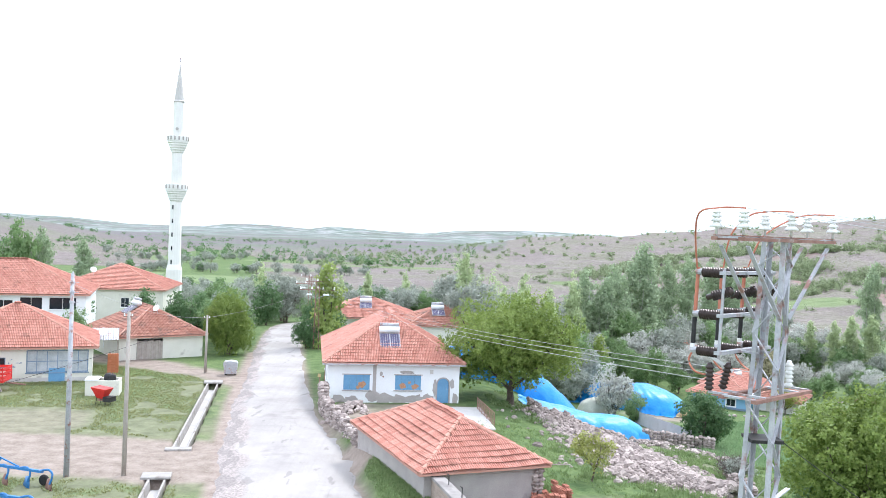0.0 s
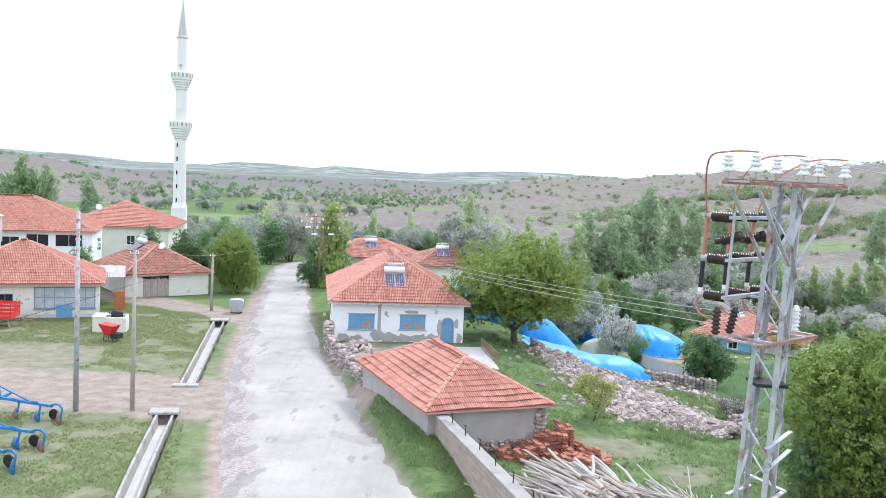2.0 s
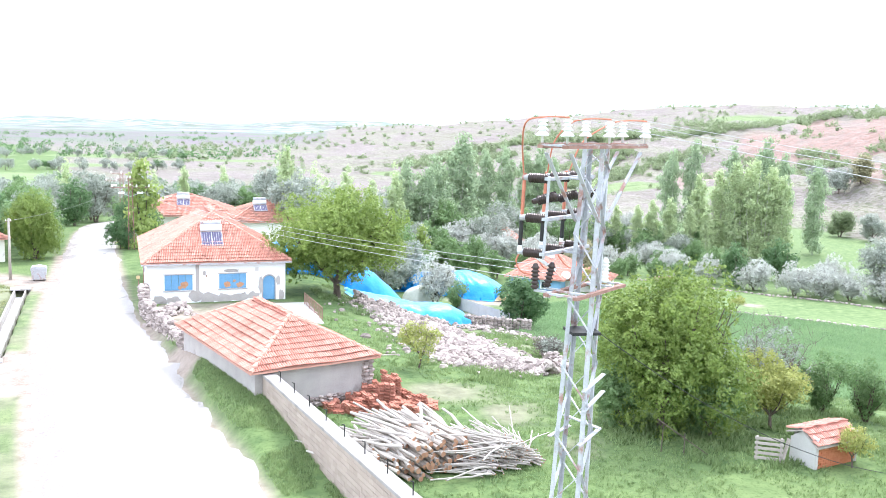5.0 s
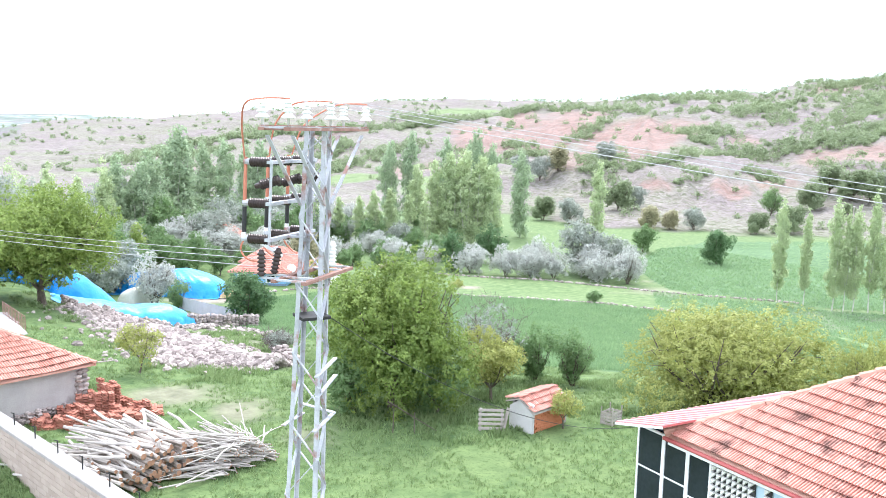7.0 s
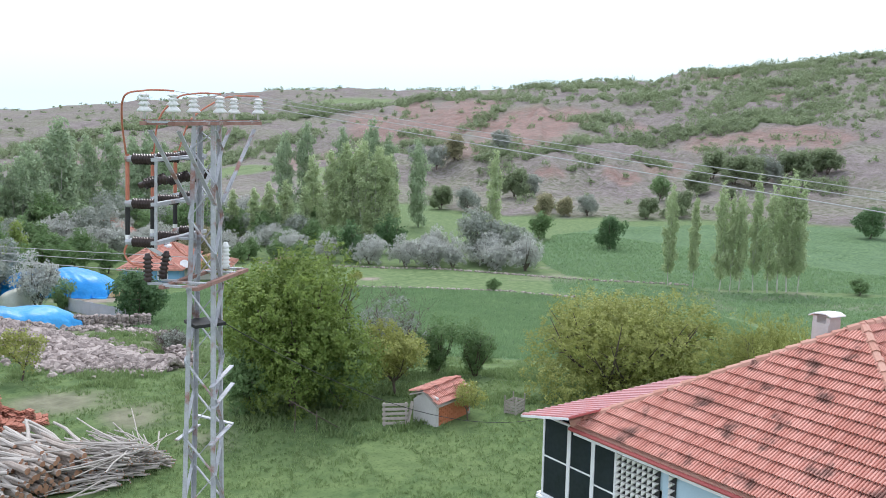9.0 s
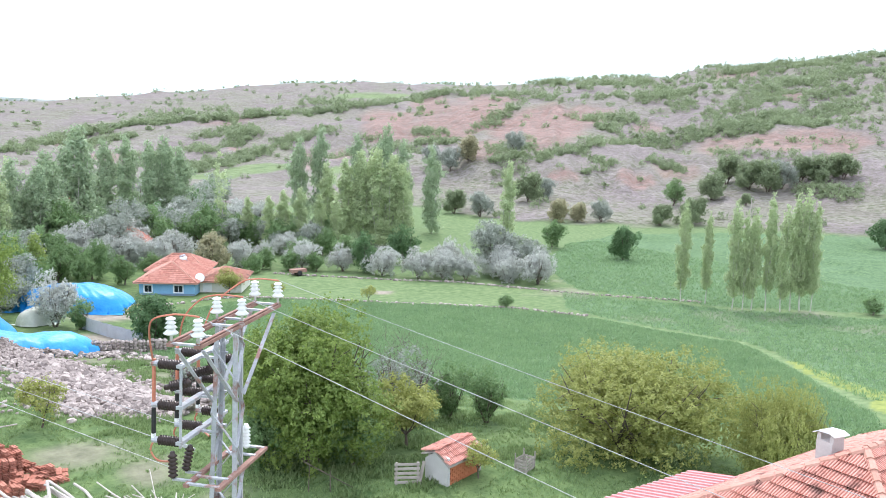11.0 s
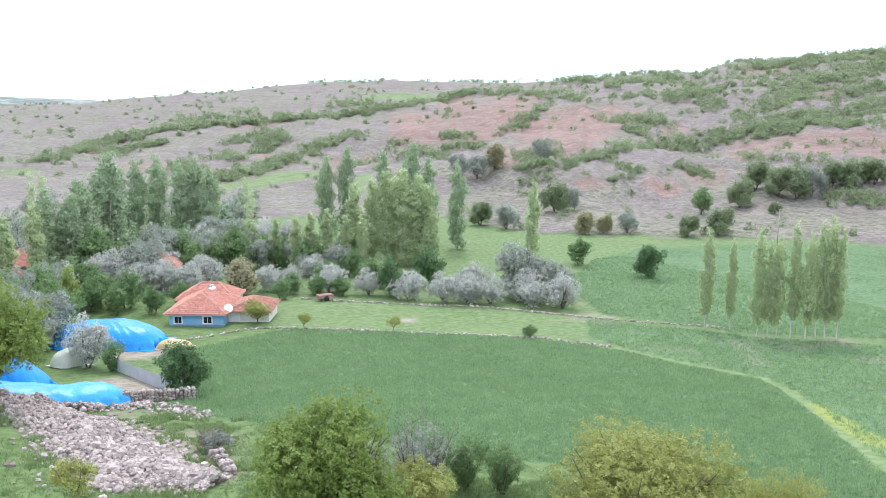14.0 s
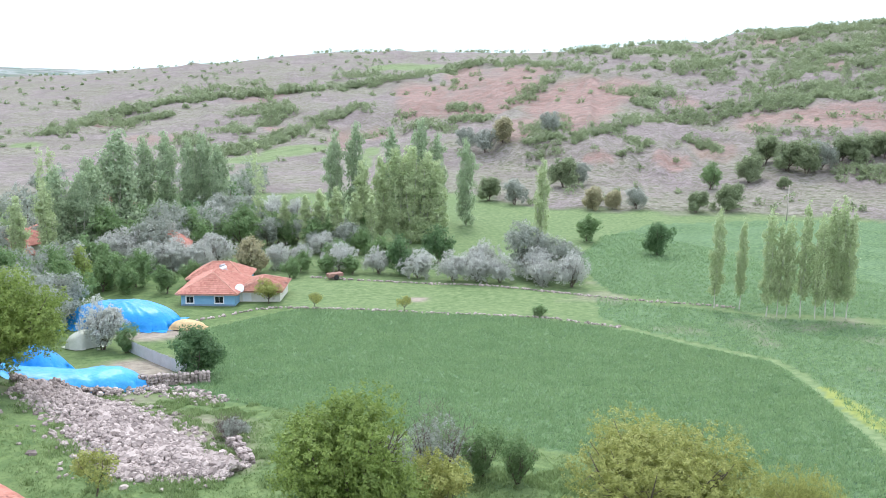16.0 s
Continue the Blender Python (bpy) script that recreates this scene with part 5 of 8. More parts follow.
def roof_faces(hx, hy, ridge, z0, rise, along):
    """Eave middle, direction along the eave, up-slope direction, slope length, half lengths at eave and top, of a hipped roof."""
    out = []
    for s in (-1, 1):
        run = hx if along == "y" else hx - ridge
        length = math.hypot(run, rise)
        out.append((Vector((s * hx, 0, z0)), Vector((0, s, 0)), Vector((-s * run, 0, rise)) / length, length, hy, ridge if along == "y" else 0.0))
        run = hy if along == "x" else hy - ridge
        length = math.hypot(run, rise)
        out.append((Vector((0, s * hy, z0)), Vector((-s, 0, 0)), Vector((0, -s * run, rise)) / length, length, hx, ridge if along == "x" else 0.0))
    return out


RIDGE_TILE = Geo().tube((0, 0, 0), (0, 0, 0.42), 0.12, 0.095, 8).mesh("ridge_tile", M_RIDGE)


def hip_roof(parent, hx, hy, ridge, z0, rise, along="y", tile=(0.24, 0.36), material=M_TILE, skip=(), singles=None, wave=0.0, seed=1, thick=0.12):
    """A hipped roof: boarding, rows of tiles as real pieces, ridge tiles. singles: a test that picks tiles to be objects of their own."""
    tops = [Vector((0, -ridge, z0 + rise)), Vector((0, ridge, z0 + rise))] if along == "y" else [Vector((-ridge, 0, z0 + rise)), Vector((ridge, 0, z0 + rise))]
    c = [Vector((-hx, -hy, z0)), Vector((hx, -hy, z0)), Vector((hx, hy, z0)), Vector((-hx, hy, z0))]
    g = Geo()
    low = [p - Vector((0, 0, thick)) for p in c]
    g.v = [tuple(p - Vector((0, 0, 0.03))) for p in c + tops] + [tuple(p) for p in low]
    g.f = [(0, 1, 4), (1, 2, 5, 4), (2, 3, 5), (3, 0, 4, 5)] if along == "y" else [(0, 1, 5, 4), (1, 2, 5), (2, 3, 4, 5), (3, 0, 4)]
    g.f += [(6, 7, 1, 0), (7, 8, 2, 1), (8, 9, 3, 2), (9, 6, 0, 3), (9, 8, 7, 6)]
    roof = part("roof", g, M_RIDGE, parent)
    rnd = random.Random(seed)
    w, l = tile
    v, f = tile_piece(w, l + 0.05)
    body, shared = Geo(), None
    for n, (mid, du, dv, length, a, b) in enumerate(roof_faces(hx, hy, ridge, z0, rise, along)):
        if n in skip:
            continue
        up = du.cross(dv)
        turn = Matrix((du, dv, up)).transposed().to_4x4()
        rows = int(length / l)
        for i in range(rows + 1):
            s = i * l
            half = a + (b - a) * min(1, (s + l * 0.5) / length)
            cols = int(2 * half / w)
            for k in range(cols + 1):
                u = (k - cols / 2) * w
                if abs(u) > half - w * 0.2:
                    continue
                lift = 0.012 * rnd.random() + wave * noise.noise((u * 0.45 + n * 9, s * 0.6, seed))
                m = Matrix.Translation(mid + du * u + dv * s + up * lift) @ turn @ pose(0, 0, 0, rnd.uniform(-1.2, 1.2), rnd.uniform(-1.5, 1.5), rnd.uniform(-1.6, 1.6))
                if singles and singles(n, u, s):
                    if shared is None:
                        shared = Geo().add(v, f).mesh("tile", M_TILE_PART)
                    ob = new("tile", shared)
                    ob.parent, ob.matrix_basis = roof, m
                else:
                    body.add(v, f, m)
    part("tile_covering", body, material, roof)["kind"] = "stuff"
    hips = [(c[0], tops[0]), (c[1], tops[0] if along == "y" else tops[1]), (c[2], tops[1]), (c[3], tops[1] if along == "y" else tops[0])]
    if ridge > 0.05:
        hips.append((tops[0], tops[1]))
    for p, q in hips:
        d = (q - p).length
        count = max(2, round(d / 0.38))
        for i in range(count):
            s, e = p.lerp(q, i / count) + Vector((0, 0, 0.03)), p.lerp(q, (i + 1.12) / count) + Vector((0, 0, 0.015))
            ob = new("ridge_tile", RIDGE_TILE)
            ob.parent = roof
            ob.matrix_basis = Matrix.Translation(s) @ (e - s).to_track_quat("Z", "Y").to_matrix().to_4x4() @ Matrix.Diagonal((1, 1, (e - s).length / 0.42, 1)) @ pose(0, 0, 0, rnd.uniform(-1.5, 1.5), rnd.uniform(-1.5, 1.5), 0)
    return roof


def wall_ring(parent, hx, hy, z0, z1, material, holes=(), thick=0.3, label=""):
    """Four walls; holes: (side, from, to, low, high) cut through a wall. Sides: south, east, north, west."""
    for side in ("south", "east", "north", "west"):
        span = hx if side in ("south", "north") else hy - thick
        cuts = sorted(h[1:] for h in holes if h[0] == side)
        g, at = Geo(), -span
        for a, b, lo, hi in cuts:
            g.box((at, 0, z0), (a, thick, z1))
            if lo > z0:
                g.box((a, 0, z0), (b, thick, lo))
            if hi < z1:
                g.box((a, 0, hi), (b, thick, z1))
            at = b
        g.box((at, 0, z0), (span, thick, z1))
        m = {"south": pose(0, -hy, 0), "north": pose(0, hy, 0, 0, 0, 180), "east": pose(hx, 0, 0, 0, 0, 90), "west": pose(-hx, 0, 0, 0, 0, -90)}[side]
        ob = part("wall", g, material, parent, label)
        ob.matrix_basis = m


def window(parent, m, w, h, frame=M_PVC, glass=M_GLASS, cols=2, rows=1, name="window", bar=0.06):
    """A framed window in an opening: frame bars, panes and a sill; m puts its lower left corner, looking along +y."""
    t = new(name)
    t.parent, t.matrix_basis = parent, m
    g = Geo()
    for x in (0, w - bar):
        g.box((x, 0.05, 0), (x + bar, 0.11, h))
    for z in (0, h - bar):
        g.box((bar, 0.052, z), (w - bar, 0.108, z + bar))
    for i in range(1, cols):
        g.box((i * w / cols - bar * 0.35, 0.055, bar), (i * w / cols + bar * 0.35, 0.105, h - bar))
    for i in range(1, rows):
        g.box((bar, 0.057, i * h / rows - bar * 0.35), (w - bar, 0.103, i * h / rows + bar * 0.35))
    part("window_frame", g, frame, t)
    for i in range(cols):
        for k in range(rows):
            part("pane", Geo().box((i * w / cols + 0.02, 0.075, k * h / rows + 0.02), ((i + 1) * w / cols - 0.02, 0.085, (k + 1) * h / rows - 0.02)), glass, t)
    part("sill", Geo().block((-0.06, -0.08, -0.07), (w + 0.06, 0.05, 0.0), 0.01), frame, t)
    return t


def dish(at, turn, label, mast=0.6, r=0.42):
    """A satellite dish on a short mast."""
    t = thing("satellite_dish", at, turn, label, "satellite dish", "satellite dishes")
    prof = [(0.01, 0.0), (r * 0.4, 0.02), (r * 0.75, 0.07), (r, 0.14), (r, 0.155), (r * 0.74, 0.09), (r * 0.4, 0.045), (0.01, 0.03)]
    part("reflector", Geo().turned(prof, (0, -0.05, mast + 0.1), (0, -0.85, 0.5), 18), M_PVC, t, flat=False)
    part("mast", Geo().tube((0, 0.05, -0.1), (0, 0, mast + 0.1), 0.025), M_STEEL, t)
    part("feed_arm", Geo().tube((0, -0.05, mast - 0.1), (0, -0.5, mast + 0.28), 0.012), M_STEEL, t)
    part("feed_horn", Geo().tube((0, -0.5, mast + 0.26), (0, -0.42, mast + 0.3), 0.035), M_PVC, t)
    return t


def solar_heater(at, turn, tilt, label, width=1.6, length=1.25):
    """A roof-top solar water heater: collector panels and a tank on a stand."""
    t = thing("solar_water_heater", at, turn, label, "solar water heater", "solar water heaters")
    up = Matrix.Rotation(radians(tilt), 4, "X")
    g = Geo()
    part("collector_case", g.box((-width / 2, 0, 0.1), (width / 2, length, 0.19), up), M_STEEL, t)
    for i in range(2):
        x = -width / 2 + 0.04 + i * width / 2
        panel = part("collector_glass", Geo().box((x, 0.05, 0.192), (x + width / 2 - 0.08, length - 0.05, 0.205), up), M_SOLAR, t, "dark violet collector glass")
    for i in range(9):
        x = -width / 2 + (i + 0.5) * width / 9
        part("riser", Geo().box((x - 0.008, 0.06, 0.207), (x + 0.008, length - 0.06, 0.214), up), M_STEEL, t)
    y, z = math.cos(radians(tilt)) * length + 0.1, math.sin(radians(tilt)) * length + 0.42
    part("tank", Geo().tube((-width / 2, y, z), (width / 2, y, z), 0.27, 0.27, 18), M_PVC, t, "silvery cylindrical water tank", flat=False)
    part("upper_tank", Geo().tube((-width / 2 + 0.05, y + 0.12, z + 0.38), (width / 2 - 0.05, y + 0.12, z + 0.38), 0.16, 0.16, 14), M_STEEL, t, flat=False)
    for x in (-width / 2 + 0.1, width / 2 - 0.1):
        part("stand_leg", Geo().bar((x, y, -0.35), (x, y, z - 0.2), 0.05), M_STEEL, t)
        part("stand_leg", Geo().bar((x, y + 0.3, -0.1), (x, y + 0.12, z + 0.3), 0.04), M_STEEL, t)
    return t


# ---- white house by the road ----
def build_white_house():
    t = thing("village_house", (-4.35, 74.6, 0), 8.4, "whitewashed house with red tiled roof and boarded blue windows", "house")
    hx, hy = 5.05, 7.05
    holes = [("south", -3.85, -1.85, 0.95, 2.12), ("south", 0.08, 2.08, 0.98, 2.12), ("south", 3.32, 4.28, 0.0, 1.95), ("west", -2, -0.6, 0.9, 2.1), ("west", 2, 3.4, 0.9, 2.1)]
    wall_ring(t, hx, hy, -0.9, 3.05, M_WHITE, holes)
    hip_roof(t, 5.45, 7.5, 2.3, 3.08, 3.2, "y", (0.25, 0.37), M_TILE, seed=2)
    for a, b, lo, hi in ((-3.85, -1.85, 0.95, 2.12), (0.08, 2.08, 0.98, 2.12)):
        w = new("window")
        w.parent, w.matrix_basis = t, pose(a, -hy, lo)
        g = Geo()
        n = 4
        for i in range(n):
            part("shutter_board", Geo().block((i * (b - a) / n + 0.006, 0.03, 0.02), ((i + 1) * (b - a) / n - 0.006, 0.07, hi - lo - 0.02), 0.004), M_BLUE, w, "flaking blue painted board")
        part("lintel", Geo().block((-0.1, -0.03, hi - lo), (b - a + 0.1, 0.1, hi - lo + 0.07), 0.01), M_PLASTER, w)
        part("sill", Geo().block((-0.1, -0.08, -0.08), (b - a + 0.1, 0.1, -0.004), 0.01), M_PLASTER, w)
    for y in (-2, 2):
        window(t, pose(-hx, y + 1.4, 0.9, 0, 0, -90), 1.4, 1.2)
    # arched blue door set into a rendered surround
    d = new("door")
    d.parent, d.matrix_basis = t, pose(3.8, -hy, 0)
    arch = [(-0.44, 0.02), (0.44, 0.02)] + [(0.44 * math.cos(math.pi * i / 10), 1.45 + 0.44 * math.sin(math.pi * i / 10)) for i in range(11)]
    part("door_leaf", Geo().prism(arch, 0.06, 0.11), M_BLUE, d, "bright blue arched wooden door")
    ring = Geo()
    pts = [(-0.5, 0.0), (-0.5, 1.45)] + [(-0.5 * math.cos(math.pi * i / 10), 1.45 + 0.5 * math.sin(math.pi * i / 10)) for i in range(1, 10)] + [(0.5, 1.45), (0.5, 0.0)]
    for (x0, z0), (x1, z1) in zip(pts, pts[1:]):
        ring.bar((x0, 0.03, z0), (x1, 0.03, z1), 0.1, 0.1)
    part("door_surround", ring, M_PLASTER, d)
    corner = [(-0.5, 1.4)] + [(-0.5 * math.cos(math.pi * i / 10), 1.45 + 0.5 * math.sin(math.pi * i / 10)) for i in range(11)] + [(0.5, 1.97), (-0.5, 1.97)]
    part("arch_infill", Geo().prism(corner, 0.04, 0.28), M_WHITE, d)
    part("door_handle", Geo().tube((0.3, 0.02, 1.0), (0.3, 0.02, 1.15), 0.015), M_STEEL, d)
    part("downpipe", Geo().box((-1.63, -hy - 0.035, 0.3), (-1.37, -hy - 0.003, 2.98)), M_PLASTER, t, "bare grey render stripe where a pipe ran")
    part("meter_box", Geo().block((2.75, -hy - 0.09, 2.25), (3.0, -hy - 0.003, 2.55), 0.01), M_CONC, t)
    part("stovepipe", Geo().tube((-0.85, -hy - 0.12, 2.0), (-0.85, -hy + 0.02, 2.0), 0.06), M_RUST, t)
    part("gutter", Geo().box((-5.47, -7.58, 2.92), (5.47, -7.50, 3.02)), M_STEEL, t)
    # eroded plaster along the foot of the wall and round the door, weathered holes in the boards
    rnd = random.Random(5)

    def blot(x, z, w, h, depth, material, label):
        out = []
        for i in range(16):
            a = 2 * math.pi * i / 16
            q = rnd.uniform(0.72, 1.18)
            out.append((x + w / 2 * q * math.cos(a), z + h / 2 * q * math.sin(a)))
        part("plaster_patch" if material is M_PLASTER else "bare_board", Geo().prism(out, -hy - depth, -hy + 0.02), material, t, label)

    for x, z, w, h in ((-4.3, 0.1, 1.2, 0.9), (-3.2, 0.15, 1.3, 0.7), (-1.6, 0.45, 1.0, 1.0), (-0.7, 0.3, 1.5, 0.9), (0.5, 0.25, 1.5, 0.8), (1.7, 0.3, 1.4, 0.7), (2.6, 0.4, 0.9, 0.6), (3.15, 1.2, 0.35, 1.2), (4.5, 1.5, 0.3, 0.9), (-1.0, 2.2, 0.25, 0.35), (1.0, 2.35, 1.2, 0.25), (4.75, 0.3, 0.4, 1.0)):
        blot(x, z, w, h, 0.012 + 0.002 * (int(x * 10) % 5), M_PLASTER, "patch of bare grey plaster")
    for x, z, w, h in ((-2.45, 1.35, 0.6, 0.6), (-2.75, 1.15, 0.3, 0.3), (0.7, 1.3, 0.5, 0.5), (1.6, 1.25, 0.55, 0.45), (1.2, 1.55, 0.25, 0.2)):
        blot(x, z, w, h, -0.026, M_FLAKE, "flaked patch of orange-brown board")
    return t


build_white_house()
solar_heater((-3.75, 68.75, 3.95), 8.4, 34, "roof-top solar water heater with dark collectors and silver tank", 1.6, 1.65)


def build_terrace():
    t = thing("terrace", (2.4, 63.6, 0.06), 6, "concrete terrace on a stone base in front of the blue door", "terrace")
    part("slab", Geo().block((-2.6, -4.2, -0.16), (1.25, 3.1, 0.0), 0.03), M_CONC, t)
    part("base_wall", stone_wall_geo((-2.5, -4.05), (1.15, -4.05), -1.5, -0.17, 0.4, 3), M_STONE, t)
    part("base_wall", stone_wall_geo((1.1, -3.8), (1.1, 3.0), -2.0, -0.17, 0.4, 4), M_STONE, t)
    part("base_core", Geo().box((-2.5, -3.8, -2.0), (0.95, 3.0, -0.17)), M_PLASTER, t)
    r = thing("railing", (1.65, 62.8, 0.06), 10, "rusty iron railing along the terrace edge", "railing")
    for i in range(8):
        part("post", Geo().bar((1.9, -2.8 + i * 0.8, -0.02), (1.9, -2.8 + i * 0.8, 0.92), 0.035), M_RUST, r)
    for i in range(36):
        part("baluster", Geo().bar((1.9, -2.7 + i * 0.155, 0.1), (1.9, -2.7 + i * 0.155, 0.88), 0.014), M_RUST, r)
    for z in (0.1, 0.9):
        part("rail", Geo().bar((1.9, -2.85, z), (1.9, 2.85, z), 0.03), M_RUST, r)


def rock(rnd, s, flat=0.7):
    """An angular stone of about size s: vertices and faces."""
    v, f = [], []
    for z, r in ((-0.38, 0.75), (0.05, 1.0), (0.4, 0.62)):
        for i in range(5):
            a = 2 * math.pi * (i + 0.4 * z) / 5
            q = r * rnd.uniform(0.75, 1.15)
            v.append((0.5 * q * math.cos(a) * s, 0.5 * q * math.sin(a) * s, z * s * flat * rnd.uniform(0.85, 1.15)))
    for k in range(2):
        f += [(k * 5 + i, k * 5 + (i + 1) % 5, k * 5 + 5 + (i + 1) % 5, k * 5 + 5 + i) for i in range(5)]
    return v, f + [(4, 3, 2, 1, 0), (10, 11, 12, 13, 14)]


def stone_wall_geo(p, q, z0, z1, thick, seed, size=0.28, ground=None):
    """A dry stone wall between two points, stone by stone, in one mesh."""
    rnd, g = random.Random(seed), Geo()
    d = math.hypot(q[0] - p[0], q[1] - p[1])
    ux, uy = (q[0] - p[0]) / d, (q[1] - p[1]) / d
    n = max(1, round(d / size))
    for i in range(n):
        f = (i + 0.5) / n
        x, y = p[0] + (q[0] - p[0]) * f, p[1] + (q[1] - p[1]) * f
        base = ground(x, y) if ground else 0.0
        top = z1 + 0.16 * noise.noise((x * 0.7, y * 0.7, seed))
        z = z0
        while z < top:
            h = size * rnd.uniform(0.55, 0.85)
            for s in (-1, 1):
                v, fc = rock(rnd, size * rnd.uniform(1.05, 1.5), 0.6)
                o = s * thick * 0.3
                g.add(v, fc, Matrix.Translation((x - uy * o + rnd.uniform(-0.04, 0.04), y + ux * o + rnd.uniform(-0.04, 0.04), base + z + h / 2)) @ pose(0, 0, 0, rnd.uniform(-12, 12), rnd.uniform(-12, 12), rnd.uniform(0, 360)))
            z += h
    return g


build_terrace()


# ---- barn and road wall ----
def build_barn():
    t = thing("barn", (0.45, 46.5, 0), 22, "low barn with plastered stone walls and a sagging red tiled roof", "barn")
    hx, hy = 3.05, 5.3
    wall_ring(t, hx, hy, -0.9, 2.15, M_PLASTER, [("north", -0.6, 0.6, 0.0, 1.9)], 0.45)
    hip_roof(t, 3.4, 5.65, 2.25, 2.16, 1.75, "y", (0.24, 0.40), M_TILE, wave=0.10, seed=6, thick=0.1)
    part("foundation", stone_wall_geo((-hx, -hy - 0.02), (hx, -hy - 0.02), -0.35, 0.42, 0.34, 12, 0.24), M_STONE, t, "rough stone footing")
    part("corner_stones", stone_wall_geo((hx - 0.5, -hy - 0.03), (hx + 0.05, -hy - 0.03), -0.3, 1.9, 0.3, 13, 0.3), M_STONE, t)
    part("rafter_end", Geo().bar((3.0, -5.2, 2.12), (4.3, -5.9, 2.2), 0.07, 0.04), M_WOODGREY, t, "grey board end sticking out under the eave")
    return t


build_barn()

WALL_P, WALL_Q = Vector((-0.05, 41.5, 0)), Vector((8.15, 13.8, 0))


def build_block_wall():
    """The roadside wall: courses of blocks on a core, a concrete coping and iron stubs."""
    t = thing("wall_roadside", (0, 0, 0), label="long pumice-block boundary wall with concrete coping beside the verge", category="wall", kind="structure")
    d = (WALL_Q - WALL_P)
    n, length = d.normalized(), d.length
    out = Vector((n.y, -n.x, 0))
    m = Matrix((n, -out, Vector((0, 0, 1)))).transposed().to_4x4()
    m.translation = WALL_P
    part("core", Geo().box((0, -0.21, -0.3), (length, 0.21, 1.86), m), M_PLASTER, t)
    part("coping", Geo().block((-0.05, -0.31, 1.862), (length, 0.31, 1.99), 0.02, m), M_COPING, t, "cast concrete coping")
    return t, m, length


block_wall, wall_m, wall_len = build_block_wall()
for i in range(13):
    s = 0.5 + i * 1.95
    iron = thing("iron_stub", tuple(wall_m @ Vector((s, 0.1, 1.96))), 0, "bent rusty iron stub set in the wall coping", "iron stub", "iron stubs on the wall")
    part("rod", Geo().tube((0, 0, 0), (0, 0, 0.48), 0.022), M_BLACK, iron)
    part("hook", Geo().tube((0, 0, 0.47), (-0.1, 0.04, 0.5), 0.018), M_BLACK, iron)
single("wall_garden", stone_wall_geo((-4.1, 50.4), (-8.0, 62.6), -0.2, 1.25, 0.45, 21, 0.34), M_STONE, "rough dry stone garden wall along the verge", "wall", kind="structure")
single("wall_corner", stone_wall_geo((-8.0, 62.6), (-8.4, 65.4), -0.2, 1.75, 0.5, 22, 0.4), M_STONE, "tall rough stone wall end beside the house", "wall", kind="structure")
single("wall_yard", stone_wall_geo((-4.1, 52), (1.0, 53.6), -0.2, 1.0, 0.45, 23, 0.36), M_STONE, "low crumbling stone yard wall behind the barn", "wall", kind="structure")


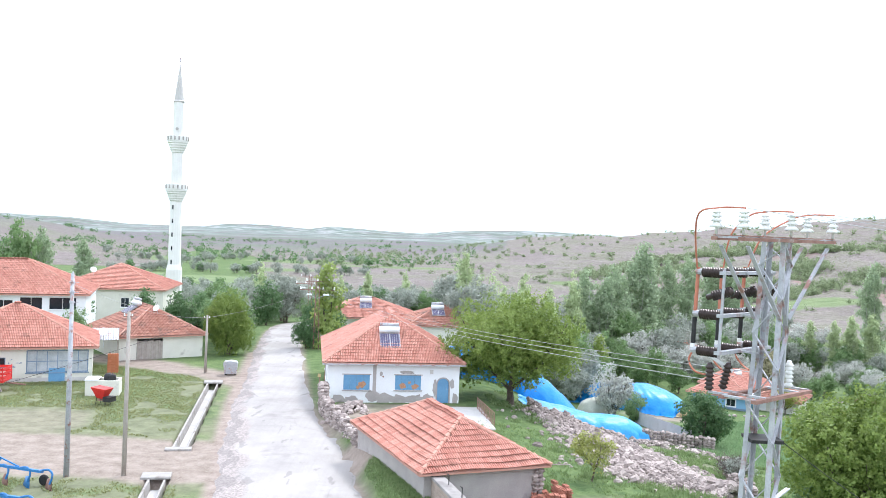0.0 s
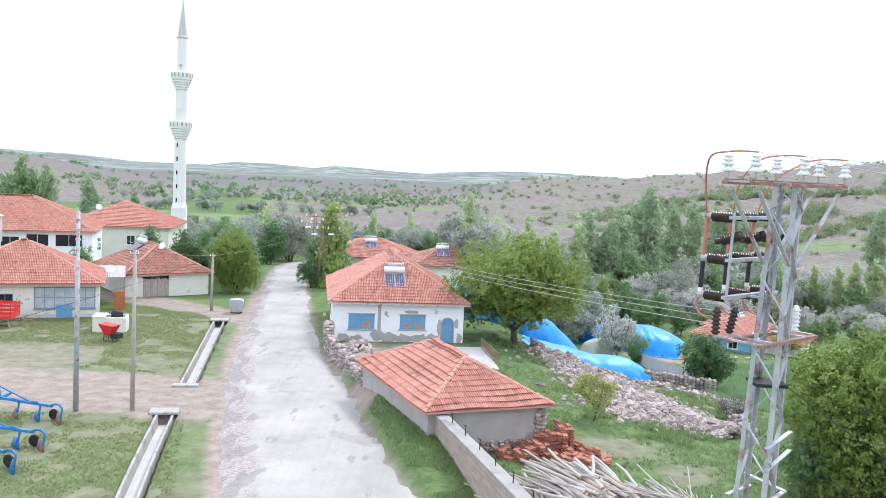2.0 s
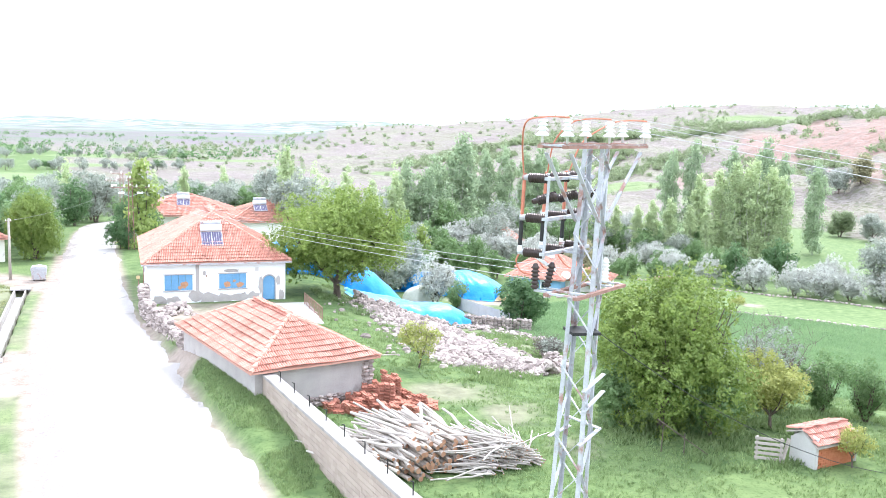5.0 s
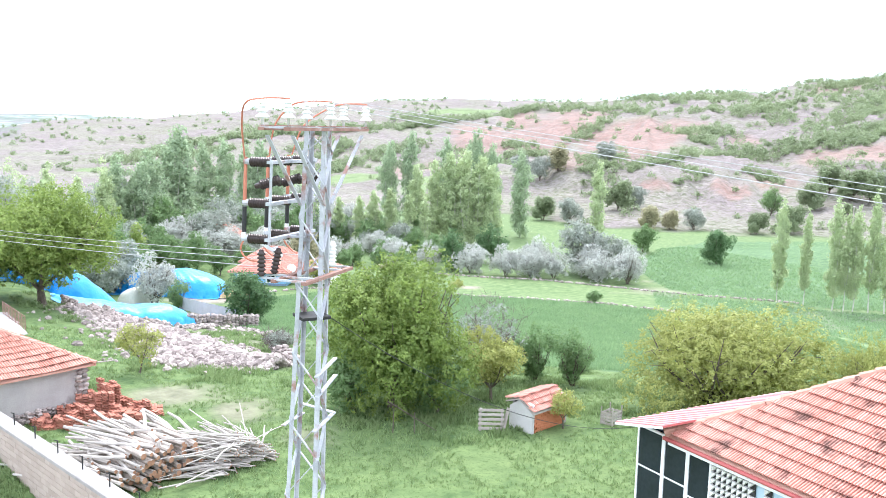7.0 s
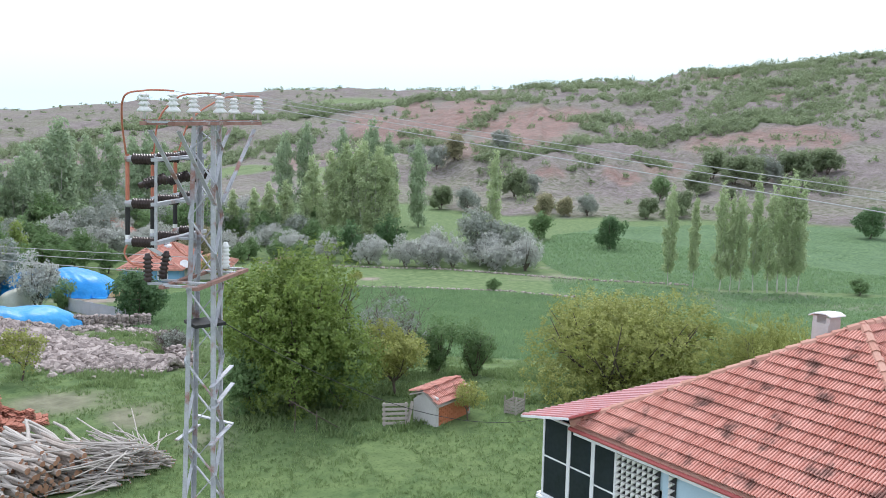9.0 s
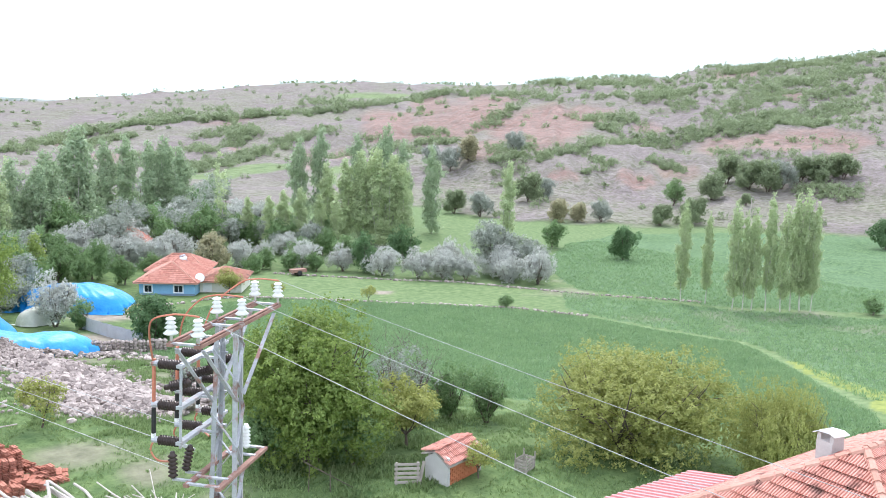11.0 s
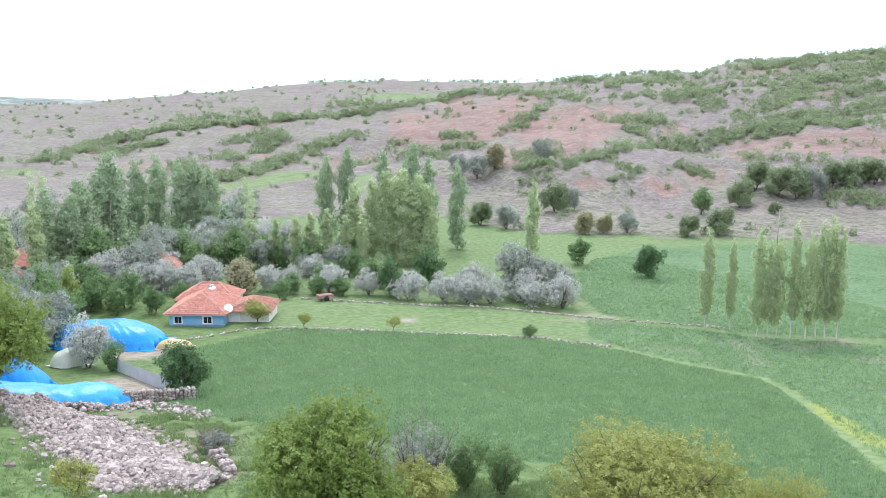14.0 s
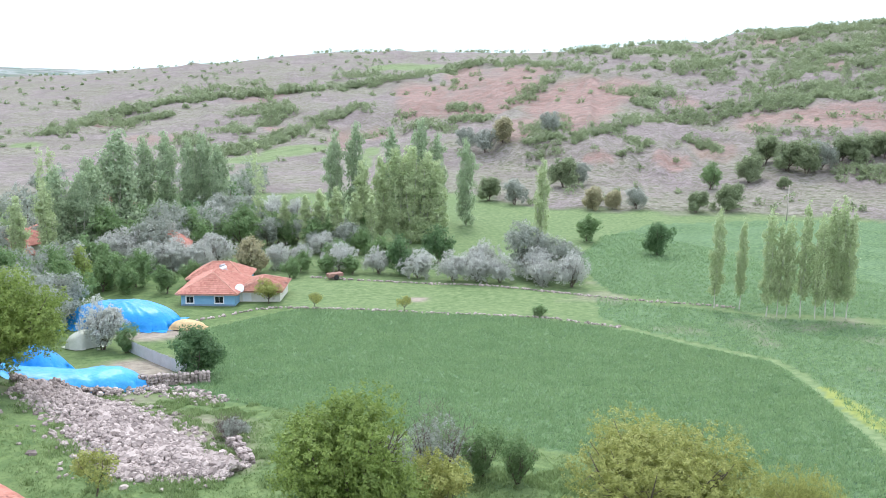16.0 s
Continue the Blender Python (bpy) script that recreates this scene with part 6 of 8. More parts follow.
# ---- house with the large red roof ----
def build_red_roof_house():
    cx, cy = 22.35, 11.26
    t = thing("roofed_house", (cx, cy, 0), 0, "house with a large red tiled roof and glazed veranda", "house")
    hx, hy = 6.63, 4.82
    wx, ze = hx - 0.4, 5.78
    wall_ring(t, wx, hy - 0.4, -0.3, ze - 0.1, M_BLUEPALE, [("west", -3.2, -2.1, 3.7, 4.9)])
    window(t, pose(-wx, 3.2, 3.7, 0, 0, -90), 1.1, 1.2)
    hip_roof(t, hx, hy, hx - 4.8, ze, 2.94, "x", (0.15, 0.335), M_TILE_BIG, singles=lambda n, u, s: n == 0 and -4.3 < u < 1.5 and 0.5 < s < 3.9 and abs(u) < 4.5 - s * 0.86, seed=7)
    part("gutter", Geo().tube((-hx - 0.03, -hy, ze - 0.1), (-hx - 0.03, hy, ze - 0.1), 0.055, 0.055, 8), M_REDMETAL, t, "dark red gutter")
    part("fascia", Geo().box((-hx + 0.02, -hy + 0.1, ze - 0.25), (-hx + 0.05, hy - 0.1, ze - 0.12)), M_PVC, t)
    # veranda under the sheet-metal roof
    vx0, vy1 = -wx - 0.02, 17.41 - cy
    part("veranda_floor", Geo().block((vx0, hy - 0.4, 0.0), (vx0 + 6.0, vy1, 3.3), 0.02), M_PVC, t, "white veranda parapet")
    for y0, y1, low in ((vy1, vy1 - 0.99, 0), (vy1 - 0.99, vy1 - 1.86, 0), (vy1 - 1.86, vy1 - 2.66, 1)):
        window(t, pose(vx0 - 0.13, y0, 3.36 if not low else 3.0, 0, 0, -90), y0 - y1, 2.25 if not low else 2.6, M_PVC, M_GLASS, 1, 2, "veranda_window", 0.06)
    for i in range(4):
        window(t, pose(vx0 + (i + 1) * 1.1, vy1 + 0.12, 3.36, 0, 0, 180), 1.1, 2.24, M_PVC, M_GLASS, 1, 2, "veranda_window", 0.06)
    # relief panels of white triangular blocks beside the veranda; dark backing paints their shade
    for y_top, cols in ((vy1 - 2.68, 8), (13.12 - cy, 1)):
        p = part("relief_panel", Geo().box((vx0 - 0.03, y_top - cols * 0.163, 3.1), (vx0 - 0.004, y_top, 5.55)), M_VOID_SHADE, t, "dark backing painted as shade between white triangular wall blocks")
        shared = Geo().add([(0, 0.079, -0.079), (0, 0.079, 0.079), (0, -0.079, 0.079), (-0.07, 0.074, -0.066), (-0.07, 0.074, 0.074), (-0.07, -0.066, 0.074)], [(0, 1, 2), (5, 4, 3), (0, 3, 4, 1), (1, 4, 5, 2), (2, 5, 3, 0)]).mesh("stud", M_STUD)
        for i in range(cols):
            for k in range(15):
                ob = new("stud", shared)
                ob.parent, ob.matrix_basis = p, pose(vx0 - 0.031, y_top - 0.082 - i * 0.163, 3.18 + k * 0.163)
    # sheet-metal roof over the veranda
    lean = part("metal_roof", Geo().box((-0.22, 0, 0), (6.3, 1.75, 0.05)), M_REDMETAL, t, "corrugated red sheet-metal roof with pale bands")
    lean.matrix_basis = pose(-hx - 0.42, hy - 0.56, 6.2, -13.5)
    for i in range(26):
        part("seam", Geo().block((-0.19 + i * 0.25, 0.0, 0.05), (-0.09 + i * 0.25, 1.77, 0.075), 0.012), M_GREYMETAL, lean, "pale raised seam")
    part("metal_edge", Geo().box((-0.25, 1.75, -0.02), (6.32, 1.78, 0.04)), M_PVC, lean)
    part("metal_edge", Geo().box((-0.25, -0.02, -0.02), (-0.22, 1.78, 0.04)), M_PVC, lean)
    return t


M_BLUEPALE = surface("pale_blue_render", (0.40, 0.56, 0.68), (0.52, 0.66, 0.76), 0.7, 14.0, 0.85, 0.15)
M_TILE_BIG = surface("red_roof_tile", (0.43, 0.165, 0.125), (0.66, 0.355, 0.295), 0.7, 7.0, 0.85, 0.25, stain=(0.11, 0.06, 0.05), stain_at=0.55, stain_scale=1.3, island=0.4, world=True)
M_STUD = surface("grey_white_relief_block", (0.60, 0.60, 0.58), (0.74, 0.73, 0.70), 2.0, 20.0, 0.8, 0.1)
build_red_roof_house()


def build_chimney(x, y, z0, label, w=0.95, d=0.7, h=1.25, turn=0):
    t = thing("chimney", (x, y, z0), turn, label, "chimney")
    part("stack", Geo().box((-w / 2, -d / 2, -0.5), (w / 2, d / 2, h)), M_CONC, t, "grey rendered stack")
    for i in (-1, 1):
        part("cap_prop", Geo().box((i * w * 0.4 - 0.06, -d / 2 + 0.02, h), (i * w * 0.4 + 0.06, d / 2 - 0.02, h + 0.16)), M_CONC, t)
    m = pose(0, 0, h + 0.16, 0, 6, 0)
    part("cap", Geo().prism([(-w * 0.7, 0), (-w * 0.35, 0.07), (w * 0.35, 0.07), (w * 0.7, 0), (w * 0.7, 0.03), (w * 0.35, 0.1), (-w * 0.35, 0.1), (-w * 0.7, 0.03)], -d * 0.62, d * 0.62, m), M_PVC, t, "bent white sheet-metal cowl")
    return t


build_chimney(20.85, 12.4, 8.0, "square rendered chimney with a bent white cowl on the tiled roof", 0.5, 0.42, 0.55, 80)


# ---- houses west of the road ----
def build_glazed_house():
    t = thing("workshop_house", (-35.5, 74.4, 0), 21, "white workshop house with a slate-blue glazed front and tiled roof", "house")
    hx, hy = 6.0, 4.7
    holes = [("south", 1.1, 5.7, 0.75, 2.55), ("south", -2.2, -0.4, 1.25, 2.0)]
    wall_ring(t, hx, hy, -0.4, 2.78, M_CREAM, holes)
    hip_roof(t, 6.45, 5.15, 0.4, 2.8, 3.0, "x", (0.25, 0.37), M_TILE, seed=8)
    window(t, pose(1.1, -hy, 0.75), 4.6, 1.8, M_SLATE, M_CURTAIN, 6, 2, "shop_window", 0.08)
    window(t, pose(-2.2, -hy, 1.25), 1.8, 0.75, M_SLATE, M_GLASS, 3, 1)
    part("door", Geo().block((2.75, -hy - 0.06, 0.0), (3.95, -hy - 0.004, 1.1), 0.01), M_BLUE, t, "plain blue metal half door")
    part("plinth", Geo().block((-6.03, -hy - 0.03, -0.4), (6.03, -hy - 0.004, 0.35), 0.02), M_CONC, t)
    rnd = random.Random(3)
    for i in range(12):
        part("wall_writing", Geo().box((-0.2 + 0.11 * (i % 9), -hy - 0.012, 1.15 + 0.28 * (i // 5) + rnd.uniform(0, 0.1)), (-0.12 + 0.11 * (i % 9), -hy - 0.004, 1.25 + 0.28 * (i // 5) + rnd.uniform(0.0, 0.1))), M_SLATE, t)
    return t


build_glazed_house()


def build_plain_house(name, x, y, z, turn, hx, hy, zb, ze, rise, ridge, along, wall, label, tile=M_TILE, seed=3, holes=(), wins=()):
    t = thing(name, (x, y, z), turn, label, "house")
    wall_ring(t, hx - 0.4, hy - 0.4, zb, ze - 0.02, wall, holes)
    hip_roof(t, hx, hy, ridge, ze, rise, along, (0.27, 0.40), tile, seed=seed)
    for side, a, w, lo, h in wins:
        m = {"south": pose(a, -hy + 0.4, lo), "west": pose(-hx + 0.4, a + w, lo, 0, 0, -90), "east": pose(hx - 0.4, a, lo, 0, 0, 90)}[side]
        window(t, m, w, h)
    return t


def opening(side, a, w, lo, h):
    return (side, a, a + w, lo, lo + h)


w2 = [("south", -4.6, 1.5, 3.3, 1.25), ("south", -2.6, 1.8, 3.3, 1.25), ("south", 0.2, 1.8, 3.3, 1.25), ("south", 2.6, 2.2, 3.55, 1.3), ("south", 5.4, 2.7, 3.55, 1.3)]
build_plain_house("two_storey_house", -48.0, 97.2, 0, 17, 9.4, 7.0, -1, 5.15, 3.3, 2.6, "x", M_WHITE, "white two-storey house with red hip roof and dark windows", M_TILE, 11, [opening(*w) for w in w2], w2)
build_chimney(-45.6, 89.6, 4.6, "white chimney with a brick-red top at the eave", 0.8, 0.8, 2.0)
w3 = [("south", -3.0, 1.1, 1.6, 1.3), ("south", 1.5, 1.1, 1.6, 1.3), ("east", -1, 1.1, 1.6, 1.3)]
build_plain_house("prayer_house", -44.9, 124.0, 0, 8, 7.3, 7.2, -8, 4.0, 3.1, 0.0, "x", M_CREAM, "pale square house with a pyramid roof of red tiles", M_TILE, 12, [opening(*w) for w in w3], w3)
shed = build_plain_house("shed", -29.6, 89.3, 0, 36, 4.45, 5.3, -1.4, 2.2, 2.5, 1.6, "y", M_CREAM, "old pale rendered shed with plank doors and weathered tiles", M_TILE_OLD, 13, [("south", -2.4, 0.1, -0.9, 1.95)])
rnd = random.Random(9)
for i in range(11):
    part("door_plank", Geo().block((-2.38 + i * 0.225, -4.95 + 0.012 * (i % 3), -0.7), (-2.38 + i * 0.225 + 0.205, -4.9 + 0.012 * (i % 3), 1.78 + rnd.uniform(-0.12, 0.1)), 0.006), M_WOODGREY, shed, "grey weathered plank")
build_plain_house("rear_house", -9.4, 111.5, 0, 6, 6.2, 5.4, -4, 2.5, 2.0, 1.0, "x", M_CREAM, "low house with a red tiled roof behind trees", M_TILE, 14)
build_plain_house("rear_house", 0.4, 106.0, 0, 10, 5.2, 5.0, -5, 2.4, 1.9, 0.8, "x", M_CREAM, "low house with a worn red tiled roof behind trees", M_TILE_OLD, 15)
solar_heater((-9.2, 108.6, 3.35), 6, 30, "roof-top solar water heater with silver tank", 1.5, 1.2)
solar_heater((-0.2, 103.1, 3.3), 10, 30, "roof-top solar water heater with dark collectors", 1.5, 1.2)
solar_heater((-31.9, 89.4, 3.75), -54, 32, "roof-top solar water heater with pale blue collectors and yellow tank", 1.8, 1.3)
dish((-27.9, 87.3, 3.9), -20, "white satellite dish on the shed roof", 0.6, 0.36)
dish((-28.6, 75.4, 2.3), 15, "white satellite dish on a mast beside the workshop", 1.2, 0.36)
dish((-47.0, 119.5, 5.6), 30, "pale satellite dish on the tiled roof")
for x, y, z, turn, hx, hy, lab, mt in ((19.5, 161.5, -9, 20, 6, 5, "village house with a red tiled roof among poplars", M_TILE), (15.5, 153, -9, 0, 5, 4.5, "village house with a red tiled roof among trees", M_TILE_OLD), (41.2, 198, -9, 30, 5, 4.5, "village house with an orange tiled roof among trees", M_TILE), (40, 146.5, -9, -20, 4, 3.6, "small village house with a red tiled roof", M_TILE), (25.3, 166.5, -9, 12, 4.5, 4, "village house with a red tiled roof among trees", M_TILE)):
    build_plain_house("valley_house", x, y, z, turn, hx, hy, -1, 3.4, 2.2, 1.0, "x", M_CREAM, lab, mt, int(x))


# ---- minaret ----
def build_minaret():
    t = thing("minaret", (-51.45, 170, height(-51.45, 170)), 0, "tall white stone minaret with two balconies and a pointed cap", "minaret")
    z0 = height(-51.45, 170)
    part("lower_shaft", Geo().turned([(1.5, -1), (1.5, 4 - z0), (1.2, 5 - z0), (1.1, 17.0 - z0)], seg=16), M_STONEWHITE, t, flat=True)
    part("middle_shaft", Geo().turned([(1.08, 20.5 - z0), (1.04, 26.4 - z0)], seg=16), M_STONEWHITE, t)
    part("upper_shaft", Geo().turned([(0.98, 29.6 - z0), (0.94, 36.0 - z0)], seg=16), M_STONEWHITE, t)
    for zb, r in ((17.0, 1.1), (26.2, 1.04)):
        prof = [(r, zb - z0)]
        for i in range(5):
            prof += [(r + 0.18 * (i + 0.4), zb + 0.45 * i + 0.12 - z0), (r + 0.18 * (i + 1), zb + 0.45 * i + 0.2 - z0), (r + 0.18 * (i + 1), zb + 0.45 * (i + 1) - z0)]
        prof += [(r + 0.95, zb + 2.3 - z0), (r + 0.95, zb + 3.3 - z0), (r + 0.8, zb + 3.35 - z0), (r + 0.8, zb + 2.4 - z0), (r - 0.1, zb + 2.4 - z0), (r - 0.1, zb + 4.3 - z0)]
        part("balcony", Geo().turned(prof, seg=16), M_STONEWHITE, t, "carved pale grey stone balcony")
        for i in range(16):
            a = 2 * math.pi * i / 16
            part("baluster_panel", Geo().box((-0.14, -0.03, 0), (0.14, 0.03, 0.7), pose((r + 0.97) * math.cos(a), (r + 0.97) * math.sin(a), zb + 2.45 - z0, 0, 0, math.degrees(a) + 90)), M_PLASTER, t)
    part("cap", Geo().turned([(1.02, 35.9 - z0), (1.08, 36.1 - z0), (0.9, 36.3 - z0), (0.03, 43.4 - z0)], seg=16), M_CONC, t, "grey pointed cap")
    part("finial", Geo().turned([(0.04, 43.2 - z0), (0.05, 43.6 - z0), (0.16, 43.8 - z0), (0.04, 44.0 - z0), (0.12, 44.2 - z0), (0.02, 44.5 - z0), (0.02, 44.9 - z0)], seg=8), M_STEEL, t)
    for i in range(5):
        part("slit_window", Geo().box((-0.12, -0.04, -0.4), (0.12, 0.04, 0.4), pose(-0.25, -1.16 + 0.008 * i, 5.5 + i * 2.6 - z0)), M_GLASS, t)
    part("loudspeaker", Geo().turned([(0.08, 0), (0.3, 0.35)], (0.2, -1.1, 30.7 - z0), (0, -1, 0.1), 10), M_PLASTER, t)
    return t


build_minaret()


# ---- poles and lamps ----
def build_lamp_pole():
    t = thing("steel_pole", (-18.75, 45.05, 0), 0, "tall galvanised steel utility pole on the grass", "utility pole")
    part("pole", Geo().tube((0, 0, -0.2), (0.05, 0, 10.4), 0.15, 0.09, 10), M_STEEL, t, flat=False)
    for z in (8.9, 9.4, 9.9):
        part("collar", Geo().tube((0.04, 0, z), (0.04, 0, z + 0.1), 0.14, 0.14, 10), M_STEEL, t)
        part("wire_hook", Geo().bar((0.04, 0, z), (0.34, 0.1, z + 0.05), 0.03), M_STEEL, t)
    part("cap", Geo().tube((0.05, 0, 10.38), (0.05, 0, 10.5), 0.07, 0.04, 8), M_STEEL, t)
    return t


build_lamp_pole()


def wooden_pole(x, y, h, label, r=0.11):
    t = thing("wooden_pole", (x, y, height(x, y)), 0, label, "utility pole", "wooden poles")
    part("post", Geo().tube((0, 0, -0.2), (0.03, 0.02, h), r * 1.15, r * 0.8, 9), M_WOODGREY, t, flat=False)
    part("bracket", Geo().bar((-0.25, 0, h - 0.25), (0.25, 0, h - 0.25), 0.05), M_RUST, t)
    for sx in (-0.2, 0.2):
        part("insulator", Geo().turned([(0.02, 0), (0.05, 0.02), (0.03, 0.06), (0.045, 0.09), (0.02, 0.13)], (sx, 0, h - 0.22), seg=8), M_PORC, t)
    return t


wooden_pole(-16.0, 45.6, 8.5, "weathered wooden utility pole on the grass verge")
wooden_pole(-20.5, 77.9, 5.1, "short weathered wooden pole by the track")
wooden_pole(170, 123, 8.0, "distant pale pole at the foot of the hill")
wooden_pole(45.5, 157, 7, "grey pole among valley trees")
wire((-20.45, 77.9, 4.9), (-24.5, 21.5, 5.2), 0.7, 0.015, M_BLACK, "dark cable sagging across the yard", "service_cable")
wire((-18.7, 45.05, 9.9), (-20.45, 77.9, 4.95), 0.6, 0.008, M_WIRE, "thin wire from the lamp pole to a wooden pole", "service_cable")
wire((-20.45, 77.9, 4.9), (-13.5, 96, 6.6), 0.4, 0.008, M_WIRE, "thin wire between roadside poles", "service_cable")


def village_pole(x, y, h):
    t = thing("village_power_pole", (x, y, height(x, y)), 10, "dark lattice power pole with white insulators and street lamps", "electricity pole")
    for sx in (-1, 1):
        for sy in (-1, 1):
            part("leg", Geo().bar((sx * 0.3, sy * 0.3, -0.3), (sx * 0.16, sy * 0.16, h), 0.06), M_RUST, t)
    for i in range(int(h / 0.7)):
        a = 0.3 - 0.14 * i * 0.7 / h
        s = 1 if i % 2 else -1
        part("brace", Geo().bar((-a * s, -a, i * 0.7), (a * s, -a, i * 0.7 + 0.7), 0.035), M_RUST, t)
        part("brace", Geo().bar((-a, -a * s, i * 0.7), (-a, a * s, i * 0.7 + 0.7), 0.035), M_RUST, t)
    for z, w, n in ((h - 0.1, 1.3, 3), (h - 1.0, 1.9, 4)):
        part("crossarm", Geo().bar((-w, 0, z), (w, 0, z), 0.08), M_RUST, t)
        for k in range(n):
            x0 = -w + 0.1 + k * (2 * w - 0.2) / (n - 1)
            part("insulator", Geo().turned([(0.03, 0), (0.11, 0.04), (0.06, 0.12), (0.09, 0.2), (0.04, 0.3)], (x0, 0, z + 0.05), seg=8), M_PORC, t, "white porcelain insulator")
    for s in (-1, 1):
        part("lamp_arm", Geo().bar((0, -0.1, h - 1.9), (s * 0.9, -0.5, h - 1.5), 0.05), M_STEEL, t)
        part("lamp_head", Geo().block((s * 0.9 - 0.3, -0.65, h - 1.55), (s * 0.9 + 0.3, -0.4, h - 1.38), 0.05), M_PVC, t)
    return t


village_pole(-13.4, 96, 7.4)
village_pole(-17.5, 118, 7.0)
for x, y, h in ((-9.0, 72.5, 1.9), (-9.6, 75, 1.9), (-9.3, 69.5, 1.5)):
    t = thing("marker_stake", (x, y, 0), 0, "thin rusty stake with a yellow marker at the verge", "stake", "verge stakes")
    part("stake", Geo().tube((0, 0, -0.1), (0.03, 0, h), 0.035), M_RUST, t)
    part("marker", Geo().block((-0.12, -0.05, h - 0.05), (0.12, 0.05, h + 0.2), 0.02), M_STRAW, t, "yellow marker")


# ---- yard things west of the road ----
def build_wheel(parent, at, r, w, axis=(0, 1, 0)):
    wheel = part("wheel", Geo().turned([(r * 0.35, -w * 0.3), (r * 0.4, w * 0.35), (r * 0.2, w * 0.4), (0.02, w * 0.4)], at, axis, 14), M_RUST, parent)
    part("tyre", Geo().turned([(r * 0.55, -w / 2), (r * 0.95, -w / 2), (r, -w / 4), (r, w / 4), (r * 0.95, w / 2), (r * 0.55, w / 2)], at, axis, 18), M_BLACK, wheel, flat=False)


def build_trailer():
    t = thing("farm_trailer", (-34.6, 66.6, 0), 8, "red slatted farm trailer parked on the grass", "trailer")
    part("bed", Geo().block((-2.1, -0.95, 0.72), (2.1, 0.95, 0.9), 0.02), M_RED, t)
    for z in (0.98, 1.28, 1.58):
        for y in (-0.97, 0.93):
            part("side_board", Geo().block((-2.1, y, z), (2.1, y + 0.04, z + 0.2), 0.01), M_RED, t)
        for x in (-2.1, 2.06):
            part("end_board", Geo().block((x, -0.92, z), (x + 0.04, 0.92, z + 0.2), 0.01), M_RED, t)
    for x in (-2.05, -0.7, 0.7, 2.05):
        for y in (-1.0, 1.0):
            part("stake", Geo().box((x - 0.03, y - 0.03, 0.7), (x + 0.03, y + 0.03, 1.85)), M_RED, t)
    part("drawbar", Geo().bar((2.0, 0, 0.6), (3.4, 0, 0.45), 0.1), M_RUST, t)
    part("prop", Geo().bar((1.6, -0.6, 0.7), (1.9, -0.7, 0.0), 0.08), M_WOODGREY, t)
    for y in (-0.8, 0.8):
        build_wheel(t, (-0.6, y, 0.4), 0.4, 0.22)
    return t


build_trailer()


def build_spreader():
    t = thing("red_hopper", (-23.9, 63.1, 0), -15, "small bright red farm hopper on a black frame", "farm implement")
    g = Geo()
    v = [(-0.25, -0.25, 0.45), (0.25, -0.25, 0.45), (0.25, 0.25, 0.45), (-0.25, 0.25, 0.45), (-0.6, -0.5, 1.25), (0.6, -0.5, 1.15), (0.6, 0.5, 1.15), (-0.6, 0.5, 1.25)]
    part("hopper", g.add(v, [(3, 2, 1, 0), (0, 1, 5, 4), (1, 2, 6, 5), (2, 3, 7, 6), (3, 0, 4, 7), (4, 5, 6, 7)]), M_RED, t)
    for x, y in ((-0.3, -0.3), (0.5, -0.3), (0.5, 0.3), (-0.3, 0.3)):
        part("leg", Geo().bar((x, y, 0), (x * 0.8, y * 0.8, 0.6), 0.05), M_BLACK, t)
    part("frame", Geo().box((0.3, -0.35, 0.25), (0.9, 0.35, 0.6)), M_BLACK, t)
    part("spinner", Geo().turned([(0.3, 0), (0.3, 0.06), (0.05, 0.1)], (0, 0, 0.3), seg=12), M_RUST, t)
    return t


build_spreader()


def build_tank():
    t = thing("water_trough", (-25.2, 66.8, 0), 12, "white-rimmed concrete water trough on the grass", "trough")
    for a, b in (((-1.2, -0.8, 0), (1.2, -0.65, 1.15)), ((-1.2, 0.65, 0), (1.2, 0.8, 1.15)), ((-1.2, -0.65, 0), (-1.05, 0.65, 1.15)), ((1.05, -0.65, 0), (1.2, 0.65, 1.15))):
        part("side", Geo().block(a, b, 0.02), M_CREAM, t)
    part("floor", Geo().box((-1.05, -0.65, 0), (1.05, 0.65, 0.3)), M_CREAM, t)
    part("lid", Geo().block((-1.25, -0.85, 1.152), (-0.3, 0.85, 1.24), 0.02), M_PVC, t, "white lid over one end")
    for x, y, r in ((0.35, 0.1, 0.36), (0.75, -0.25, 0.26)):
        p = thing("black_pot", (-25.2 + x, 66.8 + y, 1.14), 0, "black rounded pot resting on the trough", "pot", "black pots")
        part("body", Geo().turned([(r * 0.6, -0.85), (r, -0.1), (r, 0.25), (r * 0.8, 0.4), (r * 0.7, 0.42)], (0, 0, 0), seg=14), M_BLACK, p, flat=False)
        part("handle", swept(spline_3d([Vector((-r, 0, 0.2)), Vector((0, 0, 0.55)), Vector((r, 0, 0.2))]), 0.02), M_RUST, p)
    return t


build_tank()


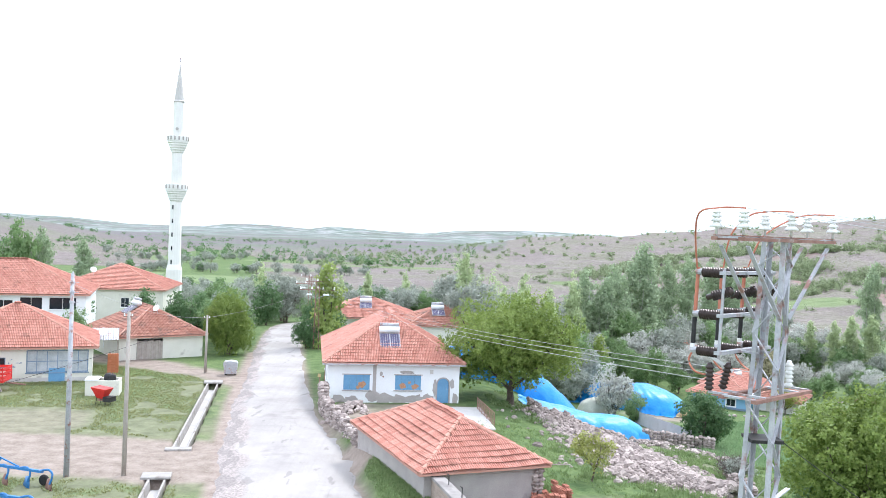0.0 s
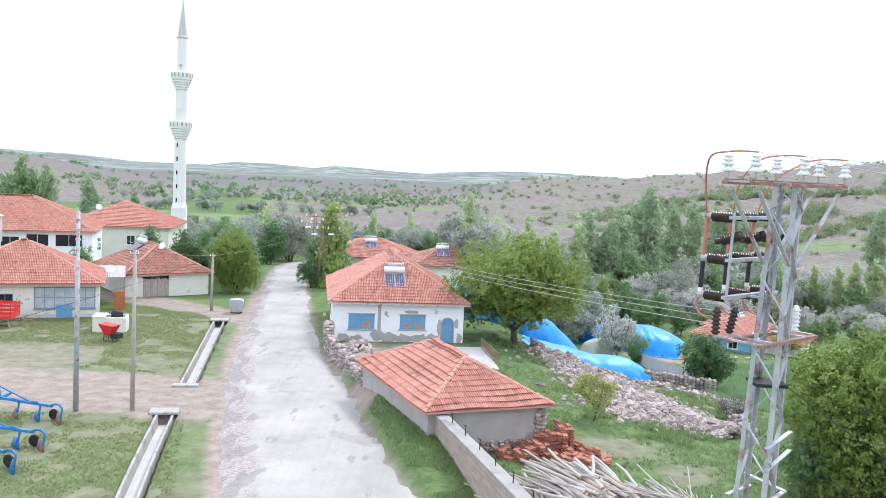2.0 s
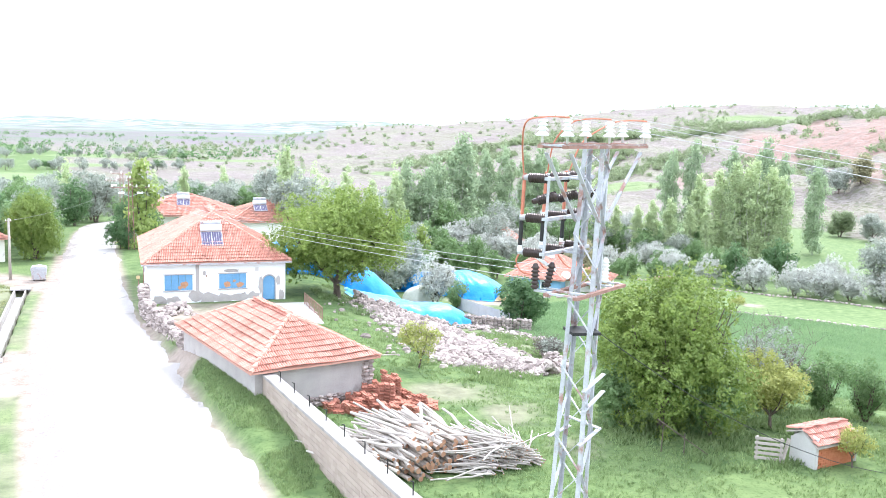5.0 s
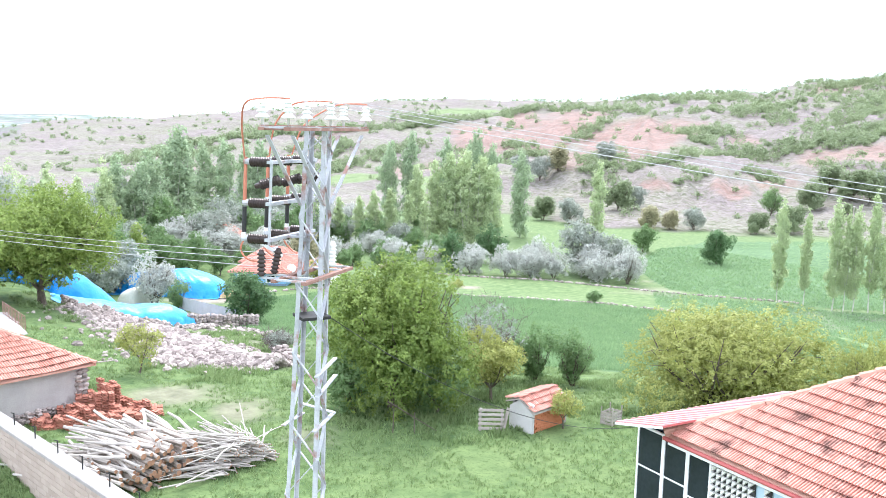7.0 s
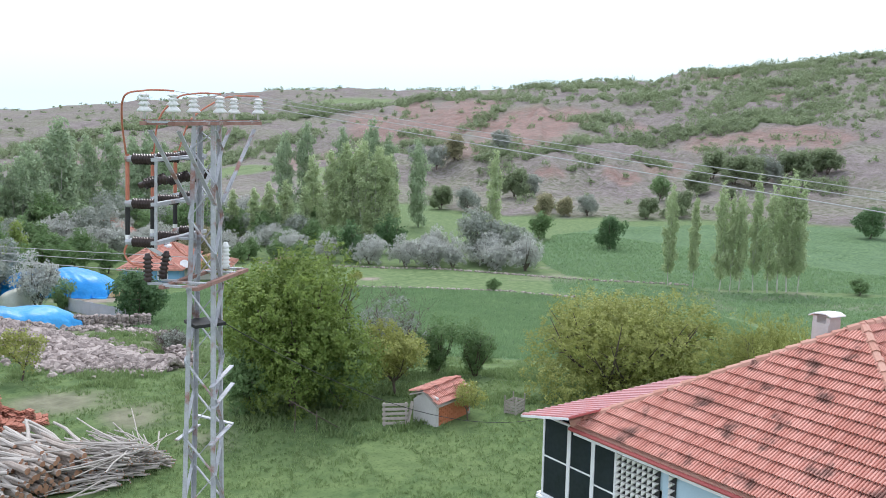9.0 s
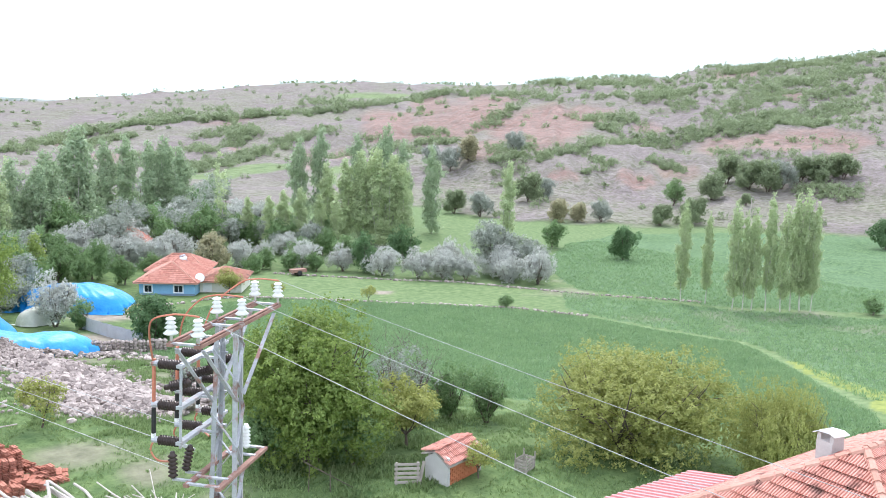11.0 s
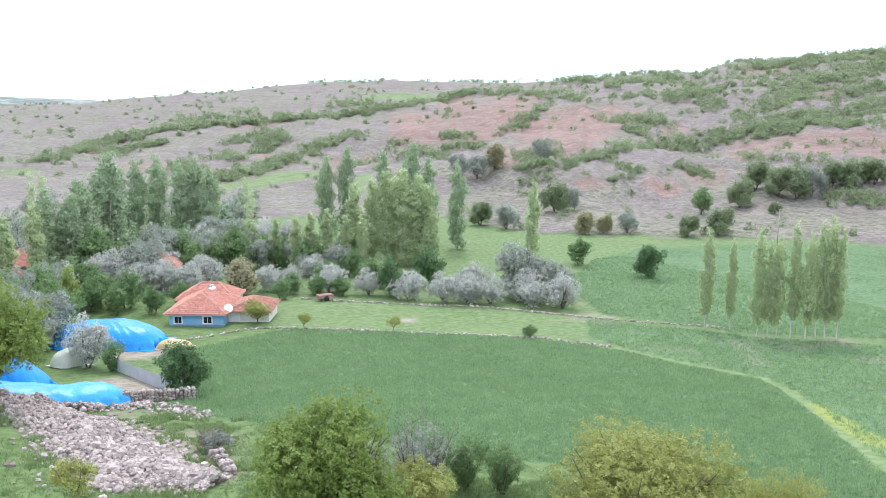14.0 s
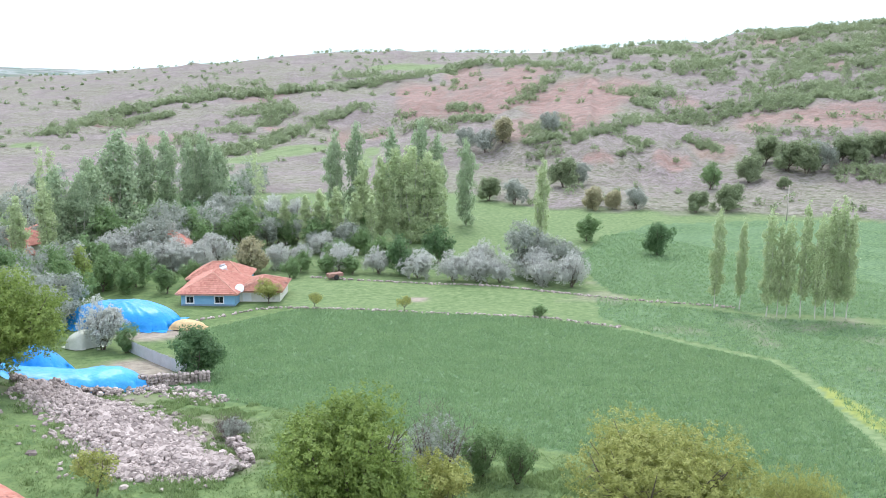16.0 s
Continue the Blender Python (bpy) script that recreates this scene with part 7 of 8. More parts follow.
def build_plough(x, y, turn, n, label):
    t = thing("plough", (x, y, 0), turn, label, "plough", "blue ploughs")
    part("beam", Geo().bar((-1.7, 0, 0.95), (1.7, 0.0, 0.85), 0.14, 0.12), M_PLOUGH, t)
    part("cross_beam", Geo().bar((-1.5, -0.55, 0.8), (-1.5, 0.9, 0.95), 0.12), M_PLOUGH, t)
    part("hitch", Geo().bar((-1.5, 0.2, 0.9), (-1.65, 0.2, 1.55), 0.1, 0.06), M_PLOUGH, t)
    part("hitch_brace", Geo().bar((-1.65, 0.2, 1.5), (0.3, 0.05, 0.95), 0.06), M_PLOUGH, t)
    for i in range(n):
        bx = -0.9 + i * 2.5 / max(1, n - 1)
        arm = [Vector((bx, 0, 0.9)), Vector((bx + 0.45, -0.02, 0.98)), Vector((bx + 0.68, -0.04, 0.75)), Vector((bx + 0.55, -0.06, 0.3))]
        part("shank", swept(spline_3d(arm, 4), 0.055, 6), M_PLOUGH, t)
        share = Geo()
        v = []
        for k in range(6):
            f = k / 5
            v += [(bx + 0.75 - 0.7 * f, -0.2 + 0.45 * f * f, 0.02 + 0.05 * f), (bx + 0.65 - 0.55 * f, -0.05 + 0.42 * f, 0.5 - 0.12 * abs(f - 0.4))]
        v += [(px + 0.0, py + 0.035, pz) for px, py, pz in v[:12]]
        f2 = [(2 * k, 2 * k + 2, 2 * k + 3, 2 * k + 1) for k in range(5)] + [(12 + 2 * k, 12 + 2 * k + 1, 12 + 2 * k + 3, 12 + 2 * k + 2) for k in range(5)]
        f2 += [(2 * k, 12 + 2 * k, 14 + 2 * k, 2 * k + 2) for k in range(5)] + [(2 * k + 1, 2 * k + 3, 15 + 2 * k, 13 + 2 * k) for k in range(5)]
        part("mouldboard", share.add(v, f2), M_PLOUGH if i % 2 else M_RUST, t, "worn curved mouldboard", flat=False)
    build_wheel(t, (1.4, 0.5, 0.28), 0.28, 0.1)
    return t


build_plough(-20.6, 43.2, -14, 3, "blue three-furrow plough with rusty shares on grass")
build_plough(-19.6, 38.9, -10, 3, "light blue plough with a hitch standing on grass")
build_plough(-19.4, 36.3, -18, 2, "small blue plough with curved arms on grass")


def build_bin():
    t = thing("rubbish_bin", (-18.15, 77.4, 0), 10, "grey galvanised rubbish container beside the track", "rubbish bin")
    g = Geo()
    v = [(-0.5, -0.4, 0.15), (0.5, -0.4, 0.15), (0.5, 0.4, 0.15), (-0.5, 0.4, 0.15), (-0.62, -0.5, 1.05), (0.62, -0.5, 1.05), (0.62, 0.5, 1.05), (-0.62, 0.5, 1.05)]
    part("body", g.add(v, [(3, 2, 1, 0), (0, 1, 5, 4), (1, 2, 6, 5), (2, 3, 7, 6), (3, 0, 4, 7), (4, 5, 6, 7)]), M_STEEL, t)
    part("lid", Geo().turned([(0.02, 0), (0.52, 0.0)], (0, 0, 1.2), seg=4), M_STEEL, t)
    part("domed_lid", Geo().prism([(-0.62, 1.06), (-0.5, 1.2), (0, 1.27), (0.5, 1.2), (0.62, 1.06)], -0.5, 0.5), M_STEEL, t)
    for x in (-0.4, 0.4):
        build_wheel(t, (x, 0.0, 0.09), 0.09, 0.06)
    return t


build_bin()


def brick_pile(x, y, turn, nx, ny, nz, label):
    t = thing("brick_stack", (x, y, height(x, y)), turn, label, "brick stack")
    rnd = random.Random(int(x * 10))
    shared = Geo().block((-0.14, -0.065, 0), (0.14, 0.065, 0.13), 0.01).mesh("brick", M_BRICK)
    for k in range(nz):
        for i in range(nx):
            for j in range(ny - (k > nz * 0.6) * 2):
                ob = new("brick", shared)
                ob.parent, ob.matrix_basis = t, pose((i - nx / 2) * 0.3 + rnd.uniform(-0.02, 0.02), (j - ny / 2) * 0.15, k * 0.135, 0, 0, rnd.uniform(-4, 4))
    return t


brick_pile(-28.0, 76.6, 20, 3, 5, 12, "tall stack of orange hollow bricks beside the workshop")


def sheet_roof():
    t = thing("lean_to", (-31.0, 81.0, 0), 20, "lean-to with a corrugated pale metal roof", "lean-to")
    g = Geo()
    n = 30
    for i in range(n + 1):
        x = -1.6 + 3.2 * i / n
        z = 0.035 * math.cos(i * math.pi)
        g.v += [(x, -2.2, 2.45 + z), (x, 2.2, 3.0 + z), (x, -2.2, 2.43 + z), (x, 2.2, 2.98 + z)]
    for i in range(n):
        a, b = 4 * i, 4 * i + 4
        g.f += [(a, b, b + 1, a + 1), (a + 2, a + 3, b + 3, b + 2), (a, a + 2, b + 2, b), (a + 1, b + 1, b + 3, a + 3)]
    part("sheet", g, M_STEEL, t)
    for x in (-1.5, 1.5):
        for y, h in ((-2.0, 2.4), (2.0, 2.9)):
            part("post", Geo().bar((x, y, -0.1), (x, y, h), 0.1), M_WOODGREY, t)
    return t


sheet_roof()


# ---- stacked tiles and timber inside the wall ----
def tile_stack(x, y, turn, cols, rows, layers, rnd, label):
    t = thing("tile_stack", (x, y, height(x, y)), turn, label, "tile stack", "stacked roof tiles")
    for i in range(cols):
        for j in range(rows):
            h = max(2, layers - rnd.randint(0, 4))
            for k in range(h):
                ob = new("tile", TILE_FLAT)
                ob.parent, ob.matrix_basis = t, pose((i - cols / 2) * 0.27 + rnd.uniform(-0.03, 0.03), (j - rows / 2) * 0.44 + rnd.uniform(-0.03, 0.03), k * 0.075, rnd.uniform(-3, 3), rnd.uniform(-4, 4), rnd.uniform(-7, 7))
    return t


TILE_FLAT = Geo().block((-0.12, 0, 0), (0.12, 0.42, 0.028), 0.008).block((-0.12, 0, 0.026), (-0.085, 0.42, 0.055), 0.008).block((0.02, 0, 0.026), (0.055, 0.42, 0.05), 0.008).mesh("tile", M_STACK)
rnd = random.Random(12)
for x, y, turn, c, r, n in ((3.3, 41.6, 10, 3, 2, 7), (4.5, 41.9, -12, 3, 2, 8), (4.4, 40.4, 30, 3, 2, 10), (5.4, 40.9, 5, 3, 2, 9), (5.3, 42.2, -8, 3, 2, 13), (6.35, 42.3, 14, 3, 2, 20), (6.5, 41.0, -15, 3, 2, 8), (7.5, 41.5, 20, 3, 2, 7), (5.1, 39.5, -6, 3, 1, 7), (8.3, 41.2, -10, 2, 2, 5), (2.6, 42.4, 8, 2, 2, 5), (7.0, 42.7, 25, 2, 2, 9), (3.6, 40.7, -20, 3, 2, 6), (6.0, 39.9, 12, 3, 2, 8), (7.1, 40.2, -25, 3, 2, 7), (8.0, 40.4, 15, 3, 1, 6), (6.0, 41.7, 3, 3, 2, 15), (4.9, 41.2, 18, 3, 2, 10)):
    tile_stack(x, y, turn, c, r, n, rnd, "stack of spare red clay roof tiles on the grass")


def log_mesh(rnd, r, l, material):
    """One bent, tapered log along +y."""
    g = Geo()
    bend = [Vector((rnd.uniform(-0.05, 0.05) * l * 0.5, l * f, rnd.uniform(-0.04, 0.04) * l * 0.4)) for f in (0, 0.33, 0.66, 1)]
    rad = [r, r * 0.93, r * 0.86, r * 0.72]
    seg = 7
    for k, p in enumerate(bend):
        for i in range(seg):
            a = 2 * math.pi * i / seg
            q = rad[k] * rnd.uniform(0.88, 1.1)
            g.v.append((p.x + q * math.cos(a), p.y, p.z + q * math.sin(a)))
    for k in range(3):
        g.f += [(k * seg + i, k * seg + (i + 1) % seg, (k + 1) * seg + (i + 1) % seg, (k + 1) * seg + i) for i in range(seg)]
    g.f += [tuple(range(seg - 1, -1, -1)), tuple(range(3 * seg, 4 * seg))]
    me = g.mesh("log", material)
    me.materials.append(M_SAWN)
    for k in (-1, -2):
        me.polygons[len(me.polygons) + k].material_index = 1
    return me


def build_logs():
    """Firewood stacked with its sawn ends to the south-east, pale branches thrown on top, and a heap of thin sticks beside it."""
    rnd = random.Random(31)
    logs = [log_mesh(rnd, rnd.uniform(0.075, 0.14), rnd.uniform(2.3, 3.2), M_LOG) for _ in range(12)]
    pile = thing("log_pile", (7.0, 32.5, 0), 22, "stacked firewood logs with brown sawn ends beside the wall", "log pile")
    for k in range(7):
        z = 0.1 + 0.185 * k
        half = 1.75 - 0.09 * k
        u = -half + (0.11 if k % 2 else 0)
        while u < half:
            ob = new("log", rnd.choice(logs))
            ob.parent = pile
            ob.matrix_basis = pose(u + rnd.gauss(0, 0.03), rnd.uniform(-0.25, 0.3), z + rnd.gauss(0, 0.025), rnd.uniform(-2.5, 2.5), rnd.uniform(0, 360), rnd.gauss(0, 3.5))
            u += rnd.uniform(0.2, 0.27)
    small = [log_mesh(rnd, rnd.uniform(0.05, 0.10), rnd.uniform(2.4, 3.8), M_PALELOG) for _ in range(9)]
    pile = thing("branch_pile", (5.9, 33.6, 0), 22, "pale weathered branches heaped over the stacked logs", "branch pile")
    for i in range(135):
        u = rnd.uniform(-1, 1)
        lift = 1.32 - 0.55 * max(0.0, -u) - 0.2 * u * u
        on = rnd.random()
        ob = new("branch", rnd.choice(small))
        ob.parent = pile
        ob.matrix_basis = pose(u * 2.2, -0.6 + rnd.uniform(-0.9, 1.6), 0.12 + lift * (0.35 + 0.65 * on), rnd.uniform(-8, 3), rnd.uniform(0, 360), rnd.gauss(6, 15))
    part("prop_post", Geo().tube((0.55, -1.2, 0.0), (0.35, -0.85, 1.45), 0.1, 0.075, 7), M_PALELOG, pile, "split pale post leaning on the pile")
    thin = [log_mesh(rnd, rnd.uniform(0.02, 0.042), rnd.uniform(2.0, 3.2), M_PALELOG) for _ in range(9)]
    pile = thing("stick_pile", (9.35, 33.7, 0), 22, "heap of thin bleached sticks on the grass", "stick pile")
    for i in range(260):
        u = rnd.uniform(-1, 1)
        ob = new("stick", rnd.choice(thin))
        ob.parent = pile
        ob.matrix_basis = pose(u * 1.45 + rnd.gauss(0, 0.1), -1.2 + rnd.uniform(-0.45, 0.7), 0.05 + 1.2 * (1 - u * u) * rnd.random() ** 0.8, rnd.uniform(-10, 13), rnd.uniform(0, 360), rnd.gauss(20, 30))
    return pile


build_logs()


# ---- covered heaps, rubble and the field edge ----
def tarp_mound(x, y, turn, hx, hy, h, material, label, seed=1, name="tarpaulin_mound", tilt=0.0):
    """A sagging sheet over a heap, with folds and a loose hem."""
    g = Geo()
    n, m = 90, 60
    base = height(x, y)
    for i in range(n + 1):
        for j in range(m + 1):
            u, w = 2 * i / n - 1, 2 * j / m - 1
            q = (abs(u) ** 2.6 + abs(w) ** 2.4)
            px, py = u * hx, w * hy
            a = radians(turn)
            wx, wy = x + px * math.cos(a) - py * math.sin(a), y + px * math.sin(a) + py * math.cos(a)
            fold = 0.12 * noise.noise((wx * 0.9, wy * 0.9, seed)) + 0.16 * (0.3 - abs(noise.noise((wx * 1.1 + wy * 0.3, wy * 0.3, seed + 3)))) + 0.08 * (0.3 - abs(noise.noise((wx * 0.7 - wy * 1.2, wy * 1.7, seed + 4)))) + 0.22 * noise.noise((wx * 0.3, wy * 0.3, seed + 7))
            z = h * (1 + tilt * u) * max(0.0, 1 - q) ** 0.55 + fold * (0.35 + 0.65 * max(0, 1 - q))
            edge = 0.12 * noise.noise((wx * 1.3, wy * 1.3, seed + 5))
            g.v.append((px * (1 + edge * (q > 0.9)), py * (1 + edge * (q > 0.9)), max(0.04, z + 0.05) + height(wx, wy) - base))
    for i in range(n):
        for j in range(m):
            k = i * (m + 1) + j
            g.f.append((k, k + m + 1, k + m + 2, k + 1))
    return single(name, g, material, label, "covered heap", "covered heaps", at=(x, y, base), turn=turn, flat=False)


tarp_mound(12.7, 76.8, -4, 5.6, 3.0, 1.5, M_TARP_PALE, "long heap under a pale blue tarpaulin behind stones", 3, tilt=0.55)
tarp_mound(6.2, 84.0, 4, 7.6, 3.8, 3.0, M_TARP, "heap under a deep blue tarpaulin beside the walnut tree", 5)
tarp_mound(23.6, 107.4, -34, 6.8, 4.2, 2.9, M_TARP, "large straw heap under a bright blue tarpaulin", 9)
tarp_mound(17.2, 96.8, 20, 1.9, 1.5, 1.7, M_BAG, "rounded heap under pale translucent plastic", 11)
tarp_mound(29.6, 101.3, -30, 2.1, 1.2, 0.9, M_STRAW, "spill of loose yellow straw below the tarpaulin", 13, "straw_mound")


def build_rubble(line, label, seed, count, name="rubble"):
    """A bank of fallen building stones heaped along a line of (x, y, half width, height)."""
    rnd, g = random.Random(seed), Geo()
    for i in range(count):
        f = rnd.random() * (len(line) - 1)
        k = min(int(f), len(line) - 2)
        p = [a + (b - a) * (f - k) for a, b in zip(line[k], line[k + 1])]
        d = Vector((line[k + 1][0] - line[k][0], line[k + 1][1] - line[k][1], 0)).normalized()
        o = max(-1.25, min(1.25, rnd.gauss(0, 0.52)))
        x, y = p[0] - d.y * o * p[2], p[1] + d.x * o * p[2]
        lift = p[3] * max(0, 1 - abs(o) ** 1.6) * (0.75 + 0.5 * noise.noise((x * 0.6, y * 0.6, seed)))
        v, fc = rock(rnd, rnd.uniform(0.17, 0.5) * (1.6 if rnd.random() < 0.12 else 1.0), 0.72)
        g.add(v, fc, Matrix.Translation((x, y, height(x, y) + lift * rnd.uniform(0.72, 1.0) + 0.02)) @ pose(0, 0, 0, rnd.uniform(-40, 40), rnd.uniform(-40, 40), rnd.uniform(0, 360)))
    return single(name, g, M_STONE, label, "rubble", kind="stuff")


RUBBLE = [(9.5, 72.2, 3.0, 1.1), (12.0, 67.5, 3.4, 1.2), (12.6, 61.5, 3.5, 1.1), (12.9, 56, 3.5, 1.0), (13.9, 51.6, 2.6, 0.9), (16.4, 48.0, 1.2, 0.8)]
build_rubble(RUBBLE, "bank of grey and pink fallen building stones in grass", 41, 5600)
build_rubble([(x, y, w * 1.75, 0.12) for x, y, w, h in RUBBLE], "loose fallen stones strewn over the grass bank", 49, 520)
build_rubble([(15.5, 74, 2.4, 0.2), (19.5, 73, 2.2, 0.2), (21.5, 66, 1.6, 0.15)], "broken red and grey stones beside the field wall", 53, 260)
build_rubble([(7.5, 73.2, 0.8, 0.9), (11, 73.4, 0.8, 1.1), (15.5, 72.8, 0.8, 0.9)], "tumbled stone wall in front of the covered heap", 43, 420)
build_rubble([(-6.8, 58.5, 1.3, 0.35), (-4.5, 60.5, 1.8, 0.4), (-1.5, 61.5, 1.8, 0.35), (0.5, 60, 1.0, 0.3)], "loose pale stones in the front yard", 47, 420)
build_rubble([(10.2, 51.5, 1.3, 0.3), (12, 50.5, 1.5, 0.35), (14, 49.5, 1.2, 0.3)], "scatter of small stones below the rubble bank", 45, 260)


def rubble_core():
    """The earth under the stones."""
    g = Geo()
    n, m = 60, 10
    pts = []
    for i in range(n + 1):
        f = i / n * (len(RUBBLE) - 1)
        k = min(int(f), len(RUBBLE) - 2)
        p = [a + (b - a) * (f - k) for a, b in zip(RUBBLE[k], RUBBLE[k + 1])]
        d = Vector((RUBBLE[k + 1][0] - RUBBLE[k][0], RUBBLE[k + 1][1] - RUBBLE[k][1], 0)).normalized()
        for j in range(m + 1):
            o = 2 * j / m - 1
            x, y = p[0] - d.y * o * p[2] * 1.1, p[1] + d.x * o * p[2] * 1.1
            g.v.append((x, y, height(x, y) - 0.1 + 0.55 * p[3] * max(0, 1 - abs(o) ** 1.6)))
    for i in range(n):
        g.f += [(i * (m + 1) + j, i * (m + 1) + j + 1, (i + 1) * (m + 1) + j + 1, (i + 1) * (m + 1) + j) for j in range(m)]
    single("rubble_earth", g, M_COPING, "grey earth bank under the fallen stones", "earth bank", kind="structure", flat=False)


rubble_core()
single("wall_field", stone_wall_geo((16.4, 75.6), (23.5, 74.4), -0.2, 0.9, 0.5, 51, 0.34, height), M_STONE, "low dry stone wall below the metal fence", "wall", kind="structure")
single("wall_ruin", stone_wall_geo((18.6, 55.4), (17.9, 49.4), -0.2, 0.5, 0.6, 52, 0.34, height), M_STONE, "broken end of a ruined stone wall", "wall", kind="structure")


def stone_row(line, label, seed):
    rnd, g = random.Random(seed), Geo()
    for p in spline(line, 0.42):
        for _ in range(2):
            x, y = p.x + rnd.gauss(0, 0.25), p.y + rnd.gauss(0, 0.25)
            v, f = rock(rnd, rnd.uniform(0.2, 0.5), 0.7)
            g.add(v, f, Matrix.Translation((x, y, height(x, y) + 0.1)) @ pose(0, 0, 0, rnd.uniform(-30, 30), rnd.uniform(-30, 30), rnd.uniform(0, 360)))
    single("stone_row", g, M_STONE, label, "stone row", kind="stuff")


stone_row([(31, 104.5), (40, 107.5), (45.5, 106.2), (55, 98.8), (62, 92.4), (69.5, 85.8), (74.6, 76)], "low row of field stones along the meadow edge", 61)
stone_row([(56, 124.5), (66, 114), (75, 106.5), (80.5, 99), (88, 88), (97, 77)], "low row of field stones beside the stream shrubs", 62)


def build_fence():
    t = thing("metal_fence", (0, 0, 0), 0, "grey corrugated metal fence beside the heaps", "fence")
    p, q = Vector((20.6, 92.6)), Vector((22.4, 77.6))
    n = 17
    for i in range(n):
        a, b = p.lerp(q, i / n), p.lerp(q, (i + 1) / n - 0.004)
        za, zb = height(*a), height(*b)
        g = Geo()
        k = 9
        d = (b - a).normalized()
        for s in range(k + 1):
            f = s / k
            o = 0.025 * (1 if s % 2 else -1)
            x, y, z = a.x + (b.x - a.x) * f - d.y * o, a.y + (b.y - a.y) * f + d.x * o, za + (zb - za) * f
            g.v += [(x, y, z - 0.1), (x, y, z + 1.25 + 0.02 * (i % 3))]
        g.f = [(2 * s, 2 * s + 2, 2 * s + 3, 2 * s + 1) for s in range(k)]
        part("panel", g, M_PALEZINC, t)
    for i in range(0, n + 1, 3):
        a = p.lerp(q, i / n)
        part("post", Geo().bar((a.x + 0.06, a.y, height(*a) - 0.2), (a.x + 0.06, a.y, height(*a) + 1.3), 0.07), M_WOODGREY, t)
    return t


M_PALEZINC = surface("weathered_zinc", (0.42, 0.42, 0.43), (0.58, 0.58, 0.60), 1.0, 12.0, 0.6, 0.1, metal=0.2)
build_fence()


# ---- blue house ----
def build_blue_house():
    z = -8.1
    t = thing("blue_house", (38.4, 117.3, z), -32, "blue limewashed farmhouse with a red tiled roof and white window frames", "house")
    hx, hy = 3.55, 4.6
    wins = [(-2.9, 1.0), (0.9, 1.15)]
    wall_ring(t, hx, hy, -0.5, 1.75, M_BLUEWALL, [("south", a, a + w, 0.45, 1.4) for a, w in wins])
    for a, w in wins:
        wn = window(t, pose(a, -hy, 0.45), w, 0.95, M_PVC, M_GLASS, 2, 1)
        g = Geo()
        for x0, x1, z0, z1 in ((-0.1, 0.0, -0.1, 1.05), (w, w + 0.1, -0.1, 1.05), (0.0, w, 0.95, 1.05), (0.0, w, -0.1, 0.0)):
            g.box((x0, -0.03, z0), (x1, 0.02, z1))
        part("surround", g, M_PVC, wn, "white painted surround")
    part("plinth", Geo().block((-hx - 0.04, -hy - 0.04, -0.5), (hx + 0.04, -hy - 0.003, 0.3), 0.02), M_SLATE, t, "dark blue painted plinth")
    hip_roof(t, 4.15, 5.2, 1.2, 1.78, 2.1, "y", (0.27, 0.4), M_TILE, wave=0.06, seed=16)
    a = thing("annex", (44.6, 115.6, z), -32, "low pink and white annex with a patchy tiled roof", "annex")
    wall_ring(a, 2.9, 3.4, -0.5, 1.35, M_CREAM, [("south", -2.2, -1.0, 0.0, 1.2)])
    part("door", Geo().block((-2.2, -3.36, 0.0), (-1.0, -3.3, 1.2), 0.01), M_PVC, a, "white metal door")
    hip_roof(a, 3.3, 3.8, 1.0, 1.4, 1.25, "y", (0.27, 0.4), M_TILE_OLD, wave=0.08, seed=17)
    b = thing("rear_wing", (41.4, 123.6, z), -32, "rear wing with a red tiled roof", "annex")
    wall_ring(b, 4.0, 3.0, -0.5, 1.7, M_BLUEWALL)
    hip_roof(b, 4.4, 3.4, 1.2, 1.75, 1.9, "x", (0.27, 0.4), M_TILE, wave=0.05, seed=18)


build_blue_house()
solar_heater((41.2, 117.4, -5.75), 40, 30, "white solar water heater with a pale blue tank", 1.2, 2.0)
dish((40.0, 112.4, -6.9), -10, "white satellite dish on the blue house eave", 0.9, 0.62)
plant("small", 43.4, 110.6, 3.4, label="leafy green bush in front of the annex")
t = thing("cart", (58.5, 121.5, height(58.5, 121.5)), 0, "rusty cart beside a wooden fence", "cart")
part("bed", Geo().block((-1.2, -0.6, 0.5), (1.2, 0.6, 1.0), 0.02), M_RUST, t)
for y in (-0.65, 0.65):
    build_wheel(t, (0, y, 0.42), 0.42, 0.12)


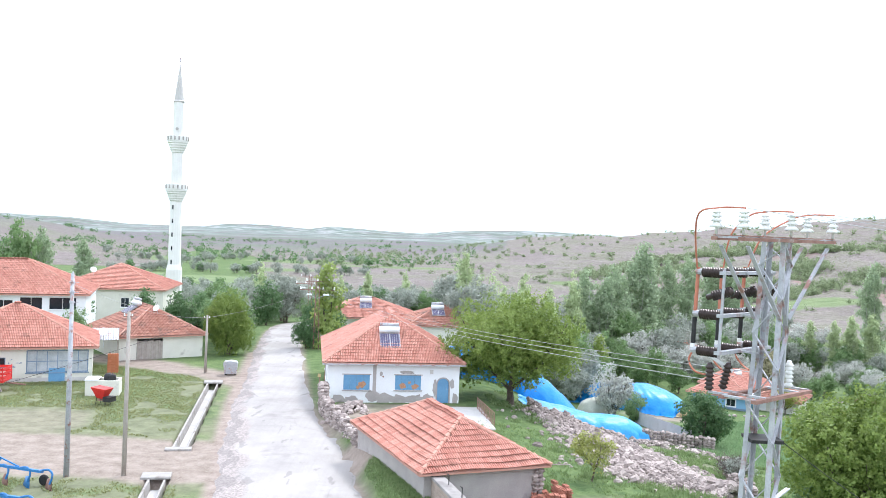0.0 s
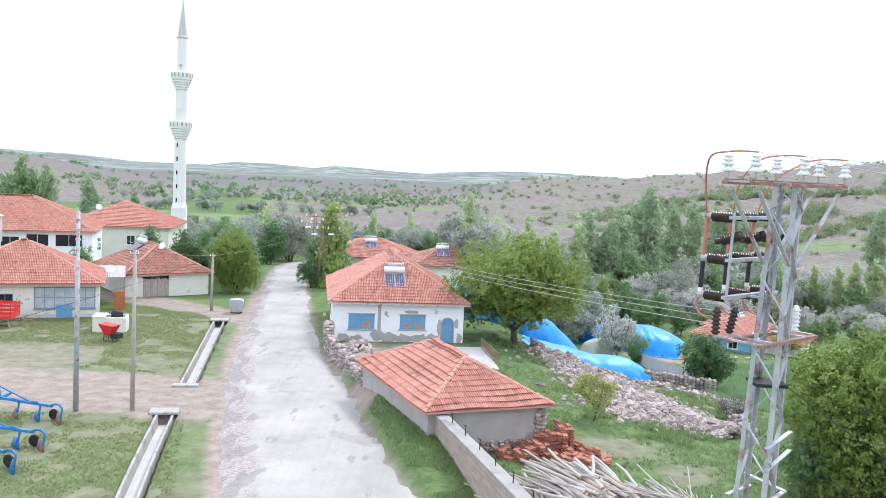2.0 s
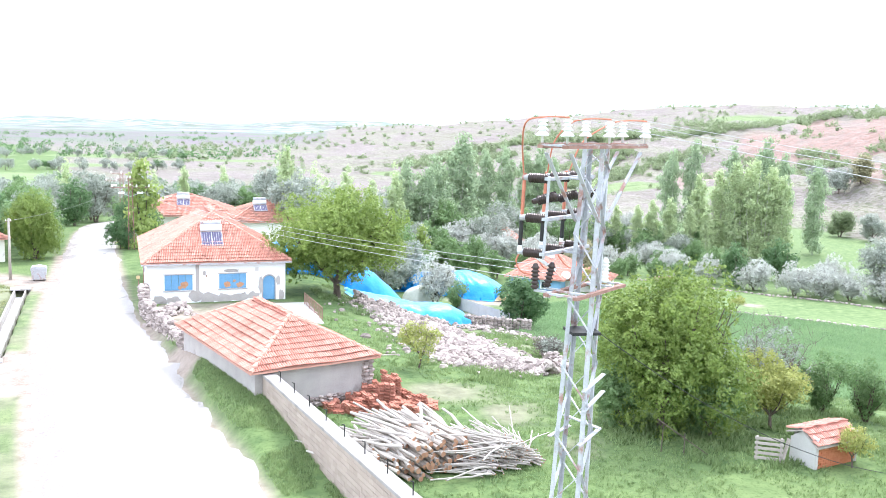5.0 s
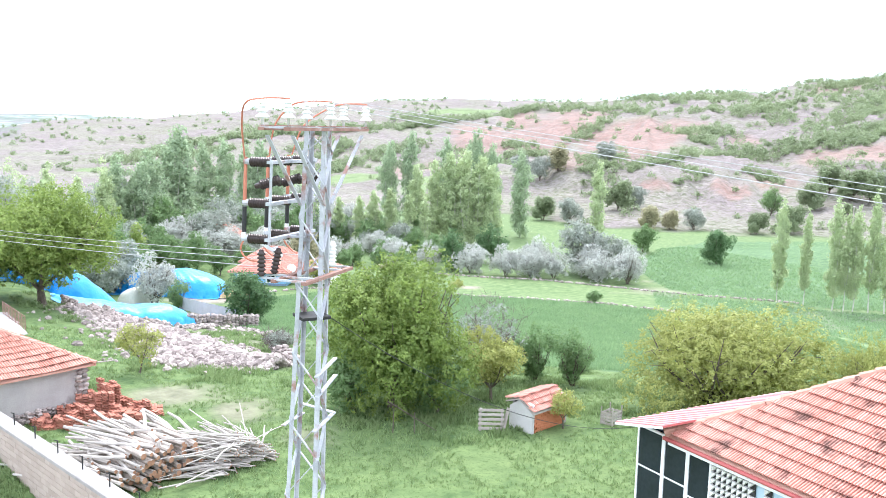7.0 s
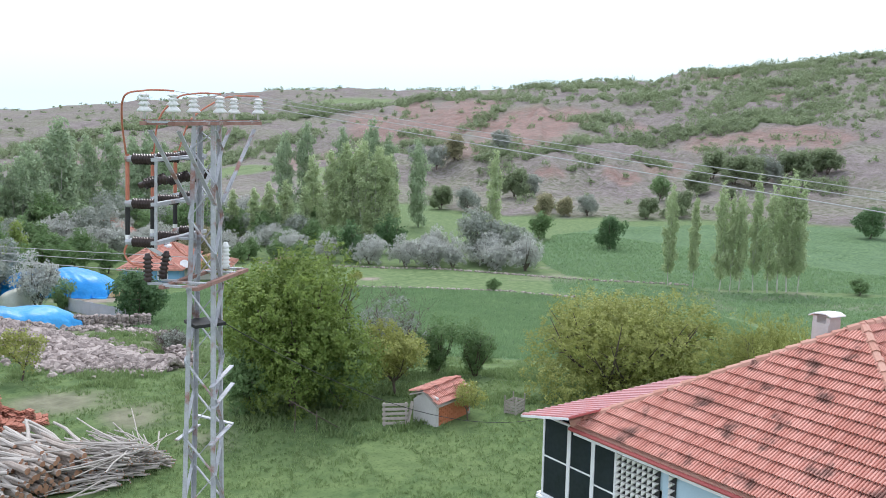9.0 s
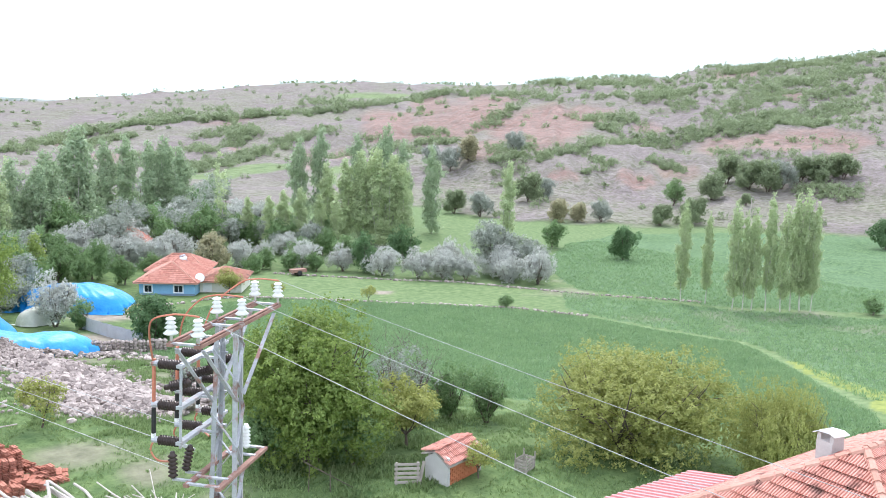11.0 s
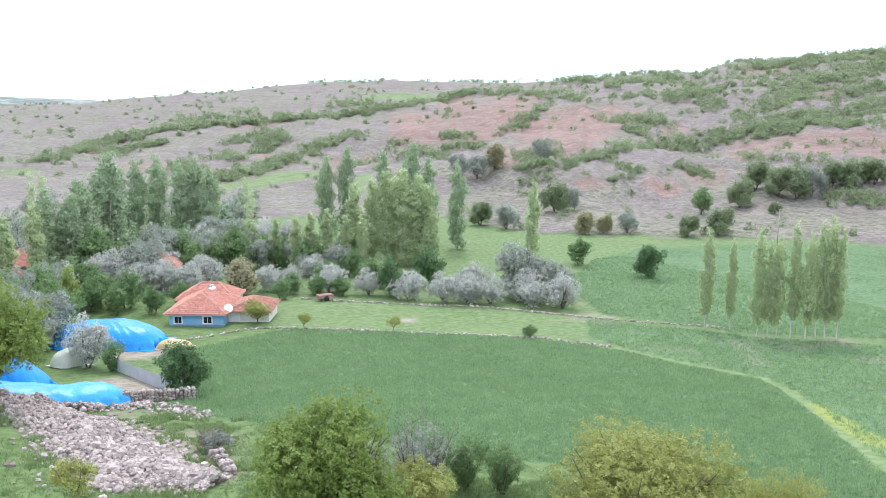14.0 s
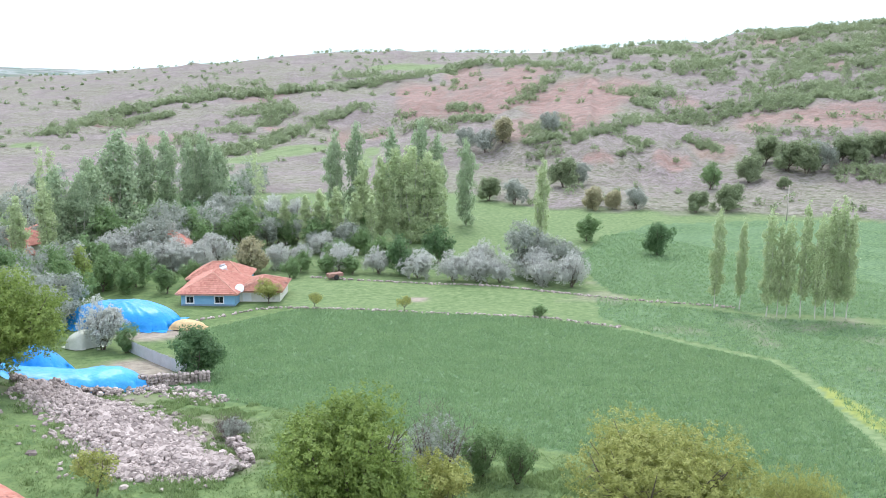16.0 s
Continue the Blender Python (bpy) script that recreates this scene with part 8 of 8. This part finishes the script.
# ---- coop and gate in the meadow ----
def build_coop():
    t = thing("chicken_coop", (23.2, 31.9, 0), 17, "small chicken coop of plaster and orange brick with loose tiles", "coop")
    part("gable_wall", Geo().prism([(-0.65, -0.2), (0.65, -0.2), (0.65, 1.05), (0.0, 1.5), (-0.65, 1.3)], -0.08, 0.08, pose(-1.2, 0, 0, 0, 0, 90)), M_CONC, t, "pale plastered gable wall")
    part("gable_wall", Geo().prism([(-0.65, -0.2), (0.65, -0.2), (0.65, 1.05), (0.0, 1.5), (-0.65, 1.3)], -0.08, 0.08, pose(1.2, 0, 0, 0, 0, 90)), M_PLASTER, t)
    side = part("brick_wall", Geo().box((-1.1, -0.63, -0.2), (1.1, -0.5, 1.0)), M_BRICK, t, "bare orange brick wall")
    shared = Geo().block((-0.14, -0.02, 0), (0.14, 0.02, 0.115), 0.006).mesh("brick", M_BRICK)
    for k in range(8):
        for i in range(7):
            ob = new("brick", shared)
            ob.parent, ob.matrix_basis = side, pose(-0.95 + i * 0.3 + 0.15 * (k % 2), -0.645, 0.02 + k * 0.122)
    part("back_wall", Geo().box((-1.1, 0.5, -0.2), (1.1, 0.63, 1.25)), M_PLASTER, t)
    r = part("roof_boards", Geo().prism([(-0.8, 0.98), (0.02, 1.52), (0.8, 1.26), (0.8, 1.2), (0.02, 1.46), (-0.8, 0.92)], -1.4, 1.4, pose(0, 0, 0, 0, 0, 90)), M_WOODGREY, t)
    rnd = random.Random(14)
    v, f = tile_piece(0.22, 0.36)
    shared = Geo().add(v, f).mesh("tile", M_TILE_PART)
    for s, lo, hi, rows in ((-1, Vector((0, -0.82, 1.0)), Vector((0, 0.0, 1.54)), 3), (1, Vector((0, 0.8, 1.3)), Vector((0, 0.02, 1.54)), 3)):
        dv = (hi - lo).normalized()
        du = Vector((-s, 0, 0))
        turn = Matrix((du, dv, du.cross(dv))).transposed().to_4x4()
        for k in range(rows):
            for i in range(12):
                ob = new("tile", shared)
                ob.parent, ob.matrix_basis = r, Matrix.Translation(lo + dv * k * 0.31 + Vector((-1.3 + i * 0.225, 0, 0.03))) @ turn @ pose(0, 0, 0, rnd.uniform(-4, 4), rnd.uniform(-5, 5), rnd.uniform(-8, 8))
    return t


build_coop()
plant("sapling", 23.9, 30.9, 2.1, label="thin green shrub growing against the coop")


def build_gate():
    t = thing("wooden_gate", (20.75, 32.1, 0), -28, "grey weathered slatted wooden gate in the meadow", "gate")
    for x in (-0.5, 0.46):
        part("post", Geo().box((x, -0.05, -0.15), (x + 0.09, 0.05, 1.05)), M_WOODGREY, t)
    for i in range(5):
        part("slat", Geo().block((-0.55, -0.08, 0.08 + i * 0.21), (0.6, -0.052, 0.2 + i * 0.21), 0.006), M_WOODGREY, t)
    part("leaning_board", Geo().bar((0.55, -0.1, 0.0), (0.8, 0.1, 1.05), 0.18, 0.03), M_WOODGREY, t)
    c = thing("crate", (26.4, 30.6, 0), 20, "small weathered wooden crate on the grass", "crate")
    for i in range(4):
        for y in (-0.3, 0.28):
            part("slat", Geo().block((-0.4, y, 0.03 + i * 0.15), (0.4, y + 0.02, 0.14 + i * 0.15), 0.004), M_WOODGREY, c)
        for x in (-0.4, 0.38):
            part("slat", Geo().block((x, -0.275, 0.03 + i * 0.15), (x + 0.02, 0.275, 0.14 + i * 0.15), 0.004), M_WOODGREY, c)
    for x, y in ((-0.42, -0.32), (0.38, -0.32), (0.38, 0.28), (-0.42, 0.28)):
        part("corner_post", Geo().box((x, y, 0), (x + 0.05, y + 0.05, 0.85)), M_WOODGREY, c)
    s = thing("prop_frame", (17.6, 33.6, 0), 0, "leaning pole frame under the walnut branches", "pole frame")
    for a, b in (((-1.2, 0, 1.5), (0.9, -0.6, 0.05)), ((-0.9, 0.1, 0), (-0.9, 0.0, 1.35)), ((-0.1, -0.4, 0), (0.0, -0.2, 0.9))):
        part("pole", Geo().tube(a, b, 0.026, 0.018), M_BARK, s)


build_gate()


# ---- bare tree, scrub and grass ----
def twig_tree(x, y, h, w, label, seed):
    """A half-bare tree: many fine twigs and a thin haze of leaves."""
    rng2 = np.random.default_rng(seed)
    t = thing("tree", (x, y, height(x, y)), 0, label, "tree")
    g = limbs(rng2, h, w, 0.4, 0.12, 6, 3)
    for i in range(340):
        a, k = rng2.uniform(0, 6.28), rng2.uniform(0.1, 0.5)
        p = Vector((math.cos(a) * w * k, math.sin(a) * w * k, h * rng2.uniform(0.3, 0.95)))
        g.tube(p, p + Vector((rng2.normal() * 0.35, rng2.normal() * 0.35, rng2.uniform(0.1, 0.7))), 0.012, 0.004, 3, False)
    part("trunk", g, M_DARKPLUM, t)
    part("crown", quads("crown", leaf_cloud(rng2, round_lobes(rng2, h, w, 0.5, 14), 4200, 0.06), L_GREY), None, t)


twig_tree(25.6, 40.0, 5.0, 4.4, "half-bare grey plum tree with fine twigs", 71)
twig_tree(18.7, 55.2, 1.3, 2.2, "low tangle of reddish-brown dead twigs", 72)
twig_tree(22.0, 40.5, 3.6, 3.0, "half-bare grey plum tree with fine twigs", 73)


# bands of scrub on the hill: a line of (bearing, distance), bushes along it, spread, size
GULLY_SCRUB = [([(38.1, 284), (40.7, 288), (43.8, 308), (46.8, 352), (49.5, 363), (52.1, 366), (54.3, 367), (56.3, 392), (58.4, 364)], 380, 6, 3.6), ([(37.0, 424), (38.6, 451), (39.7, 482)], 60, 3, 3.6), ([(43.7, 440), (45.3, 407), (47.2, 399)], 70, 7, 3.8), ([(44.7, 387), (46.1, 367)], 30, 4, 3.6), ([(33.4, 427), (34.8, 429)], 36, 4, 3.4), ([(33.4, 389), (35.8, 392)], 40, 4, 3.4), ([(47.8, 299), (49.0, 299), (49.9, 287)], 34, 3, 3.6), ([(44.1, 271), (45.5, 287)], 22, 2.5, 4.0), ([(56.9, 265), (60.0, 265)], 46, 3, 3.8), ([(38.3, 309), (40.9, 314)], 40, 5, 3.6), ([(51.4, 313), (54.4, 303), (59.8, 293)], 40, 5, 4.2)]
UPPER_SCRUB = [([(51.3, 363), (53.2, 393), (55.2, 401), (57.3, 418), (59.5, 423)], 150, 7, 3.6), ([(52.4, 452), (54.7, 504), (56.9, 564), (59.3, 594)], 130, 10, 4.0), ([(51.2, 395), (53.7, 461), (56.2, 474), (59.4, 503)], 130, 9, 3.8), ([(33.3, 685), (35.7, 689), (38.1, 639), (40.5, 547), (41.7, 483)], 120, 6, 3.8), ([(40.0, 743), (42.9, 699)], 50, 7, 4.2), ([(43.4, 575), (46.1, 667), (47.9, 704)], 80, 9, 4.2), ([(46.6, 490), (48.4, 503), (50.3, 463)], 60, 8, 3.8), ([(48.0, 545), (50.2, 495)], 40, 8, 4.0), ([(51.8, 709), (54.0, 669), (57.0, 661), (59.3, 641)], 80, 9, 4.4)]
LEFT_SCRUB = [([(8.8, 435), (10.2, 466), (11.9, 535), (13.9, 546), (16.5, 568), (18.8, 572), (22.2, 567), (24.6, 556), (28.2, 567), (30.6, 593), (33.3, 683)], 460, 6, 3.6), ([(12.5, 467), (13.8, 497), (15.8, 513)], 80, 5, 3.4), ([(16.5, 393), (17.6, 375)], 34, 5, 3.8), ([(19.0, 420), (20.1, 389)], 30, 5, 3.8), ([(21.1, 449), (23.2, 463)], 80, 7, 3.4), ([(24.6, 409), (26.0, 435), (28.0, 435)], 90, 6, 3.4), ([(18.5, 351), (19.6, 352), (21.0, 359), (22.7, 377), (24.1, 397)], 170, 5, 3.8), ([(19.2, 490), (21.1, 492), (22.7, 500)], 50, 6, 3.4), ([(16.8, 633), (19.0, 638), (21.1, 702)], 46, 9, 3.8), ([(26.3, 622), (28.4, 687)], 30, 9, 4.0), ([(28.2, 399), (28.0, 348)], 8, 2, 4.0), ([(29.9, 421), (33.4, 373)], 50, 6, 3.8)]


def scatter_scrub():
    """Hill scrub: clumps of leaves along gullies and over the upper slopes."""
    rnd = random.Random(17)
    spots = []
    # lines of (azimuth, distance), bushes along them, spread, size
    bands = GULLY_SCRUB + UPPER_SCRUB + LEFT_SCRUB
    for line, n, wide, size in bands:
        for _ in range(n):
            f = rnd.random() * (len(line) - 1)
            k = min(int(f), len(line) - 2)
            az = line[k][0] + (line[k + 1][0] - line[k][0]) * (f - k)
            r = line[k][1] + (line[k + 1][1] - line[k][1]) * (f - k) + rnd.gauss(0, wide)
            spots.append((az + rnd.gauss(0, 0.35), r + rnd.gauss(0, 2.0), 0.82 * size * rnd.uniform(0.55, 1.35) * min(2.0, max(1.0, r / 340))))
    for _ in range(10500):
        az, u = rnd.uniform(-8, 66), rnd.random()
        foot, crest = foot_of(az), crest_of(az)
        r = foot + (crest - foot) * u
        x, y = r * math.sin(radians(az)), r * math.cos(radians(az))
        n = noise.noise((x * 0.012, y * 0.012, 4.1)) + 0.6 * noise.noise((x * 0.04, y * 0.04, 9.1))
        thick = 0.055 + 0.34 * smooth(47, 56, az) * smooth(0.15, 0.26, u) + 0.26 * smooth(41, 48, az) * smooth(0.30, 0.42, u)
        bare = 31 < az < 46 and 0.12 < u < 0.34 or 50 < az < 62 and 0.05 < u < 0.15
        if rnd.random() < (thick * 0.2 if bare else thick) + 0.4 * max(0, n - 0.18):
            spots.append((az, r, rnd.uniform(1.5, 3.4) * (1 + 0.9 * u)))
    for az in np.arange(18, 62, 0.2):
        if noise.noise((float(az) * 0.6, 0.4, 2.0)) > -0.15:
            spots.append((float(az) + rnd.gauss(0, 0.1), crest_of(float(az)) * rnd.uniform(0.94, 0.99), rnd.uniform(4.0, 7.0) if 24 < az < 37 else rnd.uniform(1.8, 3.6)))
    rng2 = np.random.default_rng(5)
    cards = []
    for az, r, s in spots:
        x, y = r * math.sin(radians(az)), r * math.cos(radians(az))
        if r < foot_of(az) - 2:
            continue
        z = height(x, y)
        n = 120 if r < 340 else 90
        lobes = [((x + rng2.normal() * s * 0.22, y + rng2.normal() * s * 0.22, z + s * 0.34), (s * 0.40, s * 0.40, s * 0.36)) for _ in range(5)]
        cards.append(leaf_cloud(rng2, lobes, n, 0.22 if r < 340 else 0.32 if r < 500 else 0.45))
    ob = new("hillside_scrub", quads("hillside_scrub", np.concatenate(cards), L_SCRUB))
    tagged(ob, "olive-green scrub bushes scattered over the hillside", "scrub", kind="stuff")


scatter_scrub()


def far_woods():
    """Trees and hedges on the far valley slopes, too small to tell apart."""
    rnd, rng2, cards = random.Random(23), np.random.default_rng(6), []
    for _ in range(1000):
        az, r = rnd.uniform(-30, 2), rnd.uniform(520, 1500)
        x, y = r * math.sin(radians(az)), r * math.cos(radians(az))
        thick = noise.noise((x * 0.006, y * 0.006, 3.7)) + 0.6 * noise.noise((x * 0.02, y * 0.02, 1.1)) + 0.5 * (1 - smooth(600, 850, r))
        if thick < rnd.uniform(0.15, 0.6):
            continue
        s = rnd.uniform(2.5, 5.5)
        z = height(x, y)
        lobes = [((x + rng2.normal() * s * 0.3, y + rng2.normal() * s * 0.3, z + s * 0.4), (s * 0.4, s * 0.4, s * 0.42)) for _ in range(3)]
        cards.append(leaf_cloud(rng2, lobes, 40, 0.6))
    ob = new("far_woods", quads("far_woods", np.concatenate(cards), L_DARK))
    tagged(ob, "grey-green trees and hedges on the far slopes", "wood", kind="stuff")


far_woods()


def grass_tufts(name, count, region, size, material, label, seed, blades=5):
    """Tufts of upright blades over a region given by a test."""
    rng2 = np.random.default_rng(seed)
    x0, x1, y0, y1, test = region
    spots = []
    while len(spots) < count:
        x, y = rng2.uniform(x0, x1), rng2.uniform(y0, y1)
        if test(x, y):
            spots.append((x, y, height(x, y)))
    p = np.repeat(np.array(spots), blades, 0)
    n = len(p)
    p[:, :2] += rng2.normal(size=(n, 2)) * size * 0.5
    a = rng2.uniform(0, 6.28, n)
    side = np.stack([np.cos(a), np.sin(a), np.zeros(n)], 1)
    h = size * rng2.uniform(0.5, 1.5, n)[:, None]
    lean = np.stack([rng2.normal(size=n) * 0.4, rng2.normal(size=n) * 0.4, np.ones(n)], 1) * h
    w = size * 0.16
    corners = np.stack([p - side * w, p + side * w, p + lean * 0.65 + side * w * 0.7, p + lean], 1)
    ob = new(name, quads(name, corners, material))
    return tagged(ob, label, "grass", kind="stuff")


def on_lawn(x, y):
    if x > -5.4 - 0.262 * (y - 38):
        d, w = seg_dist(x, y, ROAD)
        half = table([i / 10 for i in range(11)], [q[2] for q in ROAD], w)
        if d < half + 0.5:
            return False
    q = zones(x, y, 0)
    return q[2] < 0.3 + 0.25 * noise.noise((x, y, 2)) and q[0] < 0.5 and noise.noise((x * 0.35, y * 0.35, 6.2)) > -0.35


def west_lawn(x, y):
    d, w = seg_dist(x, y, ROAD)
    if d < 5.5 or ditch_depth(x, y) > 0:
        return False
    return zones(x, y, 0)[2] < 0.36


grass_tufts("meadow_grass", 21000, (-1, 36, 20, 62, lambda x, y: x > 4.6 - 0.296 * (y - 26) and on_lawn(x, y)), 0.11, L_GRASS, "rough green meadow grass inside the wall", 81)
grass_tufts("verge_grass", 6000, (-9, 6, 22, 66, lambda x, y: 2.6 - 0.262 * (y - 31.6) - 3.0 < x < 2.6 - 0.262 * (y - 31.6) + 0.1 and on_lawn(x, y)), 0.12, L_GRASS, "tufted grass verge between road and wall", 82)
grass_tufts("yard_grass", 30000, (-36, -8, 28, 80, west_lawn), 0.075, L_DRYGRASS, "short weedy grass on the yard and bank", 83)
grass_tufts("young_wheat", 52000, (22, 80, 24, 105, lambda x, y: inside(x, y, FIELD)), 0.20, L_WHEAT, "young green wheat standing in the field", 84, 5)
grass_tufts("far_wheat", 26000, (58, 130, 30, 130, lambda x, y: inside(x, y, FIELD_2) or inside(x, y, FIELD_3)), 0.22, L_WHEAT, "young green wheat beyond the meadow", 85, 4)


def weedy(x, y):
    d, w = seg_dist(x, y, RUBBLE)
    return (1.2 < d < 5.5 and noise.noise((x * 0.45, y * 0.45, 5.1)) > 0.12) or (noise.noise((x * 0.6, y * 0.6, 3.1)) > 0.42) or (math.hypot((x - 19.5) / 2.6, (y - 63) / 7.5) < 1 and noise.noise((x * 0.8, y * 0.8, 9.3)) > 0.0)


grass_tufts("tall_weeds", 4200, (4, 24, 44, 76, weedy), 0.22, L_GRASS, "clumps of tall green weeds round the fallen stones", 86, 6)
grass_tufts("orchard_weeds", 2600, (15, 38, 31, 44, lambda x, y: noise.noise((x * 0.4, y * 0.4, 7.7)) > 0.05 and zones(x, y, 0)[0] < 0.5), 0.22, L_GRASS, "tall weeds under the fruit trees", 87, 6)


# ---- blocks of the roadside wall ----
def wall_blocks():
    rnd = random.Random(77)
    shared = [Geo().block((0.006, -0.03, 0.006), (0.394, 0.012, 0.194), 0.006).mesh("block", M_BLOCK) for _ in range(2)]
    rest = Geo()
    courses = 9
    count = 0
    for k in range(courses):
        n = int(wall_len / 0.4)
        for i in range(n):
            s = i * 0.4 + (0.2 if k % 2 else 0)
            if s + 0.4 > wall_len:
                continue
            m = wall_m @ pose(s, -0.222 - rnd.uniform(0, 0.012), 0.02 + k * 0.205, rnd.uniform(-0.6, 0.6), 0, rnd.uniform(-0.5, 0.5))
            if 1.5 < s < 14.8 and count < 300:
                ob = new("block", rnd.choice(shared))
                ob.parent, ob.matrix_basis = block_wall, m
                count += 1
            else:
                rest.block((0.006, -0.03, 0.006), (0.394, 0.012, 0.194), 0.006, m)
    part("far_blocks", rest, M_BLOCK, block_wall)["kind"] = "stuff"


wall_blocks()
